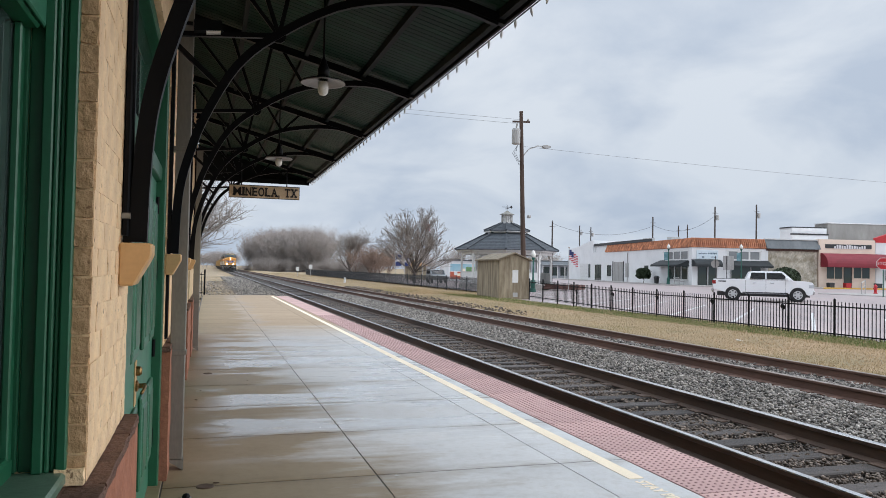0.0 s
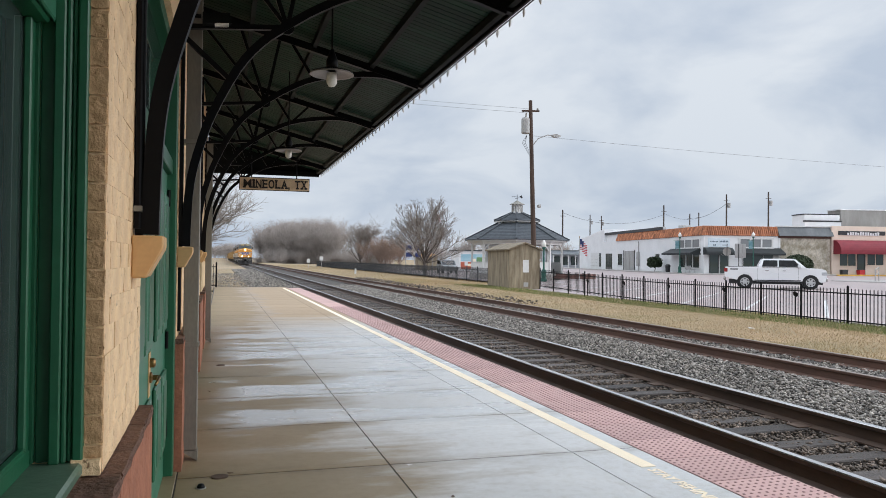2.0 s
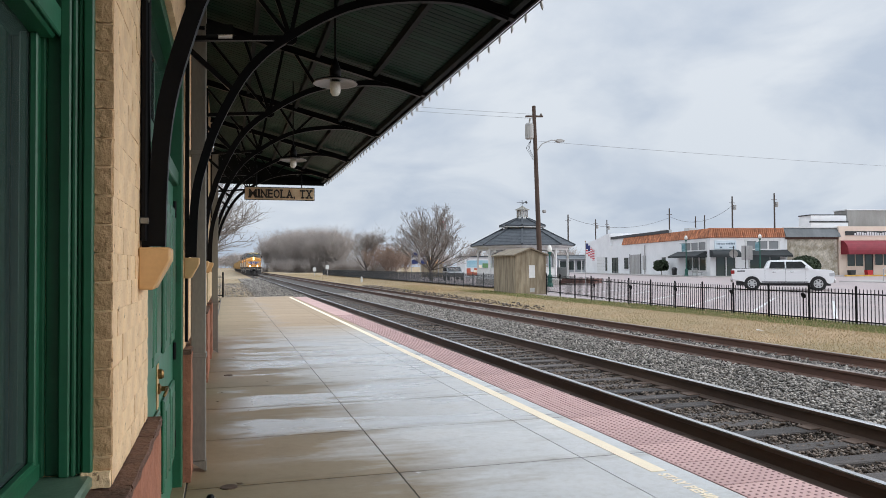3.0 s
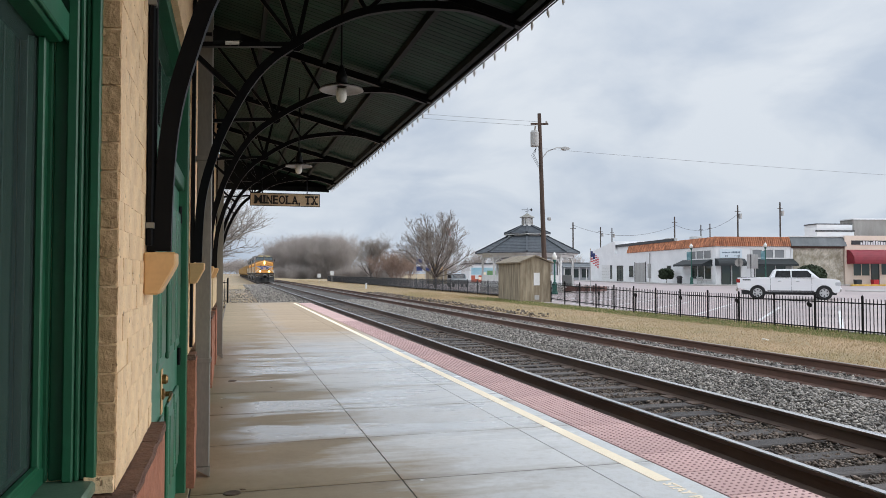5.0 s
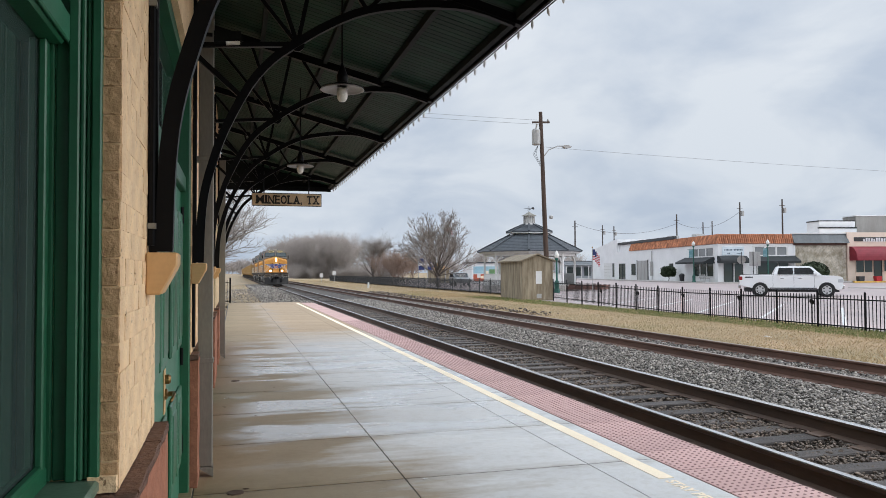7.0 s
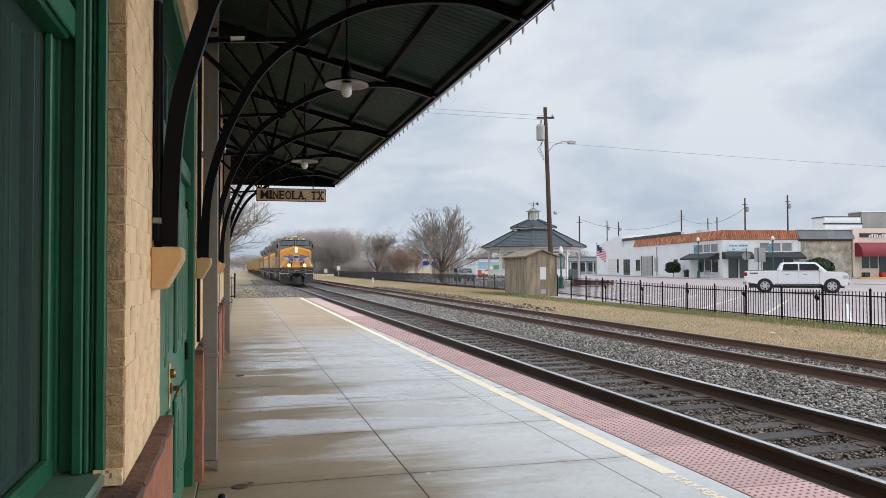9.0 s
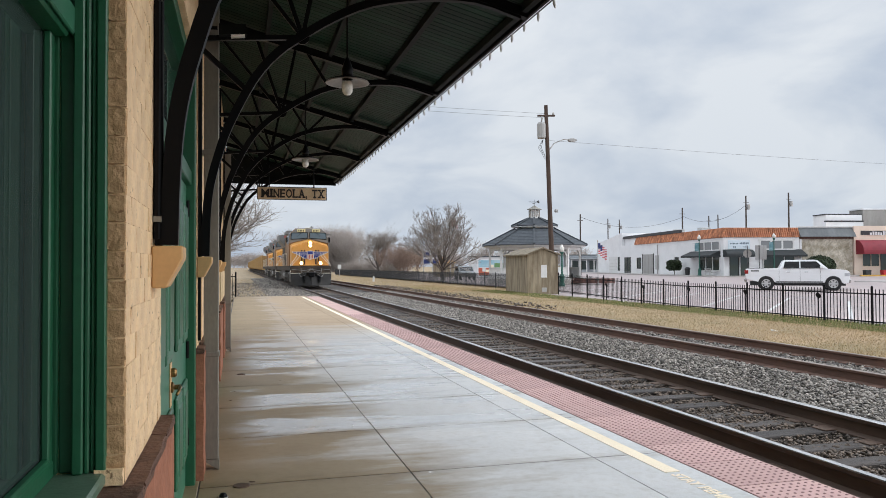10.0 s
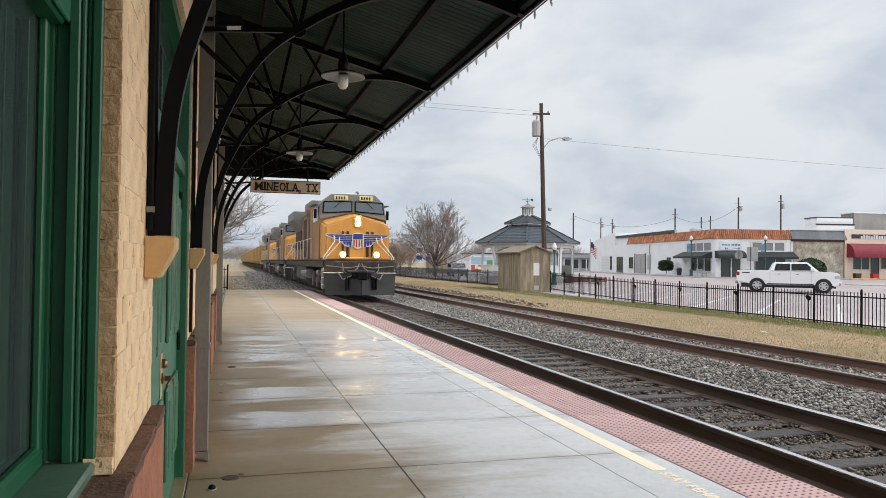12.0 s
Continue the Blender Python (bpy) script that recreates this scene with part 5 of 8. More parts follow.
def street_things():
    street_post("street_lamp", town(-2.0, 2.0, 0.2), 4.6, "teal street lamp with opal globe on the shop pavement")
    street_post("street_lamp", town(4.9, -2.0, 0.2), 4.6, "teal street lamp with opal globe beside the shop awning")
    b = thing("topiary_bush", town(-1.4, 11.2, 0.23), "clipped round bush on a short trunk", "bush")
    part("trunk", tube([(0, 0, 0), (0.1, 0, 0.4), (-0.05, 0, 0.8)], 0.05, 6), M["bark"], b)
    part("crown", leaf_ball(1.05, 0.6, 1.05, 1500, 5, 2.4), M["leaf"], b, "dense dark clipped leaves", m=pose(0, 0, 1.25))
    b = thing("round_bush", town(10.3, -1.3, 0.23), "large clipped round bush by the old shop", "bush")
    part("crown", leaf_ball(2.3, 1.2, 1.5, 2600, 6), M["leaf"], b, "dense dark clipped leaves", m=pose(0.3, -0.1, 1.05))
    part("trunk", tube([(0.3, 0, 0), (0.3, 0, 0.7)], 0.07, 6), M["bark"], b)
    t = thing("litter_bin", town(-1.2, 7.4, 0.23), "dark street litter bin", "bin")
    part("body", lathe([(0.26, 0), (0.32, 0.75)], 14), M["dark_frame"], t)
    part("lid", lathe([(0.36, 0.75), (0.36, 0.82), (0.2, 1.0), (0, 1.02)], 14), M["dark_frame"], t)
    bn = thing("bench", town(-0.9, 1.6, 0.23, 90), "grey metal slatted street bench", "bench")
    for k in range(4):
        part("slat", box(-0.85, 0.85, -0.3 + k * 0.13, -0.2 + k * 0.13, 0.42, 0.45), M["metal_door"], bn)
    for k in range(3):
        part("back_slat", box(-0.85, 0.85, 0.24 + k * 0.03, 0.27 + k * 0.03, 0.5 + k * 0.14, 0.6 + k * 0.14), M["metal_door"], bn)
    for x in (-0.7, 0.7):
        part("leg", tube([(x, -0.25, 0), (x, -0.25, 0.42), (x, 0.2, 0.42), (x, 0.34, 0.95)], 0.025, 6), M["metal_door"], bn)
        part("leg", tube([(x, 0.25, 0), (x, 0.2, 0.42)], 0.025, 6), M["metal_door"], bn)
    # road signs seen from behind
    for x, y, kind in ((48.6, 66.0, 0), (49.2, 65.0, 1), (50.0, 65.5, 1)):
        s = thing("road_sign", pose(x + 0.1, y - 1.8, 0.12, 0, 0, -30), "road sign seen from behind on a thin post", "road sign", "road signs")
        part("post", tube([(0, 0, 0), (0, 0, 3.3)], 0.035, 6), M["dark_frame"], s)
        if kind:
            part("plate", box(-0.36, 0.36, 0.04, 0.06, 1.9, 3.3, 0.01), M["metal_door"], s, "bare grey back of the plate")
        else:
            part("plate", lathe([(0.42, 0), (0.42, 0.02)], 8), M["stucco_grey"], s, "grey octagonal plate", m=pose(0, 0.04, 2.5, 90, 22.5, 0))
    s = thing("stop_sign", pose(47.25, 43.1, 0.02, 0, 0, -45), "red octagonal stop sign on a green post", "stop sign")
    part("post", tube([(0, 0, 0), (0, 0, 2.95)], 0.04, 6), M["lamp_green"], s)
    part("plate", lathe([(0.47, 0), (0.47, 0.02)], 8), M["flag_white"], s, "white octagonal border", m=pose(0, -0.03, 2.55, 90, 22.5, 0))
    part("face", lathe([(0.43, 0), (0.43, 0.012)], 8), M["stop_red"], s, "red octagonal face", m=pose(0, -0.042, 2.55, 90, 22.5, 0))
    text = bpy.data.curves.new("letters", "FONT")
    text.body, text.size, text.extrude, text.align_x, text.align_y = "STOP", 0.32, 0.003, "CENTER", "CENTER"
    ob = new("letters", text)
    me = bpy.data.meshes.new_from_object(ob.evaluated_get(bpy.context.evaluated_depsgraph_get()))
    bpy.data.objects.remove(ob)
    me.materials.clear()
    me.materials.append(M["flag_white"])
    ob = new("letters", me)
    ob.parent = s
    ob.matrix_basis = pose(0, -0.06, 2.55, 90, 0, 0)
    f = thing("fire_hydrant", pose(52.9, 49.0, 0.2), "red fire hydrant on the kerb island", "hydrant")
    part("barrel", lathe([(0.17, 0), (0.17, 0.06), (0.11, 0.1), (0.11, 0.55), (0.15, 0.57), (0.13, 0.66), (0.05, 0.76), (0, 0.77)], 14), M["stop_red"], f)
    part("outlet", tube([(-0.2, 0, 0.42), (0.2, 0, 0.42)], 0.06, 10), M["stop_red"], f)
    r = thing("handrail", pose(48.6, 46.3, 0.1, 0, 0, 38), "grey tubular handrail by the kerb ramp", "handrail")
    for x in (0, 2.6):
        part("post", tube([(x, 0, 0), (x, 0, 1.0 + 0.08 * x)], 0.035, 6), M["metal_door"], r)
    for z in (0.55, 1.0):
        part("bar", tube([(0, 0, z), (2.6, 0, z + 0.2)], 0.03, 6), M["metal_door"], r)


def leaf_ball(rx, rz, ry, n, seed, square=1.0):
    """A clipped crown of small leaves over an uneven ellipsoid."""
    rng = np.random.default_rng(seed)
    d = rng.normal(size=(n, 3))
    d /= np.linalg.norm(d, axis=1)[:, None]
    q = 2 * square
    d /= (np.abs(d) ** q).sum(1)[:, None] ** (1 / q)
    r = rng.uniform(0.86, 1.03, (n, 1))
    c = d * r * np.array([rx * 0.75, ry * 0.75, rz])
    b = bmesh.new()
    core = bmesh.ops.create_icosphere(b, subdivisions=2, radius=0.93)
    bmesh.ops.scale(b, vec=(rx * 0.75, ry * 0.75, rz), verts=b.verts)
    t = rng.normal(size=(n, 3)) * 0.07
    u = rng.normal(size=(n, 3)) * 0.07
    for i in range(n):
        p = Vector(c[i])
        b.faces.new([b.verts.new(p + Vector(t[i])), b.verts.new(p + Vector(u[i])), b.verts.new(p - Vector(t[i])), b.verts.new(p - Vector(u[i]))])
    return b


def build_fence(x0, ys, pickets, label, h=1.02, zf=None, joined=None, iron=None):
    iron = iron or M["black_iron"]
    zf = zf or (lambda y: -0.06)
    f = thing("iron_fence", pose(x0, 0, 0), label, "fence", "black iron fences")
    post = mesh_of("post", box(-0.024, 0.024, -0.024, 0.024, -0.05, h + 0.05, 0.006), iron)
    cap = mesh_of("post_cap", lathe([(0.037, 0), (0.037, 0.018), (0.0, 0.04)], 4), iron)
    pk = mesh_of("picket", box(-0.0078, 0.0078, -0.0078, 0.0078, 0.06, h, 0.0), iron)
    for i, y in enumerate(ys):
        p = piece("post", post, f, pose(0, y, zf(y)))
        piece("post_cap", cap, p, pose(0, 0, h + 0.05))
        if i + 1 < len(ys):
            y1 = ys[i + 1]
            for z in (0.14, 0.84):
                part("rail", tube([(0, y, zf(y) + z), (0, y1, zf(y1) + z)], 0.016, 4), iron, f)
            n = max(2, int(round(abs(y1 - y) / pickets)))
            for k in range(1, n):
                yy = y + (y1 - y) * k / n
                if joined is not None:
                    box(-0.011, 0.011, yy - 0.011, yy + 0.011, zf(yy) + 0.06, zf(yy) + h, 0, joined)
                else:
                    piece("picket", pk, f, pose(0, yy, zf(yy)))
    if joined is not None:
        tagged(part("picket_run", joined, iron, f, "close-set black iron pickets"), kind="stuff")
    return f


def near_fence():
    ys = [15.46 + 1.605 * i for i in range(-4, 13)]
    build_fence(15.35, ys, 0.118, "black iron picket fence along the car park", 0.96, zf=lambda y: -0.06 + max(0, (y - 24) * 0.019))
    # parking meters / marker boxes fixed behind the fence
    for y in (17.9, 21.1, 24.3, 27.5, 30.7):
        b = thing("marker_post", pose(15.9, y, -0.03), "short black post with a round head behind the fence", "bollard", "marker posts")
        part("post", tube([(0, 0, 0), (0, 0, 0.62)], 0.02, 6), M["black_iron"], b)
        part("reflector_head", lathe([(0.075, -0.02), (0.085, -0.012), (0.085, 0.012), (0.075, 0.02)], 12), M["black_iron"], b, "round dark head", m=pose(0, 0, 0.68, 0, 70, 0))


def far_fence():
    ys = [46 + 2.4 * i for i in range(0, 42)]
    build_fence(17.6, ys, 0.135, "long black iron fence along the park", 1.0, zf=lambda y: 0.0, joined=bmesh.new(), iron=M["iron_weathered"])


def build_shed():
    s = thing("signal_shed", pose(15.4, 39.0, -0.05, 0, 0, -4), "weathered plywood trackside shed with a gabled roof", "shed")
    w, d, h = 1.75, 4.4, 2.18
    part("front_wall", extrude([(0, 0), (w, 0), (w, h), (w / 2, h + 0.34), (0, h)], 1, 0, 0.06), M["shed_wood"], s, "stained grey-tan plywood gable")
    part("back_wall", extrude([(0, 0), (w, 0), (w, h), (w / 2, h + 0.34), (0, h)], 1, d - 0.06, d), M["shed_wood"], s)
    for k in range(4):
        y0 = 0.062 + k * (d - 0.12) / 4
        part("side_panel", box(0, 0.05, y0, y0 + (d - 0.12) / 4 - 0.012, 0, h, 0.004), M["shed_wood"], s, "stained plywood panel")
        part("side_panel", box(w - 0.05, w, y0, y0 + (d - 0.12) / 4 - 0.012, 0, h, 0.004), M["shed_wood"], s)
    part("roof_slope", extrude([(-0.14, h - 0.03), (w / 2, h + 0.36), (w / 2, h + 0.43), (-0.14, h + 0.04)], 1, -0.14, d + 0.14), M["shed_roof"], s, "faded felt roof slope")
    part("roof_slope", extrude([(w + 0.14, h - 0.03), (w / 2, h + 0.36), (w / 2, h + 0.43), (w + 0.14, h + 0.04)], 1, -0.14, d + 0.14), M["shed_roof"], s)
    part("corner_trim", box(-0.02, 0.06, -0.02, 0.0, 0, h, 0.003), M["shed_wood"], s)
    part("corner_trim", box(w - 0.06, w + 0.02, -0.02, 0.0, 0, h, 0.003), M["shed_wood"], s)
    part("notice", box(0.78, 1.12, -0.015, 0.0, 0.92, 1.62, 0.003), M["white"], s, "blank white notice panel")
    part("vent", box(0.82, 1.1, -0.02, 0.0, 0.12, 0.36, 0.01), M["metal_door"], s, "small grey vent")


def build_pole():
    p = thing("utility_pole", pose(18.05, 41.6, -0.05), "leaning wooden utility pole with a transformer and street light", "utility pole")
    part("pole", tube([(0, 0, 0), (-0.2, -0.05, 5), (-0.42, -0.1, 11.15)], 0.17, 10, r_end=0.11), M["wood_pole"], p)
    tr = part("transformer", lathe([(0.22, 0), (0.25, 0.05), (0.25, 0.85), (0.2, 0.95), (0.05, 0.98)], 14), M["metal_door"], p, "grey can transformer", m=pose(-0.72, -0.1, 9.15))
    part("bracket", box(-0.5, -0.3, -0.15, -0.05, 9.3, 9.5), M["dark_frame"], p)
    part("bushing", tube([(-0.72, -0.1, 10.1), (-0.66, -0.1, 10.4)], 0.05, 6), M["stucco_grey"], p)
    part("crossarm", tube([(-0.95, -0.1, 10.5), (0.15, -0.1, 10.55)], 0.05, 4), M["wood_pole"], p)
    part("insulator", lathe([(0.05, 0), (0.07, 0.06), (0.03, 0.14)], 8), M["stucco_grey"], p, m=pose(0.05, -0.1, 10.6))
    part("lamp_arm", tube([(-0.3, -0.1, 8.4), (0.1, -0.1, 8.9), (0.7, -0.1, 9.15), (1.1, -0.1, 9.15)], 0.035, 6), M["metal_door"], p, "curved grey lamp arm")
    part("lamp_head", extrude([(1.0, 9.1), (1.15, 9.02), (1.5, 9.06), (1.55, 9.14), (1.3, 9.22), (1.05, 9.2)], 1, -0.22, 0.02), M["metal_door"], p, "grey cobra-head street light")
    for i in range(3):
        part("cable_loop", tube([(-0.62, -0.12, 9.1), (-0.75 - 0.1 * i, -0.15, 8.6), (-0.5, -0.15, 8.1 - 0.1 * i), (-0.28, -0.1, 8.3)], 0.012, 5), M["dark_frame"], p)
    part("flood_light", box(0.1, 0.3, -0.2, 0.0, 4.75, 4.95, 0.04), M["metal_door"], p, "small grey flood light")


def wire(a, b, sag, r=0.006, name="overhead_wire", label="thin overhead power wire"):
    pts = []
    for k in range(13):
        t = k / 12
        q = Vector(a).lerp(Vector(b), t)
        q.z -= sag * 4 * t * (1 - t)
        pts.append(q)
    solo(name, tube(pts, r, 4), M["wire"], label, "wire", "overhead wires")


def far_poles():
    for x, y, h in ((63.5, 98.4, 9.9), (68.0, 89.8, 11.0), (73.7, 88.2, 11.4), (48.0, 100.6, 8.9), (70.8, 135.8, 10.7), (73.0, 135.2, 10.5), (84.1, 121.7, 10.5), (85.7, 121.2, 10.7)):
        p = thing("utility_pole", pose(x, y, 0.1), "distant wooden utility pole behind the shops", "utility pole", "distant poles")
        part("pole", tube([(0, 0, 0), (0, 0, h)], 0.13, 7, r_end=0.1), M["pole_far"], p)
        part("crossarm", tube([(-0.45, 0, h - 0.9), (0.45, 0, h - 0.9)], 0.03, 4), M["wood_pole"], p)
        if 66 < x < 74:
            part("transformer", lathe([(0.22, 0), (0.24, 0.7)], 8), M["metal_door"], p, m=pose(0.4, 0, h - 1.9))
    wire((17.7, 41.5, 10.6), (-14.8, 50.5, 13.8), 0.3)
    wire((17.6, 41.5, 10.35), (-14.8, 50.5, 13.5), 0.3)
    wire((17.8, 41.5, 9.0), (90, 37, 7.6), 0.5)
    wire((48, 100.6, 8.6), (63.5, 98.4, 8.6), 1.5, 0.02)
    wire((63.5, 98.4, 8.8), (68, 89.8, 9.8), 1.5, 0.02)


def build_gazebo():
    g = thing("gazebo", pose(24.95, 61.5, 0.02), "white octagonal gazebo with dark shingle roof and cupola", "gazebo")
    n, R = 8, 4.32
    off = math.pi / 8

    def ring(r, z):
        return [(r * math.cos(off + 2 * math.pi * k / n), r * math.sin(off + 2 * math.pi * k / n), z) for k in range(n)]
    part("floor", lathe([(4.15, -0.1), (4.15, 0.35), (4.05, 0.4)], 8), M["sidewalk"], g, "pale raised floor", m=pose(0, 0, 0, 0, 0, 22.5))
    col = mesh_of("column", box(-0.085, 0.085, -0.085, 0.085, 0.4, 2.95, 0.01), M["white"])
    for x, y, z in ring(3.92, 0):
        piece("column", col, g, pose(x, y, 0, 0, 0, math.degrees(math.atan2(y, x))))
    rr = ring(3.92, 0)
    for k in range(n):
        a, b = Vector(rr[k]), Vector(rr[(k + 1) % n])
        c, d = (a + b) / 2, (b - a)
        ang = math.degrees(math.atan2(d.y, d.x))
        L = d.length
        part("frieze", box(-L / 2, L / 2, -0.06, 0.06, 2.85, 3.2), M["white"], g, "white boarded frieze", m=pose(c.x, c.y, 0, 0, 0, ang))
        if k != 6:
            part("balustrade", box(-L / 2 + 0.1, L / 2 - 0.1, -0.04, 0.04, 0.42, 1.3, 0.01), M["white"], g, "white panelled balustrade", m=pose(c.x, c.y, 0, 0, 0, ang))
            part("handrail", box(-L / 2 + 0.09, L / 2 - 0.09, -0.07, 0.07, 1.303, 1.37, 0.01), M["white"], g, m=pose(c.x, c.y, 0, 0, 0, ang))
        for s in (-1, 1):
            pts = [(s * (L / 2 - 0.08), 0, 2.3), (s * (L / 2 - 0.22), 0, 2.6), (s * (L / 2 - 0.55), 0, 2.84)]
            part("arch_brace", tube(pts, 0.05, 4), M["white"], g, m=pose(c.x, c.y, 0, 0, 0, ang))
    part("eave", lathe([(R + 0.06, 3.1), (R + 0.08, 3.27), (R - 0.1, 3.28), (R - 0.2, 3.1)], 8), M["white"], g, "white eave board", m=pose(0, 0, 0, 0, 0, 22.5))
    # eight roof slopes in courses
    def slopes(r0, z0, r1, z1, courses, name):
        tan = math.tan(math.pi / 8)

        def band(ra, za, rb, zb, th):
            bm = bmesh.new()
            top = [bm.verts.new(p) for p in ((ra, -tan * ra, za), (ra, tan * ra, za), (rb, tan * rb, zb), (rb, -tan * rb, zb))]
            low = [bm.verts.new((v.co.x, v.co.y, v.co.z - th)) for v in top]
            bm.faces.new(top)
            bm.faces.new(low[::-1])
            for q in range(4):
                bm.faces.new((top[q], low[q], low[(q + 1) % 4], top[(q + 1) % 4]))
            bmesh.ops.recalc_face_normals(bm, faces=bm.faces)
            return bm
        rows = []
        for c in range(courses):
            t0, t1 = c / courses, min(1, (c + 1.25) / courses)
            rows.append(mesh_of("shingle_course", band(r0 + (r1 - r0) * t0, z0 + (z1 - z0) * t0 + 0.035, r0 + (r1 - r0) * t1, z0 + (z1 - z0) * t1 + 0.01, 0.03), M["shingle"]))
        kk = 1 / math.cos(math.pi / 8)
        u, v = kk * math.cos(radians(22.5)), kk * math.sin(radians(22.5))
        for k in range(n):
            sl = part(name, band(r0, z0, r1, z1, 0.05), M["shingle"], g, "dark grey shingled roof slope", m=pose(0, 0, 0, 0, 0, 45 * k))
            for me in rows:
                piece("shingle_course", me, sl, pose(0, 0, 0))
            part("hip_ridge", tube([(r0 * u, r0 * v, z0 + 0.05), (r1 * u, r1 * v, z1 + 0.04)], 0.07, 4), M["shingle"], sl)
    slopes(R * 0.98, 3.27, 1.55, 4.75, 11, "roof_slope")
    part("clerestory", lathe([(1.5, 4.6), (1.5, 4.92)], 8), M["white"], g, "white clerestory band", m=pose(0, 0, 0, 0, 0, 22.5))
    part("upper_eave", lathe([(2.02, 4.86), (2.02, 4.97), (1.8, 4.99)], 8), M["white"], g, "white upper eave", m=pose(0, 0, 0, 0, 0, 22.5))
    slopes(1.88, 4.97, 0.45, 5.66, 6, "upper_roof_slope")
    cu = part("cupola", lathe([(0.55, 5.6), (0.55, 5.76), (0.45, 5.78), (0.45, 6.38), (0.55, 6.42)], 8), M["white"], g, "white louvred cupola", m=pose(0, 0, 0, 0, 0, 22.5))
    part("cupola_roof", lathe([(0.66, 6.42), (0.64, 6.46), (0.3, 6.62), (0.03, 6.8)], 8), M["zinc"], cu, "grey metal cupola roof")
    for k in range(16):
        a = 2 * math.pi * k / 16
        part("slat", box(-0.02, 0.02, -0.02, 0.02, 5.78, 6.38), M["stucco_grey"], cu, m=pose(0.46 * math.cos(a), 0.46 * math.sin(a), 0))
    v = part("weathervane", tube([(0, 0, 6.78), (0, 0, 7.3)], 0.025, 6), M["dark_frame"], g, "dark iron weathervane")
    part("arrow", tube([(-0.5, 0, 7.1), (0.5, 0, 7.1)], 0.022, 6), M["dark_frame"], v)
    part("arrow", tube([(0, -0.4, 6.98), (0, 0.4, 6.98)], 0.02, 6), M["dark_frame"], v)
    part("tail", extrude([(0.2, 7.11), (0.4, 7.25), (0.52, 7.1), (0.45, 6.98)], 1, -0.01, 0.01), M["dark_frame"], v)
    # skirting lattice and steps toward the car park
    s = thing("gazebo_steps", pose(28.6, 57.6, 0.05, 0, 0, -45), "reddish brick steps leading up to the gazebo", "steps")
    for k in range(3):
        part("step", box(-1.6, 1.6, -1.1 + 0.32 * k, 0.9, 0.13 * k, 0.13 * k + 0.128, 0.01), M["paver"], s)
    street_post("street_lamp", pose(22.75, 50.8, 0.0), 2.85, "teal lamp post with tulip globe beside the gazebo", False, 0.17)


def build_flag():
    global flag_pieces
    p = thing("flag_pole", pose(27.45, 54.4, 0.0), "flag pole with a striped flag by the gazebo", "flag pole")
    part("pole", tube([(0, 0, 0), (0, 0, 3.4)], 0.03, 8), M["metal_door"], p)
    part("finial", lathe([(0.0, 0), (0.05, 0.04), (0.05, 0.08), (0.0, 0.12)], 10), M["brass"], p, m=pose(0, 0, 3.4))
    # four stiff strips of cloth hinged one to the next
    flag_pieces = []
    w, h = 0.17, 0.85
    for k in range(4):
        s = new("flag_strip", flag_strip_mesh(k, w, h))
        s.parent = p
        flag_pieces.append(s)
    return p


def flag_strip_mesh(k, w, h):
    bm = bmesh.new()
    rows = 13
    for i in range(rows):
        z1, z0 = -h * i / rows, -h * (i + 1) / rows
        n0 = len(bm.faces)
        box(0, w + 0.01, -0.006, 0.006, z0, z1, 0, bm)
        bm.faces.ensure_lookup_table()
        mi = 2 if (k == 0 and i < 7) or (k == 1 and i < 7) else (0 if i % 2 == 0 else 1)
        for f in bm.faces[n0:]:
            f.material_index = mi
    me = mesh_of("flag_strip", bm, M["flag_red"])
    me.materials.append(M["flag_white"])
    me.materials.append(M["flag_blue"])
    return me


TRUCK = pose(31.35, 39.6, -0.065, 0, 0, -36) @ pose(0, 0.85, 0)


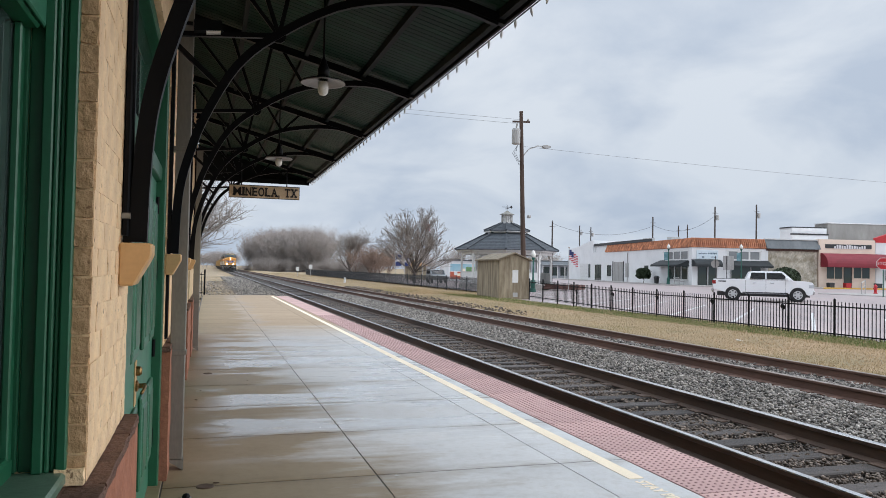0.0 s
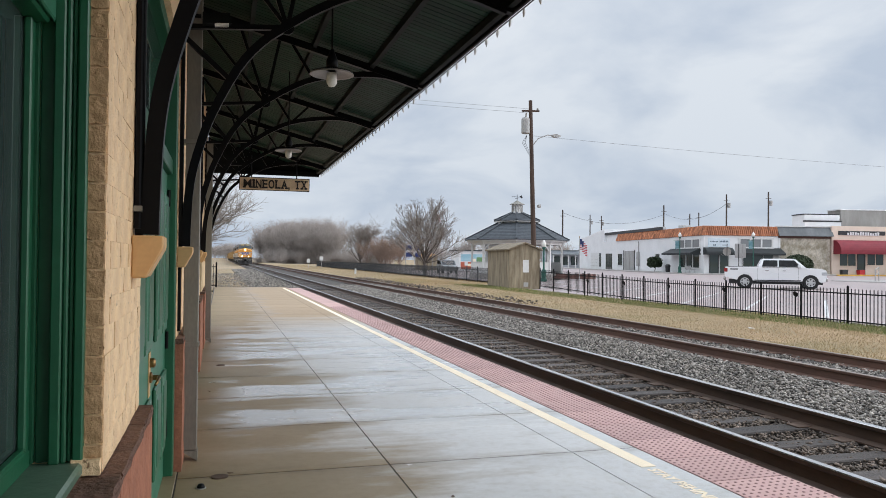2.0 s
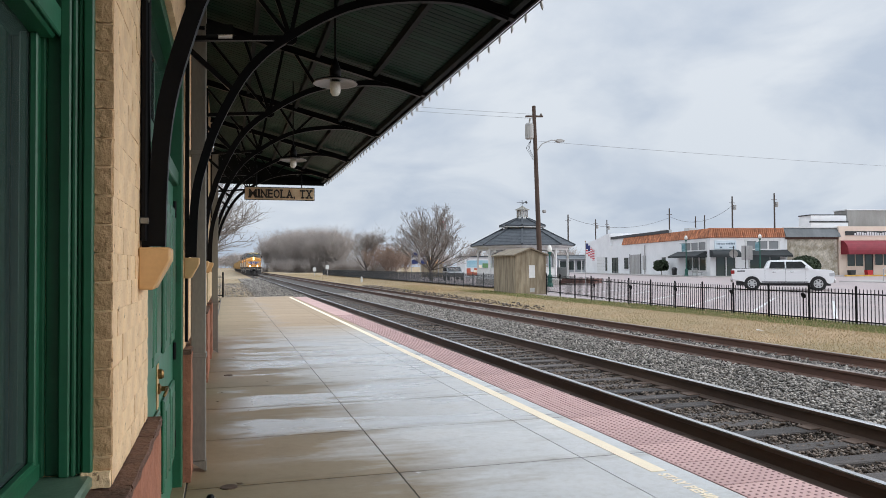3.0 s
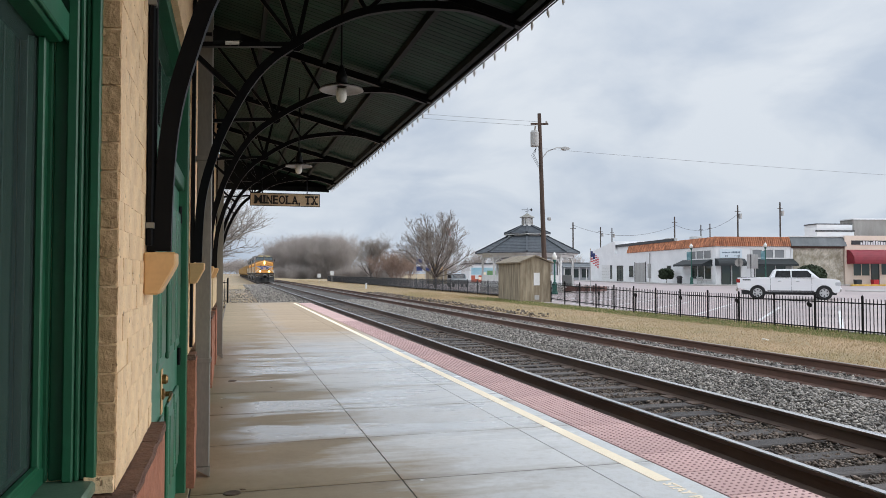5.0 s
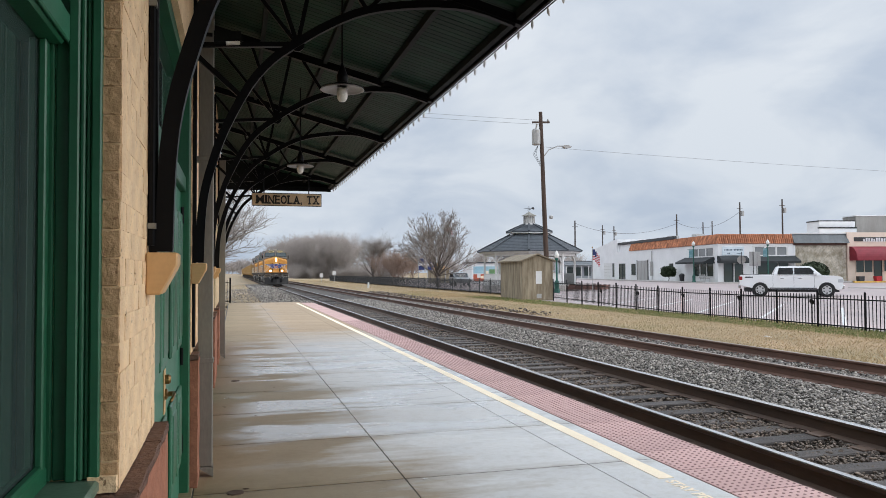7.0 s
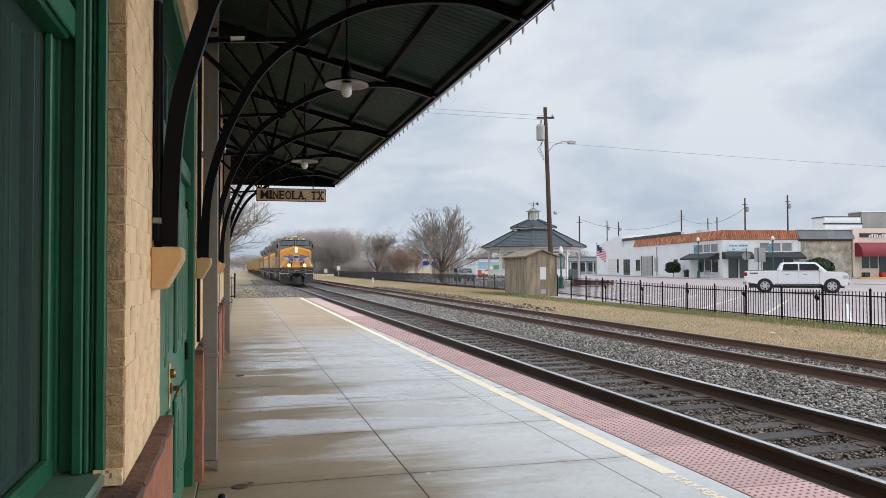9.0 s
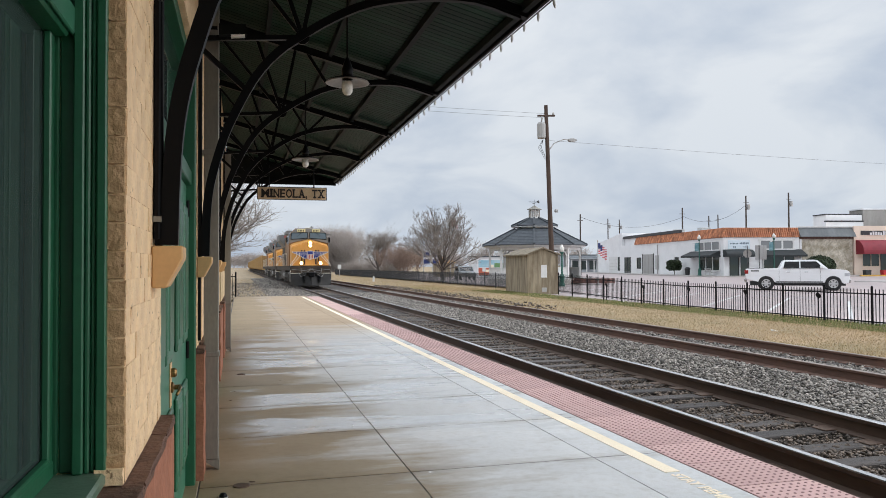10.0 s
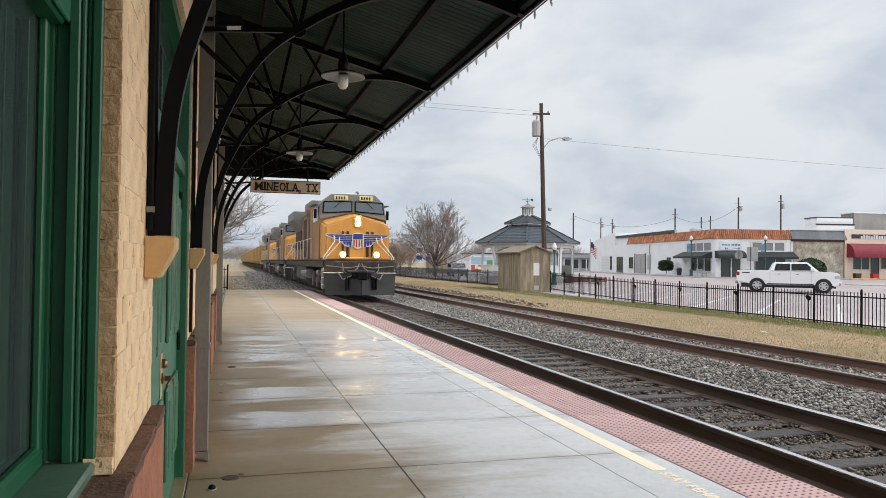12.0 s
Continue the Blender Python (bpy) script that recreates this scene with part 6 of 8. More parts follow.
def build_truck():
    t = thing("pickup_truck", TRUCK, "white crew-cab pickup truck parked in the street", "pickup truck")
    W = M["truck_white"]
    y0, y1 = -0.98, 0.98
    # side outline, rear wheel at x=0, front wheel at x=3.7; lower body then bed, cab and bonnet
    def arc(cx, r, z, a0, a1, n=9):
        return [(cx + r * math.cos(radians(a0 + (a1 - a0) * k / n)), z + r * math.sin(radians(a0 + (a1 - a0) * k / n))) for k in range(n + 1)]
    side = [(-1.14, 0.72), (-0.52, 0.55)] + arc(0.0, 0.46, 0.43, 168, 12) + [(0.55, 0.48), (3.15, 0.48)] + arc(3.7, 0.46, 0.43, 172, 8) + \
           [(4.3, 0.42), (4.52, 0.5), (4.57, 0.75), (4.58, 1.08), (4.54, 1.18), (4.42, 1.235), (4.1, 1.28), (3.35, 1.315), (3.05, 1.315), (0.72, 1.34), (0.7, 1.36), (-1.12, 1.34), (-1.17, 1.0)]
    bm = extrude(side, 1, y0, y1)
    b = part("body", bm, W, t, "white painted lower body")
    mod = b.modifiers.new("edge", "BEVEL")
    mod.width, mod.segments, mod.limit_method = 0.035, 2, "ANGLE"
    part("bed_floor", box(-1.02, 0.6, -0.82, 0.82, 1.345, 1.372), M["dark_frame"], t, "black bed liner")
    cab = bmesh.new()
    vs = []
    for x, z, y in ((0.74, 1.33, 0.97), (3.48, 1.29, 0.95), (2.86, 1.87, 0.76), (1.0, 1.86, 0.76)):
        vs.append((x, -y, z))
        vs.append((x, y, z))
    V = [cab.verts.new(p) for p in vs]
    for f in ((0, 2, 4, 6), (1, 7, 5, 3), (0, 1, 3, 2), (2, 3, 5, 4), (4, 5, 7, 6), (6, 7, 1, 0)):
        cab.faces.new([V[i] for i in f])
    bmesh.ops.recalc_face_normals(cab, faces=cab.faces)
    bmesh.ops.bevel(cab, geom=cab.edges[:], offset=0.05, segments=2, affect="EDGES")
    part("cab", cab, W, t, "white crew cab")
    for s in (-1, 1):
        def side_glass(pts):
            bm = bmesh.new()
            f = bm.faces.new([bm.verts.new((x, s * (0.975 - (z - 1.33) * 0.345 + 0.012), z)) for x, z in (pts if s < 0 else pts[::-1])])
            bmesh.ops.solidify(bm, geom=[f], thickness=0.02)
            return bm
        part("side_window", side_glass([(0.98, 1.38), (1.86, 1.38), (1.86, 1.77), (1.08, 1.77)]), M["car_glass"], t, "tinted side window")
        part("side_window", side_glass([(1.94, 1.38), (3.14, 1.38), (3.08, 1.48), (2.8, 1.77), (1.94, 1.77)]), M["car_glass"], t, "tinted side window")
        part("mirror", box(2.98, 3.18, s * 1.06 - 0.1, s * 1.06 + 0.1, 1.33, 1.52, 0.03), W, t)
        part("tail_light", box(-1.19, -1.0, s * 0.93 - 0.06, s * 0.93 + 0.06, 1.02, 1.26, 0.02), M["tail_red"], t, "red tail light")
        part("headlight", box(4.28, 4.605, s * 0.83 - 0.16, s * 0.83 + 0.16, 0.86, 1.09, 0.03), M["headlamp"], t, "clear headlight")
        part("running_board", box(0.65, 3.05, s * 0.95 - 0.1, s * 0.95 + 0.07, 0.4, 0.47, 0.02), M["dark_frame"], t)
        for x in (1.25, 2.25):
            part("door_handle", box(x - 0.1, x + 0.1, s * 0.99 - 0.02, s * 0.99 + 0.02, 1.12, 1.16, 0.01), M["chrome"], t)
        for x in (0.735, 1.9, 3.02):
            part("door_gap", box(x - 0.006, x + 0.006, s * 0.981 - 0.004, s * 0.981 + 0.004, 0.55, 1.3), M["dark_frame"], t)
        part("sill_trim", box(0.55, 3.15, s * 0.985 - 0.004, s * 0.985 + 0.004, 0.5, 0.56), M["dark_frame"], t, "dark sill trim")
        part("body_crease", box(-1.05, 4.3, s * 0.983 - 0.005, s * 0.983 + 0.005, 0.955, 0.968, 0.003), W, t)
        part("window_trim", box(0.98, 3.1, s * 0.985 - 0.006, s * 0.985 + 0.004, 1.325, 1.345), M["chrome"], t, "thin bright window trim")
        part("badge", box(-0.85, -0.4, s * 0.983 - 0.004, s * 0.983 + 0.004, 1.17, 1.24), M["dark_frame"], t, "dark lettering patch")
        for x in (0.0, 3.7):
            part("wheel_arch", lathe([(0.465, -0.3), (0.465, 0.0), (0.43, 0.0), (0.43, -0.3)], 20, caps=False), M["dark_frame"], t, m=pose(x, s * 0.93, 0.45, -90 * s, 0, 0))
            w = part("wheel", lathe([(0.26, -0.13), (0.4, -0.13), (0.428, -0.09), (0.432, 0.0), (0.428, 0.09), (0.4, 0.13), (0.26, 0.13)], 28, caps=False), M["tyre"], t, "black tyre", m=pose(x, s * 0.87, 0.43, -90 * s, 0, 0))
            part("rim", lathe([(0.26, -0.12), (0.26, 0.1), (0.25, 0.128), (0.225, 0.09), (0.0, 0.06)], 20), M["dark_frame"], w)
            for k in range(6):
                part("spoke", box(0.03, 0.24, -0.055, 0.055, 0.085, 0.124, 0.012), M["rim"], w, m=pose(0, 0, 0, 0, 0, 60 * k))
            part("rim_lip", lathe([(0.265, 0.1), (0.265, 0.134), (0.228, 0.128), (0.228, 0.1)], 24, caps=False), M["rim"], w)
            part("hub_cap", lathe([(0.06, 0.08), (0.05, 0.14), (0, 0.145)], 12), M["rim"], w)
    bm = bmesh.new()
    f = bm.faces.new([bm.verts.new(p) for p in ((3.46, -0.84, 1.33), (3.46, 0.84, 1.33), (2.91, 0.68, 1.84), (2.91, -0.68, 1.84))])
    bmesh.ops.solidify(bm, geom=[f], thickness=-0.03)
    part("windscreen", bm, M["car_glass"], t, "tinted windscreen")
    part("grille", box(4.55, 4.62, -0.62, 0.62, 0.78, 1.1, 0.02), M["dark_frame"], t, "dark grille")
    part("front_bumper", box(4.45, 4.66, -0.9, 0.9, 0.48, 0.72, 0.04), M["chrome"], t, "chrome bumper")
    part("rear_bumper", box(-1.24, -1.1, -0.9, 0.9, 0.5, 0.7, 0.04), M["chrome"], t, "chrome bumper")
    part("underbody", box(-0.9, 4.4, -0.7, 0.7, 0.3, 0.55), M["dark_frame"], t)


build_lot()
corner_shop()
old_shop()
red_awning_shop()
street_things()
near_fence()
far_fence()
build_shed()
build_pole()
far_poles()
build_gazebo()
build_flag()
build_truck()

# ---- trees ----
def grow(seed, height, spread, trunk_r, levels=5, clear=0.18, kids=(7, 4, 4, 4), up=0.55, twig=0.010, wide=1.0):
    """A bare tree as (points, radii) runs: a tapered trunk that forks into limbs, boughs and fine twigs."""
    rng = random.Random(seed)
    runs = []

    def limb(p, d, length, r, lev):
        pts, q, dd = [p.copy()], p.copy(), d.copy()
        n = 4 if lev < 2 else 3
        for i in range(n):
            wob = Vector((rng.gauss(0, 1), rng.gauss(0, 1), rng.gauss(0, 1))) * (0.10 + 0.04 * lev)
            dd = (dd + wob + Vector((0, 0, 0.2 if lev < 3 else 0.1))).normalized()
            q = q + dd * length / n
            pts.append(q.copy())
        runs.append((pts, r, max(twig * 0.6, r * 0.45), lev))
        if lev >= levels - 1:
            return
        k = kids[min(lev, len(kids) - 1)]
        for j in range(k):
            t = rng.uniform(0.3, 1.0) if lev else rng.uniform(clear, 1.0)
            i = min(n - 1, int(t * n))
            base = pts[i].lerp(pts[i + 1], t * n - i)
            axis = Vector((rng.gauss(0, 1), rng.gauss(0, 1), rng.gauss(0, 0.6))).normalized()
            nd = (dd * up + axis * spread).normalized()
            if nd.z < -0.15:
                nd.z = abs(nd.z) * 0.3
            limb(base, nd, length * (rng.uniform(0.8, 1.15) if lev == 0 else rng.uniform(0.5, 0.78)), max(twig, r * rng.uniform(0.4, 0.55)), lev + 1)
    limb(Vector((0, 0, 0)), Vector((0, 0, 1)), height * 0.36, trunk_r, 0)
    top = max(p.z for run in runs for p in run[0])
    k = height / top
    return [([Vector((p.x * k * wide, p.y * k * wide, p.z * k)) for p in pts], a, b, lev) for pts, a, b, lev in runs]


def fan(seed, height, half_width, trunk_r, clear=0.24, limbs=15, twig=0.010):
    """A bare tree with a short trunk and limbs that fan up and out into a rounded crown."""
    rng = random.Random(seed)
    top = Vector((0, 0, height * clear))
    runs = [([Vector((0, 0, 0)), Vector((0.03, 0, top.z * 0.5)), top, top + Vector((0, 0, height * 0.12))], trunk_r, trunk_r * 0.6, 0)]

    def reach(d):
        # length from the fork to the crown's outline in this direction
        c = max(0.0, d.z)
        return (half_width * (1 - c) + height * (1 - clear) * c) * rng.uniform(0.86, 1.03)

    def shoot(p, d, length, r, lev):
        pts, q, dd = [p.copy()], p.copy(), d.copy()
        for i in range(4):
            dd = (dd + Vector((rng.gauss(0, 1), rng.gauss(0, 1), rng.gauss(0, 1))) * 0.09 + Vector((0, 0, 0.05))).normalized()
            q = q + dd * length / 4
            pts.append(q.copy())
        runs.append((pts, r, max(twig * 0.6, r * 0.35), lev))
        if lev == 4:
            return
        for j in range((0, 11, 7, 5)[lev]):
            t = rng.uniform(0.25, 0.97)
            i = min(3, int(t * 4))
            base = pts[i].lerp(pts[i + 1], t * 4 - i)
            nd = (dd + Vector((rng.gauss(0, 1), rng.gauss(0, 1), rng.gauss(0, 0.8))) * 0.42).normalized()
            shoot(base, nd, length * (1.05 - t * 0.72) * rng.uniform(0.5, 0.8), max(twig, r * rng.uniform(0.4, 0.55)), lev + 1)
    for k in range(limbs):
        a = k * 2.4 + rng.uniform(-0.3, 0.3)
        tilt = radians(8 + 66 * ((k + 0.5) / limbs) ** 0.8)
        d = Vector((math.sin(tilt) * math.cos(a), math.sin(tilt) * math.sin(a), math.cos(tilt)))
        shoot(top + Vector((0, 0, height * 0.12 * rng.uniform(-0.6, 0.9))), d, reach(d), trunk_r * rng.uniform(0.22, 0.34), 1)
    return runs


def tree(name, m, label, runs, material, tw, group="bare trees"):
    t = thing(name, m, label, "tree", group)
    a, c = bmesh.new(), bmesh.new()
    for pts, r0, r1, lev in runs:
        if lev == 0:
            tube(pts, r0, 8, a, r_end=r1)
        elif lev == 1:
            tube(pts, r0, 6, a, r_end=r1)
        else:
            tube(pts, r0, 3, c, r_end=r1, caps=False)
    part("trunk", a, material, t, smooth=True)
    part("crown", c, tw, t, "fine bare winter twigs")
    return t


def far_woods():
    """Bare woods far down the line, in one mesh."""
    rng = np.random.default_rng(4)
    base = []
    for s in range(3):
        runs = grow(40 + s, 1.0, 0.6, 0.014, 4, 0.2, (11, 7, 6), 0.85, 0.0028)
        V, F = [], []
        for pts, r0, r1, lev in runs:
            for p, q in zip(pts, pts[1:]):
                d = (q - p)
                side = d.cross(Vector((0.3, 0.2, 1))).normalized() * max(r0, 0.0021)
                s2 = d.cross(side).normalized() * max(r0, 0.0021)
                i = len(V)
                V += [p + side, p - side * 0.5 + s2, p - side * 0.5 - s2, q]
                F += [(i, i + 1, i + 3), (i + 1, i + 2, i + 3), (i + 2, i, i + 3)]
        base.append((np.array([tuple(v) for v in V]), np.array(F)))

    def belt(name, label, spots, material, sink=0.0):
        vs, fs, n = [], [], 0
        for k, (x, y, h, w) in enumerate(spots):
            v, f = base[k % 3]
            a = rng.uniform(0, 6.28)
            u = np.stack([(v[:, 0] * np.cos(a) - v[:, 1] * np.sin(a)) * w + x, (v[:, 0] * np.sin(a) + v[:, 1] * np.cos(a)) * w + y, (v[:, 2] - sink) * h - 0.2], 1)
            vs.append(u)
            fs.append(f + n)
            n += len(v)
        tagged(new(name, raw_mesh(name, np.concatenate(vs), np.concatenate(fs), material)), label, "woods", kind="stuff")
    spots = []
    for k in range(125):
        t = (k + rng.uniform(0, 1)) / 125
        x = 14.6 + 20 * t + rng.normal() * 1.2
        y = 261 - 29 * t + rng.uniform(-10, 22)
        h = (13.6 + 1.4 * np.sin(t * 3.1)) * rng.uniform(0.82, 1.05)
        spots.append((x, y, h, h * 1.0))
    belt("far_woods", "bare grey-brown winter woods along the line", spots, M["twig_hazed"])
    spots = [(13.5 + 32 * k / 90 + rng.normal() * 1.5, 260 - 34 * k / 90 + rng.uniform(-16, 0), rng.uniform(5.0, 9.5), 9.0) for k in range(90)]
    belt("undergrowth", "low tangled winter brush at the foot of the woods", spots, M["twig_hazed"], 0.36)
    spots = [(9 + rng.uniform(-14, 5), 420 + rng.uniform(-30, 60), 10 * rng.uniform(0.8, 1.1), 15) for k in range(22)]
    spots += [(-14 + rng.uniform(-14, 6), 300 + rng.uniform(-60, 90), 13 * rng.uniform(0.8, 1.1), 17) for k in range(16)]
    belt("far_woods", "hazy bare trees where the line vanishes", spots, M["twig_hazed"])
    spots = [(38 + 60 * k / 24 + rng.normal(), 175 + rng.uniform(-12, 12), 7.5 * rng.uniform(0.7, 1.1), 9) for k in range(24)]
    belt("far_woods", "bare trees behind the town", spots, M["twig_hazed"])
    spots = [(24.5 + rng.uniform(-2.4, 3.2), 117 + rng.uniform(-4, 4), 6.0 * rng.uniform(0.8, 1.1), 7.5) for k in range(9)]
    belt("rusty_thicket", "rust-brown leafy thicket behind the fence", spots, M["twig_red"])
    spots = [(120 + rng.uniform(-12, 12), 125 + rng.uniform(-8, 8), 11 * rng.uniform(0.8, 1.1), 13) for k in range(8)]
    belt("far_woods", "bare trees behind the shops", spots, M["twig_hazed"])


def build_trees():
    tree("bare_tree", pose(20.6, 76.3, 0.0), "spreading bare winter tree beside the gazebo", fan(3, 6.9, 4.6, 0.2, 0.2, 27, 0.0066), M["bark"], M["twig"])
    tree("bare_tree", pose(22.6, 124, 0.0, 0, 0, 80), "bare winter tree behind the park fence", grow(8, 9.0, 0.75, 0.2, 5, 0.3, (11, 7, 6, 5), 0.9, 0.013, 1.2), M["bark"], M["twig"])
    tree("bare_tree", pose(24.6, 92, 0.0, 0, 0, 200), "small bare tree in the park", grow(12, 5.5, 0.8, 0.14, 5, 0.16, (6, 5, 4, 4), 0.6, 0.010), M["bark"], M["twig"])
    tree("bare_tree", pose(-3.1, 50.5, -0.1, 0, 0, 75), "bare tree with drooping branches beyond the platform", grow(21, 9.2, 0.85, 0.2, 5, 0.2, (14, 9, 8, 6), 0.75, 0.0085, 1.25), M["bark"], M["twig"])
    tree("bare_tree", pose(-4.2, 78, -0.1, 0, 0, 130), "bare tree beside the line", grow(25, 8.6, 0.9, 0.22, 5, 0.25, (10, 7, 5, 4), 0.5, 0.012), M["bark"], M["twig"])
    far_woods()


def park_things():
    # parked car, mural building, blue banners and low sheds behind the fence
    w = thing("mural_building", pose(31.0, 97, 0.0, 0, 0, -6), "low building with a painted mural wall", "building")
    part("wall", box(0, 6.5, 0, 6, 0, 2.75), M["stucco"], w)
    part("mural_sky", box(0.2, 6.3, -0.03, 0.0, 1.35, 2.3), M["mural_blue"], w, "painted blue sky and hills")
    part("mural_green", box(2.4, 4.4, -0.05, -0.032, 1.3, 1.9), M["mural_green"], w, "painted green trees")
    part("mural_red", box(0.2, 6.3, -0.05, -0.032, 0.3, 1.25), M["mural_red"], w, "painted red brick buildings")
    part("roof", box(-0.2, 6.7, -0.2, 6.2, 2.75, 2.9), M["shingle"], w)
    rng = random.Random(30)
    for k in range(14):
        x, z = rng.uniform(0.3, 5.6), rng.uniform(0.4, 1.9)
        part("mural_patch", box(x, x + rng.uniform(0.3, 0.8), -0.07 - 0.002 * k, -0.052, z, z + rng.uniform(0.25, 0.6)), M[rng.choice(["mural_blue", "mural_green", "mural_red", "white", "flag_blue", "yellow"])], w, "painted patch of the mural")
    st = thing("distant_store", pose(63.5, 138, 0.1, 0, 0, -10), "low distant store across the street", "building")
    part("wall", box(0, 7.5, 0, 8, 0, 3.4), M["store_grey"], st)
    for k in range(6):
        part("porch_post", box(-0.1 + 1.5 * k, 0.05 + 1.5 * k, -1.6, -1.45, 0.0, 2.6), M["white"], st, "white porch post")
    part("porch_roof", extrude([(-1.8, 2.6), (0.0, 2.95), (0.0, 3.05), (-1.8, 2.72)], 0, -0.3, 7.8), M["slate_fascia"], st, "grey sheet porch roof")
    part("roof_edge", box(-0.1, 7.6, -0.1, 8, 3.4, 3.6), M["slate_fascia"], st)
    for k in range(4):
        part("window", box(0.4 + 1.8 * k, 1.7 + 1.8 * k, -0.04, 0.0, 0.6, 2.3), M["glass"], st, "dark shop window")
    part("door", box(6.0, 6.9, -0.06, -0.042, 0.1, 2.3), M["awning_red"], st, "red door")
    fp = thing("flag_pole", pose(25.7, 91.4, 0.0), "tall flag pole with a small flag behind the tree", "flag pole")
    part("pole", tube([(0, 0, 0), (0, 0, 7.6)], 0.04, 8), M["metal_door"], fp)
    for k in range(5):
        part("flag_stripe", extrude([(0.05, 7.4 - 0.15 * k), (0.5, 7.3 - 0.15 * k), (0.95, 7.05 - 0.15 * k), (0.95, 6.9 - 0.15 * k), (0.5, 7.15 - 0.15 * k), (0.05, 7.25 - 0.15 * k)], 1, -0.01, 0.01), M["flag_red"] if k % 2 == 0 else M["flag_white"], fp)
    c = thing("parked_car", pose(24.9, 82.5, -0.04, 0, 0, -95), "grey hatchback parked behind the fence", "car")
    G = mat("grey_car", (0.17, 0.185, 0.19), 0.3, (0.14, 0.155, 0.16), 2, coat=0.5)
    prof = [(-2.0, 0.35), (2.0, 0.35), (2.1, 0.8), (1.0, 1.0), (0.4, 1.5), (-1.6, 1.52), (-2.05, 1.0)]
    bm = extrude(prof, 1, -0.85, 0.85)
    bmesh.ops.bevel(bm, geom=bm.edges[:], offset=0.09, segments=2, affect="EDGES")
    part("body", bm, G, c)
    for s in (-1, 1):
        part("side_window", extrude([(-1.6, 1.03), (0.75, 1.03), (0.33, 1.42), (-1.5, 1.44)], 1, s * 0.86 - 0.005, s * 0.86 + 0.005), M["car_glass"], c)
        for x in (-1.25, 1.3):
            part("wheel", lathe([(0.2, -0.1), (0.32, -0.1), (0.32, 0.1), (0.2, 0.1)], 18), M["tyre"], c, m=pose(x, s * 0.78, 0.32, -90 * s, 0, 0))
    part("windscreen", extrude([(1.02, 1.0), (0.42, 1.47), (0.46, 1.5), (1.08, 1.02)], 1, -0.72, 0.72), M["car_glass"], c)
    for x, y in ((25.0, 103), (25.8, 101)):
        b = thing("park_banner", pose(x, y, 0.0), "blue and white park banner on a pole", "banner", "park banners")
        part("pole", tube([(0, 0, 0), (0, 0, 3.6)], 0.04, 6), M["metal_door"], b)
        part("cloth", box(0.03, 0.9, -0.01, 0.01, 1.9, 3.5), M["flag_blue"], b, "blue cloth with a white band")
        part("band", box(0.03, 0.9, -0.016, -0.011, 2.5, 2.8), M["flag_white"], b)
    r = thing("kiosk", pose(27, 105, 0, 0, 0, -12), "small tan park kiosk", "kiosk")
    part("wall", box(0, 3, 0, 2.5, 0, 2.0), M["shed_wood"], r)
    part("roof", extrude([(-0.3, 2.0), (1.5, 2.9), (3.3, 2.0)], 1, -0.3, 2.8), M["tan_paint"], r)
    # low far things by the line
    for x, y, hh in ((14.2, 128, 1.5), (15.6, 122, 1.9)):
        s = thing("line_marker", pose(x, y, -0.1), "small white railway marker on a post", "marker", "line markers")
        part("post", tube([(0, 0, 0), (0, 0, hh)], 0.05, 6), M["metal_door"], s)
        part("plate", box(-0.28, 0.28, -0.06, -0.03, hh - 0.6, hh + 0.05), M["white"], s)
    s = thing("white_marker", pose(13.2, 76, -0.1), "short white trackside stake", "marker")
    part("stake", lathe([(0.1, 0), (0.1, 0.55), (0.04, 0.66)], 8), M["white"], s)
    # equipment and stacked materials behind the park fence
    for i, x in enumerate((20.8, 21.6, 22.3, 23.2, 24.1)):
        s = thing("park_table", pose(x, 118 - 3 * i, 0, 0, 0, 20 * i), "white picnic table in the park", "table", "picnic tables")
        part("top", box(-0.9, 0.9, -0.4, 0.4, 0.72, 0.77), M["white"], s)
        for y in (-0.65, 0.65):
            part("bench", box(-0.9, 0.9, y - 0.13, y + 0.13, 0.42, 0.46), M["white"], s)
        for xx in (-0.7, 0.7):
            part("leg", tube([(xx, -0.7, 0), (xx, 0.0, 0.72), (xx, 0.7, 0)], 0.04, 4), M["white"], s)
    # gate rails past the platform's end
    f = thing("end_fence", pose(-2.6, 40.4, -0.12), "short black iron fence past the platform's end", "fence")
    for k in range(16):
        part("picket", box(-0.012, 0.012, -0.012, 0.012, 0.05, 1.3), M["black_iron"], f, m=pose(k * 0.15, 0, 0))
    for x in (0, 2.4):
        part("post", box(-0.04, 0.04, -0.04, 0.04, 0, 1.42, 0.008), M["black_iron"], f, m=pose(x, 0, 0))
    for z in (0.2, 1.15):
        part("rail", box(0, 2.4, -0.018, 0.018, z, z + 0.04), M["black_iron"], f)


build_trees()
park_things()

# ---- train ----
M["loco_yellow"] = mat("loco_yellow", srgb(224, 164, 80), 0.4, srgb(196, 136, 64), 0.9, detail_col=0.12, bump=0.03, stretch=(1.6, 1.6, 0.5))
M["loco_grey"] = mat("loco_grey", srgb(128, 128, 128), 0.5, srgb(108, 108, 108), 0.8, detail_col=0.08)
M["loco_dark"] = mat("loco_running_gear", srgb(84, 80, 76), 0.7, srgb(54, 50, 47), 1.2, bump=0.2, detail_col=0.2)
# loco yellow with grime, browned further for the shade on its sides
M["hood"] = mat("shaded_grimy_hood", srgb(164, 122, 78), 0.6, srgb(112, 84, 58), 0.8, detail_col=0.12, stretch=(1, 1, 0.4))
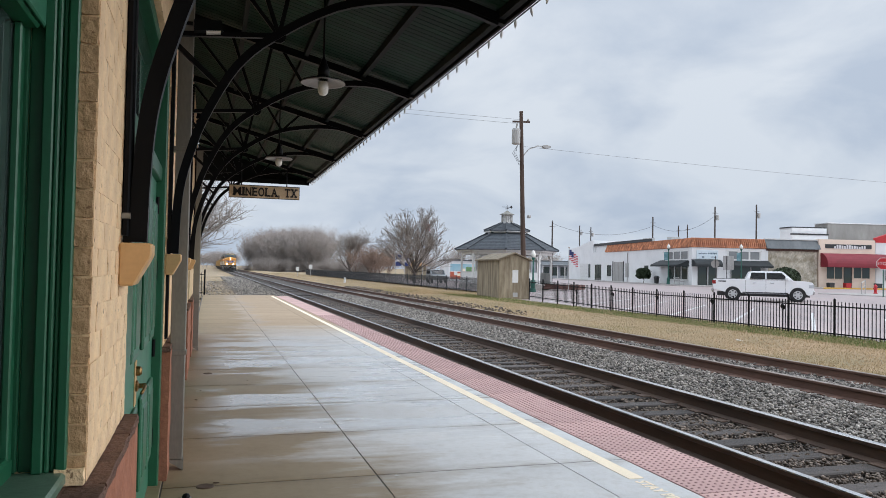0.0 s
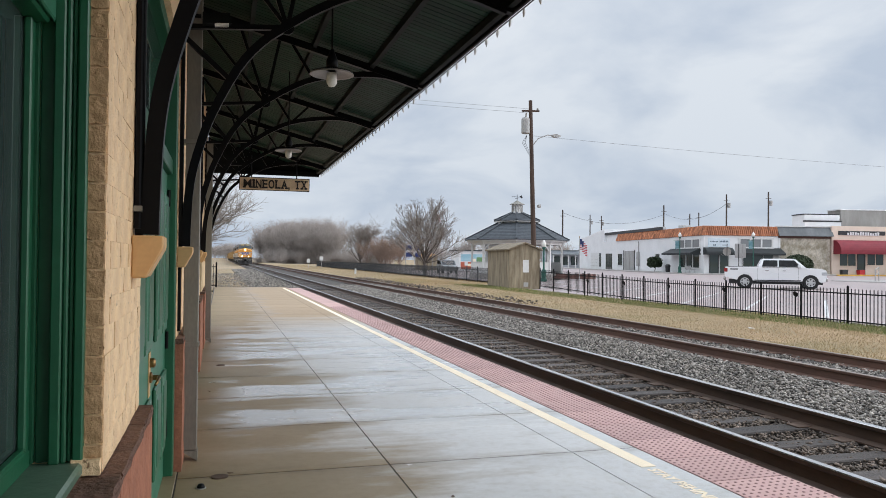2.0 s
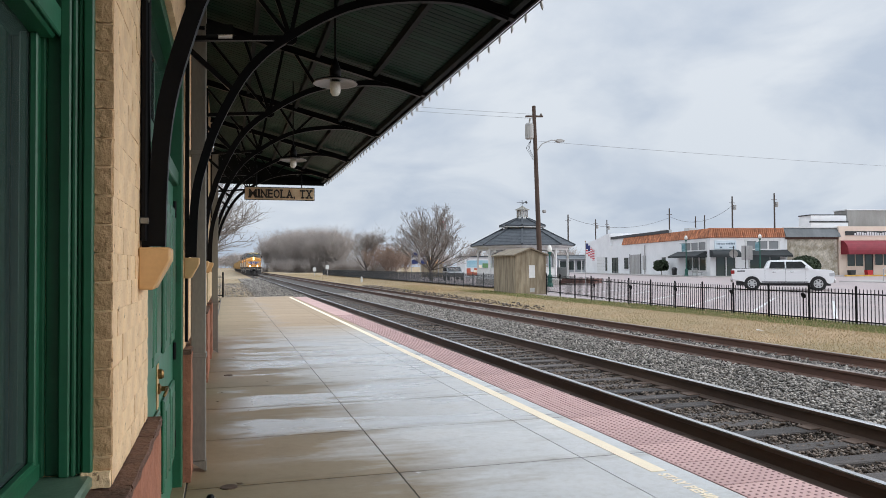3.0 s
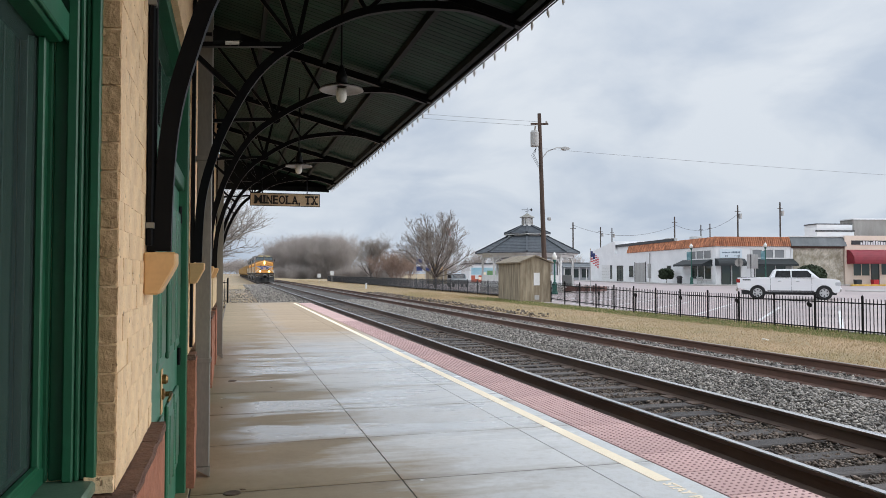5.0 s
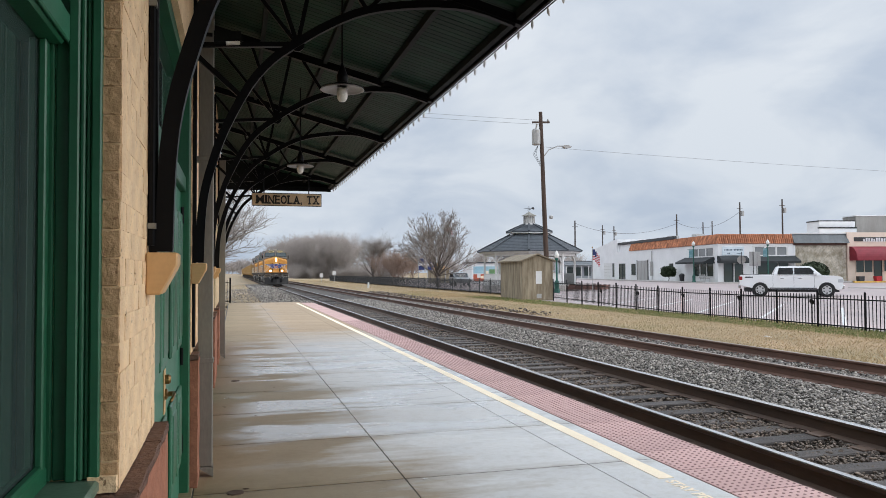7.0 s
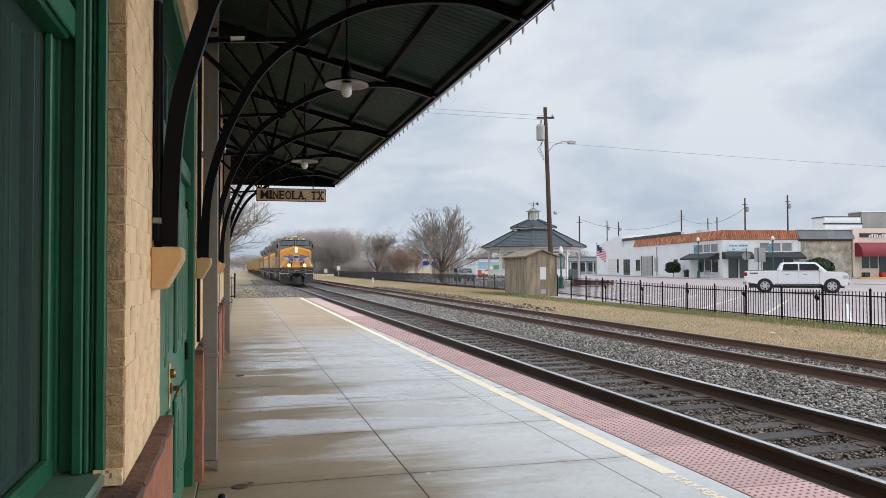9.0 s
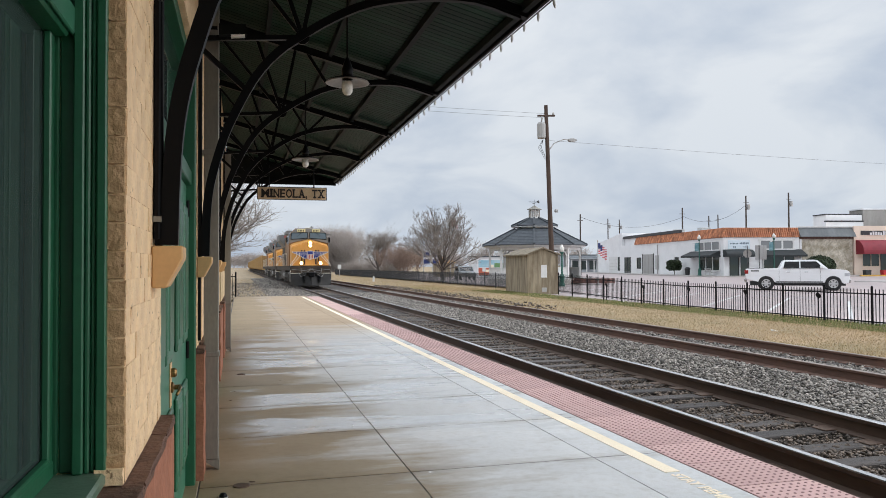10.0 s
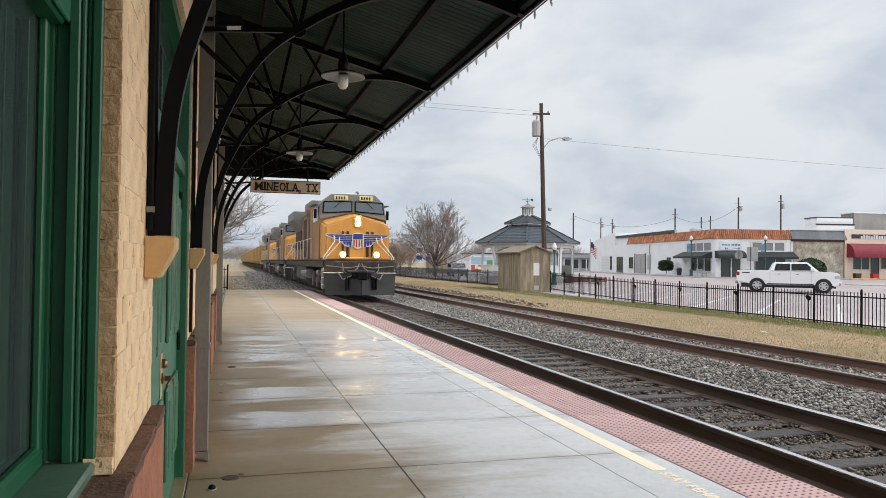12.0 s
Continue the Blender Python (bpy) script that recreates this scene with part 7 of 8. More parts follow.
M["plow"] = mat("dark_plow", srgb(44, 42, 42), 0.55, srgb(22, 20, 19), 1.5, bump=0.2, detail_col=0.3)
M["pilot_grime"] = mat("grimy_pilot", srgb(74, 60, 46), 0.75, srgb(30, 25, 21), 2.5, bump=0.4, bump_scale=12, detail_col=0.4)
M["loco_black"] = mat("loco_grille", srgb(62, 48, 34), 0.7, srgb(46, 36, 26), 1.5)
M["hood_grey"] = mat("cab_grey", srgb(132, 130, 126), 0.5, srgb(118, 116, 112), 0.9)
M["loco_red"] = mat("loco_red_stripe", srgb(176, 44, 44), 0.5)
M["loco_blue"] = mat("emblem_blue", srgb(44, 62, 140), 0.5)
M["loco_white"] = mat("handrail_white", srgb(226, 218, 200), 0.5)
M["headlight"] = mat("lit_headlight", (1.0, 0.74, 0.38), 0.3, (1.0, 0.70, 0.36), 1, emit=42.0)
# orange glow added round each lit lamp, in place of its halo
M["halo_ring"] = mat("lamp_halo", (1.0, 0.6, 0.22), 0.3, (1.0, 0.6, 0.22), 1, emit=1.9)
M["number_board"] = mat("number_board", srgb(226, 214, 160), 0.5, srgb(206, 196, 150), 4)
M["hopper"] = mat("hopper_yellow", srgb(192, 158, 104), 0.7, srgb(150, 120, 80), 0.5, bump=0.1, stretch=(1, 1, 0.4), detail_col=0.15)
# blue-grey base colour stands in for sky reflected in the cab panes
M["loco_glass"] = glass_mat("sky_tinted_cab_glass", (0.11, 0.15, 0.18), 0.05)


def bogie(parent, yc, name="bogie", axles=(-1.85, 0.0, 1.85), wr=0.53, keyed=None):
    b = part(name, box(-1.22, -1.06, yc - 2.6, yc + 2.6, 0.5, 0.92, 0.03), M["loco_dark"], parent, "cast side frame of the bogie")
    part("side_frame", box(1.06, 1.22, yc - 2.6, yc + 2.6, 0.5, 0.92, 0.03), M["loco_dark"], b)
    for s in (-1, 1):
        for a in axles:
            part("axle_box", box(s * 1.16 - 0.16, s * 1.16 + 0.16, yc + a - 0.22, yc + a + 0.22, 0.3, 0.78, 0.04), M["loco_dark"], b)
        for a in (-0.92, 0.92):
            part("spring", lathe([(0.14, 0), (0.14, 0.4)], 10), M["loco_dark"], b, m=pose(s * 1.26, yc + a, 0.62))
        part("brake_cylinder", tube([(s * 1.3, yc - 1.5, 0.98), (s * 1.3, yc - 0.6, 0.98)], 0.13, 10), M["loco_grey"], b)
    for a in axles:
        bm = tube([(-0.8, 0, 0), (0.8, 0, 0)], 0.09, 8)
        for s in (-1, 1):
            w = lathe([(wr + 0.03, 0.0), (wr + 0.02, 0.03), (wr, 0.035), (wr, 0.13), (wr - 0.08, 0.135), (0.2, 0.09), (0.2, 0.02)], 22)
            bmesh.ops.transform(w, matrix=pose(s * 0.685, 0, 0, 0, 90 * s, 0), verts=w.verts)
            merged(bm, w)
            # spokes of relief so that the turning can be seen
            for k in range(4):
                bb = box(0.22, wr - 0.1, -0.03, 0.03, -0.01, 0.01)
                bmesh.ops.transform(bb, matrix=pose(s * 0.8, 0, 0, 0, 90, 0) @ pose(0, 0, 0, 0, 0, 90 * k), verts=bb.verts)
                merged(bm, bb)
        ws = part("wheelset", bm, M["loco_dark"], parent, "steel wheels on an axle", m=pose(0, yc + a, wr))
        if keyed is not None:
            keyed.append((ws, yc + a, wr))
    return b


def build_loco(y, keyed=None, lit=True):
    """A six-axle diesel; the front of the plow is y=0, and it runs towards -y."""
    L = thing("locomotive", pose(TRACKS[0], y, RAIL_TOP), "yellow and grey six-axle diesel freight locomotive", "locomotive", "locomotives")
    Yl, Gr, Dk = M["loco_yellow"], M["loco_grey"], M["loco_dark"]
    part("frame", box(-1.5, 1.5, 0.75, 21.9, 1.22, 1.5, 0.02), M["pilot_grime"], L, "grimy brown underframe")
    part("deck", box(-1.52, 1.52, 0.7, 21.95, 1.503, 1.56, 0.01), M["pilot_grime"], L)
    for s in (-1, 1):
        part("footboard", box(s * 1.1 - 0.4, s * 1.1 + 0.4, 0.42, 0.6, 1.0, 1.035, 0.008), M["loco_white"], L, "pale worn footboard above the plow")
    part("uncoupling_bar", tube([(-1.4, 0.5, 1.3), (-0.5, 0.42, 1.22), (0, 0.38, 1.3), (0.5, 0.42, 1.22), (1.4, 0.5, 1.3)], 0.018, 5), M["loco_grey"], L)
    # plow, bent in the middle
    bm = bmesh.new()
    for s in (-1, 1):
        pts = [(0, 0.1, 0.12), (s * 1.42, 0.46, 0.12), (s * 1.47, 0.56, 0.98), (s * 0.52, 0.34, 0.98), (s * 0.46, 0.31, 0.78), (0, 0.2, 0.78)]
        f = bm.faces.new([bm.verts.new(p) for p in (pts if s > 0 else pts[::-1])])
    bmesh.ops.recalc_face_normals(bm, faces=bm.faces)
    bmesh.ops.solidify(bm, geom=bm.faces[:], thickness=0.04)
    pl = part("plow", bm, M["plow"], L, "dark grey steel snow plow")
    for x in (-0.62, -0.5, 0.5, 0.62):
        part("plow_slot", box(x - 0.025, x + 0.025, 0.12, 0.3, 0.35, 0.85), M["black_iron"], pl)
    part("pilot_beam", box(-1.45, 1.45, 0.55, 0.8, 1.0, 1.5, 0.02), M["pilot_grime"], L, "grimy brown pilot beam")
    cp = part("coupler", box(-0.14, 0.14, -0.15, 0.6, 0.78, 1.05, 0.04), M["black_iron"], L, "steel knuckle coupler")
    part("knuckle", box(-0.2, 0.2, -0.22, -0.02, 0.74, 1.1, 0.05), M["black_iron"], cp)
    part("plow_cover", box(-0.55, 0.55, 0.1, 0.5, 1.03, 1.12, 0.02), Dk, L)
    for s in (-1, 1):
        part("step_well", box(s * 1.3 - 0.2, s * 1.3 + 0.2, 0.78, 1.3, 0.35, 1.2, 0.02), M["loco_grey"], L, "grey boarding steps")
        for z in (0.5, 0.8, 1.1):
            part("step_tread", box(s * 1.3 - 0.22, s * 1.3 + 0.22, 0.74, 1.1, z, z + 0.03), M["loco_white"], L)
        # air hoses
        part("air_hose", tube([(s * 0.35, 0.5, 1.1), (s * 0.42, 0.2, 0.9), (s * 0.75, 0.15, 0.75), (s * 0.95, 0.35, 1.05)], 0.03, 6), M["loco_grey"], L)
        part("hose_loop", tube([(s * 0.05, 0.42, 1.4), (s * 0.15, 0.3, 1.2), (s * 0.5, 0.25, 0.95), (s * 0.72, 0.3, 1.1), (s * 0.75, 0.42, 1.4)], 0.02, 6), M["loco_grey"], L)
    # wide nose with a chevron top
    def nose(y0, y1, w0, w1):
        bm = bmesh.new()
        A = [(-w0, y0, 1.56), (w0, y0, 1.56), (w0, y0, 2.98), (0, y0, 3.42), (-w0, y0, 2.98)]
        B = [(-w1, y1, 1.56), (w1, y1, 1.56), (w1, y1, 3.25), (0, y1, 3.62), (-w1, y1, 3.25)]
        a = [bm.verts.new(p) for p in A]
        b = [bm.verts.new(p) for p in B]
        bm.faces.new(a)
        bm.faces.new(b[::-1])
        for i in range(5):
            bm.faces.new((a[i], b[i], b[(i + 1) % 5], a[(i + 1) % 5]))
        bmesh.ops.recalc_face_normals(bm, faces=bm.faces)
        bmesh.ops.bevel(bm, geom=bm.edges[:], offset=0.07, segments=2, affect="EDGES")
        return bm
    part("nose", nose(1.25, 2.75, 1.36, 1.42), Yl, L, "bright yellow nose")
    part("nose_door", box(-0.33, 0.33, 1.225, 1.25, 1.62, 2.9, 0.01), Yl, L, "yellow nose door")
    for s in (-1, 1):
        part("door_post", box(s * 0.42 - 0.05, s * 0.42 + 0.05, 1.19, 1.25, 1.6, 2.75, 0.01), M["loco_black"], L, "dark vertical rail beside the nose door")
        part("door_post", box(s * 0.62 - 0.045, s * 0.62 + 0.045, 1.19, 1.25, 1.6, 2.75, 0.01), M["loco_black"], L, "dark vertical rail beside the nose door")
    part("anticlimber", box(-1.36, 1.36, 0.95, 1.24, 1.565, 1.66, 0.02), M["loco_yellow"], L, "yellow anticlimber")
    # headlight
    hl = part("headlight_box", box(-0.17, 0.17, 1.16, 1.28, 2.9, 3.42, 0.02), Yl, L, "yellow twin headlight housing")
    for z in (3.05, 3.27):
        part("halo_ring", lathe([(0.118, 0), (0.118, 0.012), (0.09, 0.02)], 16), M["halo_ring"] if lit else M["chrome"], hl, "ring round the lamp, glowing for its halo where lit", m=pose(0, 1.163, z, 90, 0, 0))
        part("headlight", lathe([(0.08, 0), (0.08, 0.03), (0.05, 0.05), (0, 0.055)], 16), M["headlight"] if lit else M["headlamp"], hl, "glowing headlight" if lit else "unlit headlight", m=pose(0, 1.155, z, 90, 0, 0))
    for s in (-1, 1):
        d = part("ditch_light_box", box(s * 0.7 - 0.14, s * 0.7 + 0.14, 0.62, 0.85, 1.6, 1.92, 0.03), Yl, L)
        part("halo_ring", lathe([(0.13, 0), (0.13, 0.012), (0.1, 0.02)], 16), M["halo_ring"] if lit else M["chrome"], d, "ring round the lamp, glowing for its halo where lit", m=pose(s * 0.7, 0.627, 1.76, 90, 0, 0))
        part("ditch_light", lathe([(0.095, 0), (0.095, 0.03), (0.055, 0.05), (0, 0.055)], 16), M["headlight"] if lit else M["headlamp"], d, "glowing ditch light" if lit else "unlit ditch light", m=pose(s * 0.7, 0.62, 1.76, 90, 0, 0))
    # winged emblem in plain shapes
    for s in (-1, 1):
        for k in range(4):
            z = 2.575 - 0.075 * k
            lo, hi = 0.24, 1.33 - 0.17 * k
            part("emblem_wing", extrude([(s * lo, z - 0.025), (s * (hi - 0.1), z - 0.025), (s * hi, z + 0.028), (s * lo, z + 0.028)], 1, 1.178, 1.188), M["loco_blue"], L, "blue wing bar")
        for k in range(3):
            x = 0.27 + 0.12 * k
            part("emblem_wing", extrude([(s * x, 2.315), (s * (x + 0.112), 2.315), (s * (x + 0.08), 2.11 + 0.05 * k), (s * x, 2.09 + 0.05 * k)], 1, 1.178, 1.188), M["loco_blue"], L, "short blue inner feather")
        part("emblem_outline", extrude([(s * 0.22, 2.625), (s * 1.38, 2.625), (s * 1.3, 2.53), (s * 0.68, 2.27), (s * 0.56, 2.12), (s * 0.22, 2.07)], 1, 1.189, 1.196), M["loco_white"], L, "white wing outline")
    sh = part("emblem_shield", extrude([(-0.22, 2.66), (0, 2.7), (0.22, 2.66), (0.25, 2.45), (0.24, 2.2), (0.14, 2.06), (0, 2.0), (-0.14, 2.06), (-0.24, 2.2), (-0.25, 2.45)], 1, 1.165, 1.176), M["loco_white"], L, "white shield")
    part("shield_top", box(-0.2, 0.2, 1.158, 1.164, 2.42, 2.64), M["loco_blue"], sh, "blue shield head")
    for k in range(4):
        x = -0.165 + 0.11 * k
        part("shield_stripe", box(x - 0.026, x + 0.026, 1.158, 1.164, 2.08 if abs(x) < 0.1 else 2.12, 2.4), M["loco_red"], sh, "red shield stripe")
    # cab
    bm = bmesh.new()
    sec = lambda yy, f: [(-1.47, yy, 1.56), (1.47, yy, 1.56), (1.47, yy + f * 0.0, 3.4), (1.36, yy + f * 0.14, 4.05), (0.95, yy + f * 0.25, 4.42), (-0.95, yy + f * 0.25, 4.42), (-1.36, yy + f * 0.14, 4.05), (-1.47, yy, 3.4)]
    a = [bm.verts.new(p) for p in sec(2.55, 1)]
    b = [bm.verts.new(p) for p in sec(5.4, 0)]
    bm.faces.new(a)
    bm.faces.new(b[::-1])
    for i in range(8):
        bm.faces.new((a[i], b[i], b[(i + 1) % 8], a[(i + 1) % 8]))
    bmesh.ops.recalc_face_normals(bm, faces=bm.faces)
    cab = part("cab", bm, M["hood"], L, "grimy yellow cab, browned for its shaded side")
    cab.data.materials.append(Gr)
    for p in cab.data.polygons:
        if p.center.z > 3.7:
            p.material_index = 1
    # grey front panel with the windscreens
    part("cab_front", extrude([(-1.44, 3.30), (0, 3.62), (1.44, 3.30), (1.44, 3.42), (1.34, 4.02), (0.94, 4.4), (-0.94, 4.4), (-1.34, 4.02), (-1.44, 3.42)], 1, 2.5, 2.55), M["hood_grey"], L, "grey cab front")
    for s in (-1, 1):
        p = [(s * 0.1, 3.68), (s * 1.3, 3.6), (s * 1.26, 4.03), (s * 0.1, 4.06)]
        part("windscreen_frame", extrude([(x + (0.05 if x * s > 0.5 else -0.05) * s, z + (0.05 if z > 3.9 else -0.05)) for x, z in p], 1, 2.47, 2.499), M["black_iron"], L, "black rubber frame")
        part("windscreen", extrude(p, 1, 2.455, 2.47), M["loco_glass"], L, "dark cab windscreen")
        part("wiper", tube([(s * 0.5, 2.44, 4.12), (s * 0.85, 2.44, 3.8)], 0.012, 5), M["black_iron"], L)
        nb = part("number_board", box(s * 0.55 - 0.3, s * 0.55 + 0.3, 2.42, 2.5, 4.13, 4.34, 0.01), M["number_board"], L, "pale lit number board")
        for k in range(4):
            part("digit_bar", box(s * 0.55 - 0.2 + k * 0.115 - 0.03, s * 0.55 - 0.2 + k * 0.115 + 0.03, 2.412, 2.419, 4.17, 4.30), M["sign_black"], nb)
        part("cab_window", box(s * 1.475 - 0.006, s * 1.475 + 0.006, 3.1, 3.95, 3.25, 3.9), M["loco_glass"], L, "dark cab side window")
        part("cab_window", box(s * 1.475 - 0.006, s * 1.475 + 0.006, 4.1, 4.95, 3.25, 3.9), M["loco_glass"], L, "dark cab side window")
        part("mirror", box(s * 1.6 - 0.06, s * 1.6 + 0.06, 2.95, 3.0, 3.35, 3.75), M["black_iron"], L)
        part("sunshade", box(s * 1.58 - 0.12, s * 1.58 + 0.12, 3.0, 5.0, 3.97, 4.0), Gr, L)
        # handrails
        rail = [(s * 1.0, 1.2, 2.55), (s * 1.0, 1.0, 2.3), (s * 1.46, 0.8, 1.65), (s * 1.46, 0.76, 1.1), (s * 1.3, 0.72, 1.0), (s * 0.8, 0.6, 1.02)]
        part("front_handrail", tube(rail, 0.024, 6), M["loco_white"], L, "white front handrail")
        part("front_handrail", tube([(s * 0.78, 1.2, 2.5), (s * 0.8, 0.95, 2.25), (s * 1.36, 0.78, 1.65), (s * 1.36, 0.74, 1.1)], 0.02, 6), M["loco_white"], L, "white front handrail")
        part("side_handrail", tube([(s * 1.48, 5.6, 2.55), (s * 1.48, 21.0, 2.55)], 0.02, 5), M["loco_white"], L)
        for k in range(9):
            part("stanchion", tube([(s * 1.48, 5.7 + 1.9 * k, 1.55), (s * 1.48, 5.7 + 1.9 * k, 2.56)], 0.018, 5), M["loco_white"], L)
    # long hood
    part("hood", box(-0.92, 0.92, 5.4, 21.3, 1.56, 4.15, 0.05), M["hood"], L, "grimy yellow long hood, browned for its shaded side")
    part("hood_roof", extrude([(-0.93, 4.152), (0.93, 4.152), (0.7, 4.42), (-0.7, 4.42)], 1, 5.42, 21.3), Gr, L, "grey hood roof")
    part("cab_step", box(-1.46, 1.46, 5.41, 6.6, 1.57, 4.05, 0.04), M["hood"], L, "grimy yellow electrical cabinet, browned for its shaded side")
    for s in (-1, 1):
        for k in range(10):
            part("hood_door", box(s * 0.93 - 0.012, s * 0.93 + 0.012, 6.8 + k * 1.0, 7.68 + k * 1.0, 1.7, 3.9, 0.006), M["loco_black"] if k % 3 else M["hood"], L, "hood access door")
        part("radiator_wing", extrude([(s * 0.93, 3.4), (s * 1.48, 4.0), (s * 1.48, 4.5), (s * 0.6, 4.5)], 1, 16.5, 21.2), Gr, L, "grey flared radiator wing")
        part("radiator_grille", box(s * 0.94 - 0.02, s * 0.94 + 0.02, 17.0, 21.0, 2.2, 3.35, 0.01), M["loco_black"], L, "dark radiator grille")
        part("blower_duct", box(s * 1.15 - 0.28, s * 1.15 + 0.28, 6.7, 8.4, 1.6, 2.5, 0.05), M["loco_black"], L, "dark blower housing")
        part("brake_grid", extrude([(s * 0.93, 3.55), (s * 1.4, 3.9), (s * 1.4, 4.42), (s * 0.7, 4.42)], 1, 6.62, 10.0), Gr, L, "grey brake grid box")
        part("grid_stripe", box(s * 1.41 - 0.012, s * 1.41 + 0.012, 6.7, 9.9, 3.95, 4.1), M["loco_red"], L, "red grid stripe")
        part("air_tank", tube([(s * 1.25, 8.2, 0.85), (s * 1.25, 11.0, 0.85)], 0.24, 12), Gr, L, "grey air reservoir")
    part("exhaust", box(-0.35, 0.35, 12.5, 13.5, 4.4, 4.62, 0.03), Dk, L)
    part("horn", tube([(0.3, 3.9, 4.5), (0.3, 3.4, 4.55)], 0.05, 8, r_end=0.09), Gr, L)
    part("antenna", box(-0.25, 0.25, 3.0, 3.5, 4.42, 4.5, 0.03), M["loco_white"], L)
    part("fuel_tank", extrude([(-1.42, 0.55), (-1.1, 0.28), (1.1, 0.28), (1.42, 0.55), (1.42, 1.2), (-1.42, 1.2)], 1, 8.6, 14.2), Dk, L, "grey fuel tank")
    for yc in (4.6, 18.0):
        bogie(L, yc, keyed=keyed)
    return L


def build_hopper(y):
    H = thing("hopper_car", pose(TRACKS[0], y, RAIL_TOP), "yellow-tan ribbed open hopper car", "freight car", "freight cars")
    c = M["hopper"]
    part("body", extrude([(-1.1, 0.95), (1.1, 0.95), (1.5, 1.4), (1.5, 3.3), (1.42, 3.3), (1.42, 1.5), (-1.42, 1.5), (-1.42, 3.3), (-1.5, 3.3), (-1.5, 1.4)], 1, 0.6, 14.4), c, H, "yellow-tan car body")
    for yy in (0.6, 14.3):
        part("end_sheet", box(-1.45, 1.45, yy, yy + 0.1, 1.0, 3.3), c, H)
    for s in (-1, 1):
        part("top_chord", box(s * 1.5 - 0.06, s * 1.5 + 0.06, 0.55, 14.45, 3.3, 3.42, 0.01), c, H)
        for k in range(11):
            part("rib", box(s * 1.5 - 0.0 if s > 0 else -1.6, 1.6 if s > 0 else -1.5, 0.8 + k * 1.33, 0.95 + k * 1.33, 1.35, 3.3, 0.01), c, H)
        for yc in (2.2, 12.8):
            part("side_frame", extrude([(yc - 1.2, 0.45), (yc - 0.6, 0.3), (yc + 0.6, 0.3), (yc + 1.2, 0.45), (yc + 1.2, 0.65), (yc, 0.85), (yc - 1.2, 0.65)], 0, s * 1.05 - 0.06, s * 1.05 + 0.06), M["loco_dark"], H, "cast truck side frame")
    for yc in (1.35, 3.05, 11.95, 13.65):
        bm = tube([(-0.8, 0, 0), (0.8, 0, 0)], 0.08, 8)
        for s in (-1, 1):
            tube([(s * 0.7, 0, 0), (s * 0.82, 0, 0)], 0.46, 18, bm)
        part("wheelset", bm, M["loco_dark"], H, m=pose(0, yc, 0.46))
    part("underframe", box(-0.25, 0.25, -0.2, 15.2, 0.75, 0.95), M["loco_dark"], H)
    part("load", box(-1.4, 1.4, 0.72, 14.28, 2.5, 3.05), M["stone"], H, "grey crushed stone load")
    return H


LEAD = [(0.0, 196.0), (2.5, 159.2), (5.5, 116.3), (6.5, 102.3), (9.5, 61.9), (10.5, 49.1), (12.0, 30.1)]
wheels = []
train = [(build_loco(0.0, wheels), 0.0)]
second = build_loco(23.0, None, False)
train.append((second, 22.9))
train.append((copy_thing(second, pose(TRACKS[0], 46, RAIL_TOP)), 45.8))
hopper = build_hopper(70)
train.append((hopper, 68.6))
for k in range(1, 14):
    train.append((copy_thing(hopper, pose(TRACKS[0], 70 + 15.4 * k, RAIL_TOP)), 68.6 + 15.4 * k))

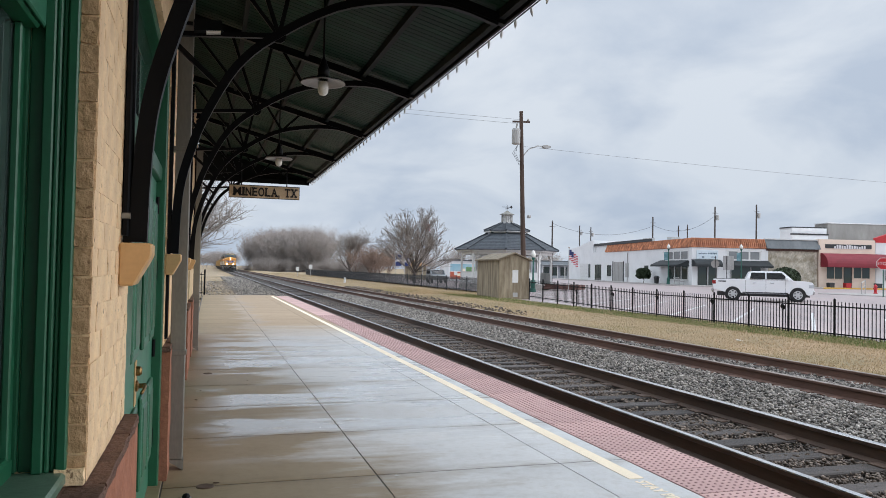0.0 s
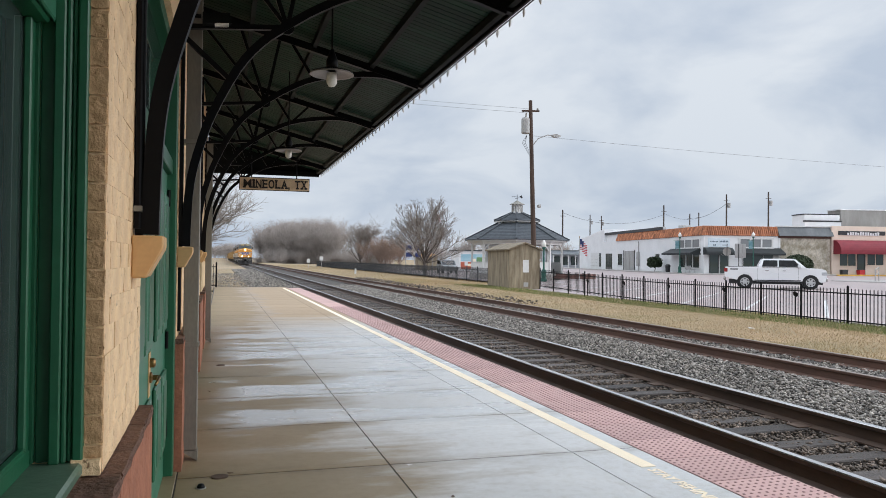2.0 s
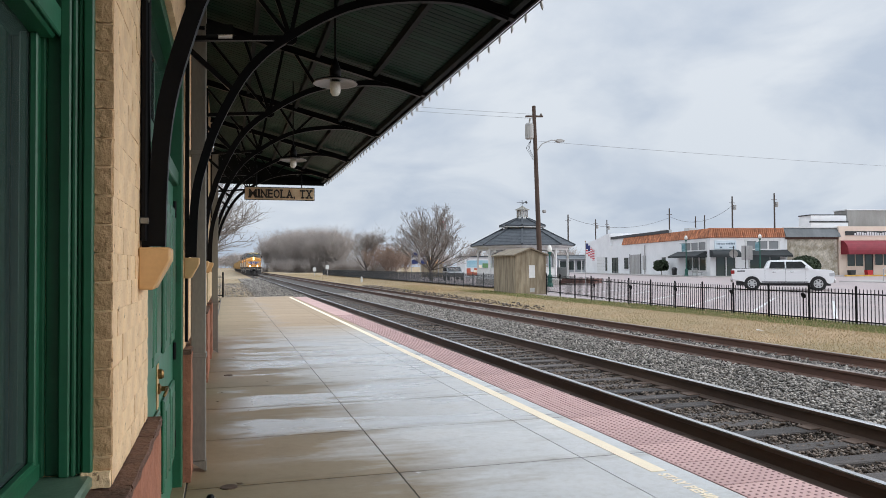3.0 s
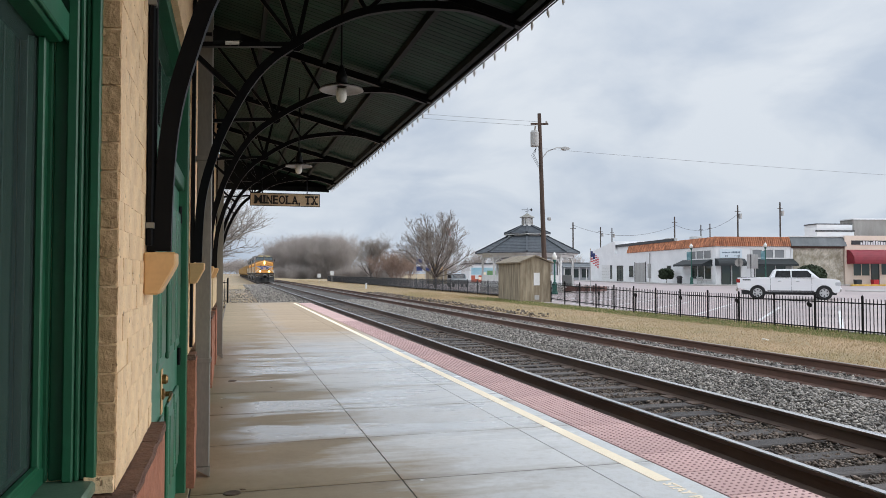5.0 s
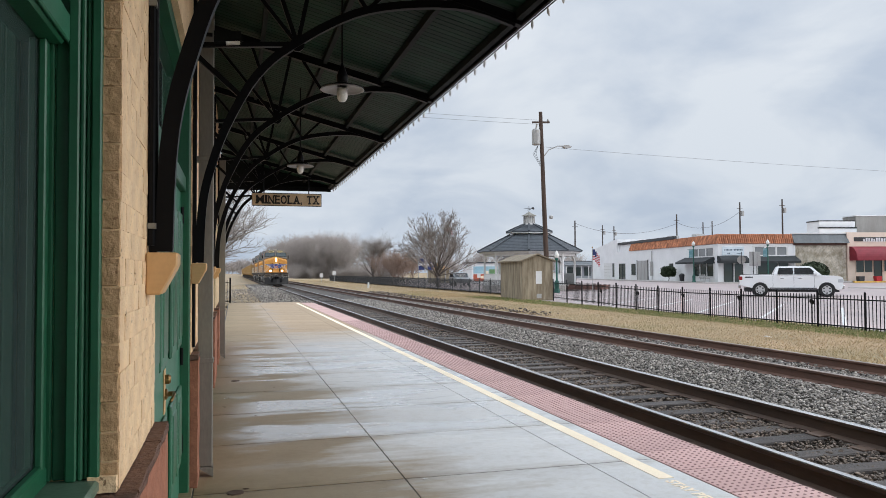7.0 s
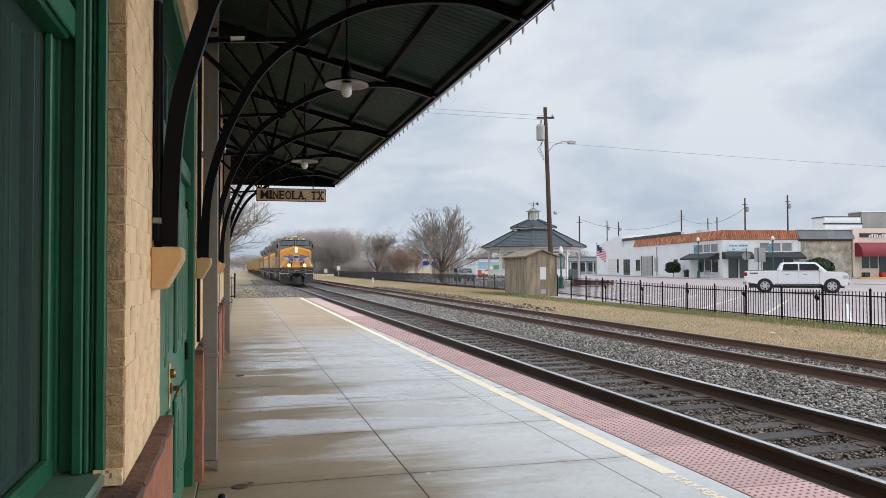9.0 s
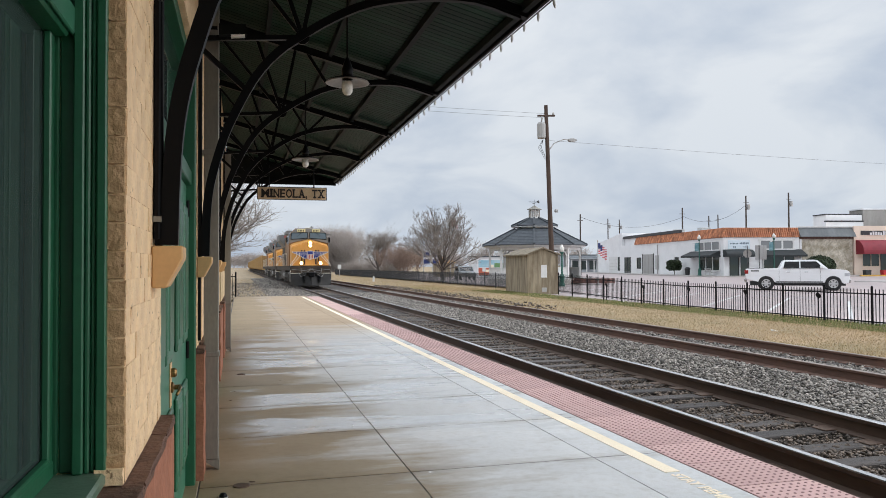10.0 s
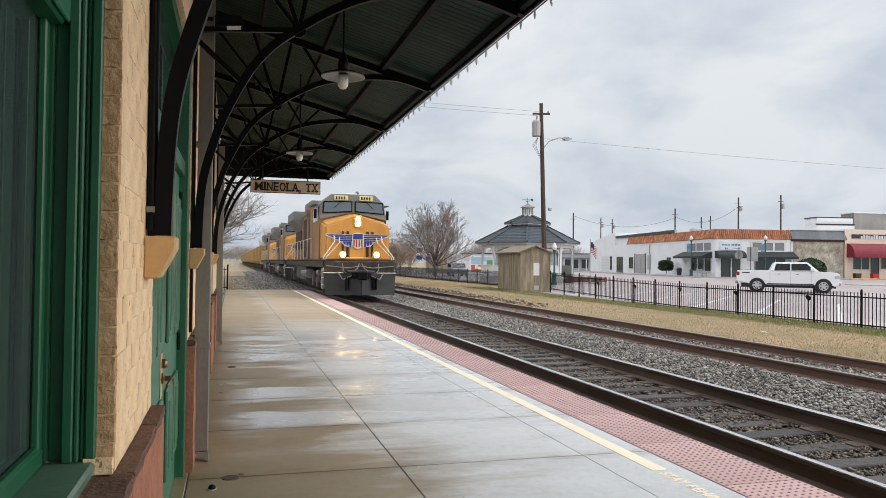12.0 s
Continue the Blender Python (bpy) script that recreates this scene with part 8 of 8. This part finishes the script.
for _x, _s, _h, _l in ((TRACKS[0], M["steel_rail"], M["rail_head"], "main track with polished steel rails on wooden ties"),
                       (TRACKS[1], M["rail_rust"], M["rail_head_dull"], "siding track with rusty brown rails on wooden ties")):
    build_track(_x, _s, _h, _l)
blades("grass_blades", "dry tan grass blades on the verge", 110000, (10.9, 15.6, 8, 60), M["blade"], 0.036, 11)
blades("grass_blades", "rough dry grass past the platform's end", 26000, (-8.5, 1.6, 39.7, 110), M["blade"], 0.07, 13)
blades("grass_blades", "dry grass beside the line towards the woods", 40000, (11.0, 17.4, 45, 170), M["blade"], 0.08, 14)
blades("grass_blades", "green grass blades along the fence foot", 34000, (13.9, 15.75, 8, 45), M["blade_green"], 0.06, 12)


def lead_y(t):
    """Where the plow of the first locomotive is at t, on a smooth curve through LEAD."""
    for i in range(len(LEAD) - 1):
        if t <= LEAD[i + 1][0] + 1e-6:
            break
    (t0, a), (t1, b) = LEAD[i], LEAD[i + 1]

    def speed(j):
        if j == 0:
            return (LEAD[1][1] - LEAD[0][1]) / (LEAD[1][0] - LEAD[0][0])
        if j == len(LEAD) - 1:
            return (LEAD[-1][1] - LEAD[-2][1]) / (LEAD[-1][0] - LEAD[-2][0])
        return (LEAD[j + 1][1] - LEAD[j - 1][1]) / (LEAD[j + 1][0] - LEAD[j - 1][0])
    h = t1 - t0
    u = (t - t0) / h
    return (2 * u ** 3 - 3 * u ** 2 + 1) * a + (u ** 3 - 2 * u ** 2 + u) * h * speed(i) + (3 * u ** 2 - 2 * u ** 3) * b + (u ** 3 - u ** 2) * h * speed(i + 1)


def motions():
    for car, behind in train:
        walk(car, [(0.5 * k, pose(TRACKS[0], lead_y(0.5 * k) + behind, RAIL_TOP)) for k in range(25)])
    # wheels of the first locomotive roll with the distance run
    for ws, y, r in wheels:
        walk(ws, [(k / 30, pose(0, y, r, math.degrees((lead_y(0) - lead_y(k / 30)) / r), 0, 0)) for k in range(361)])
    # the flag's strips swing one behind the other in the wind
    rows = [[] for _ in flag_pieces]
    for k in range(61):
        t = 0.2 * k
        x, y, z, turn = 0.03, 0.0, 3.3, -35 + 14 * math.sin(0.8 * t + 1.0)
        for i in range(len(flag_pieces)):
            turn += 15 * math.sin(2.6 * t - 0.9 * i) + 6 * math.sin(5.1 * t + i)
            rows[i].append((t, pose(x, y, z, 0, 0, turn)))
            x += 0.17 * math.cos(radians(turn))
            y += 0.17 * math.sin(radians(turn))
            z -= 0.17
    for s, r in zip(flag_pieces, rows):
        walk(s, r)


motions()
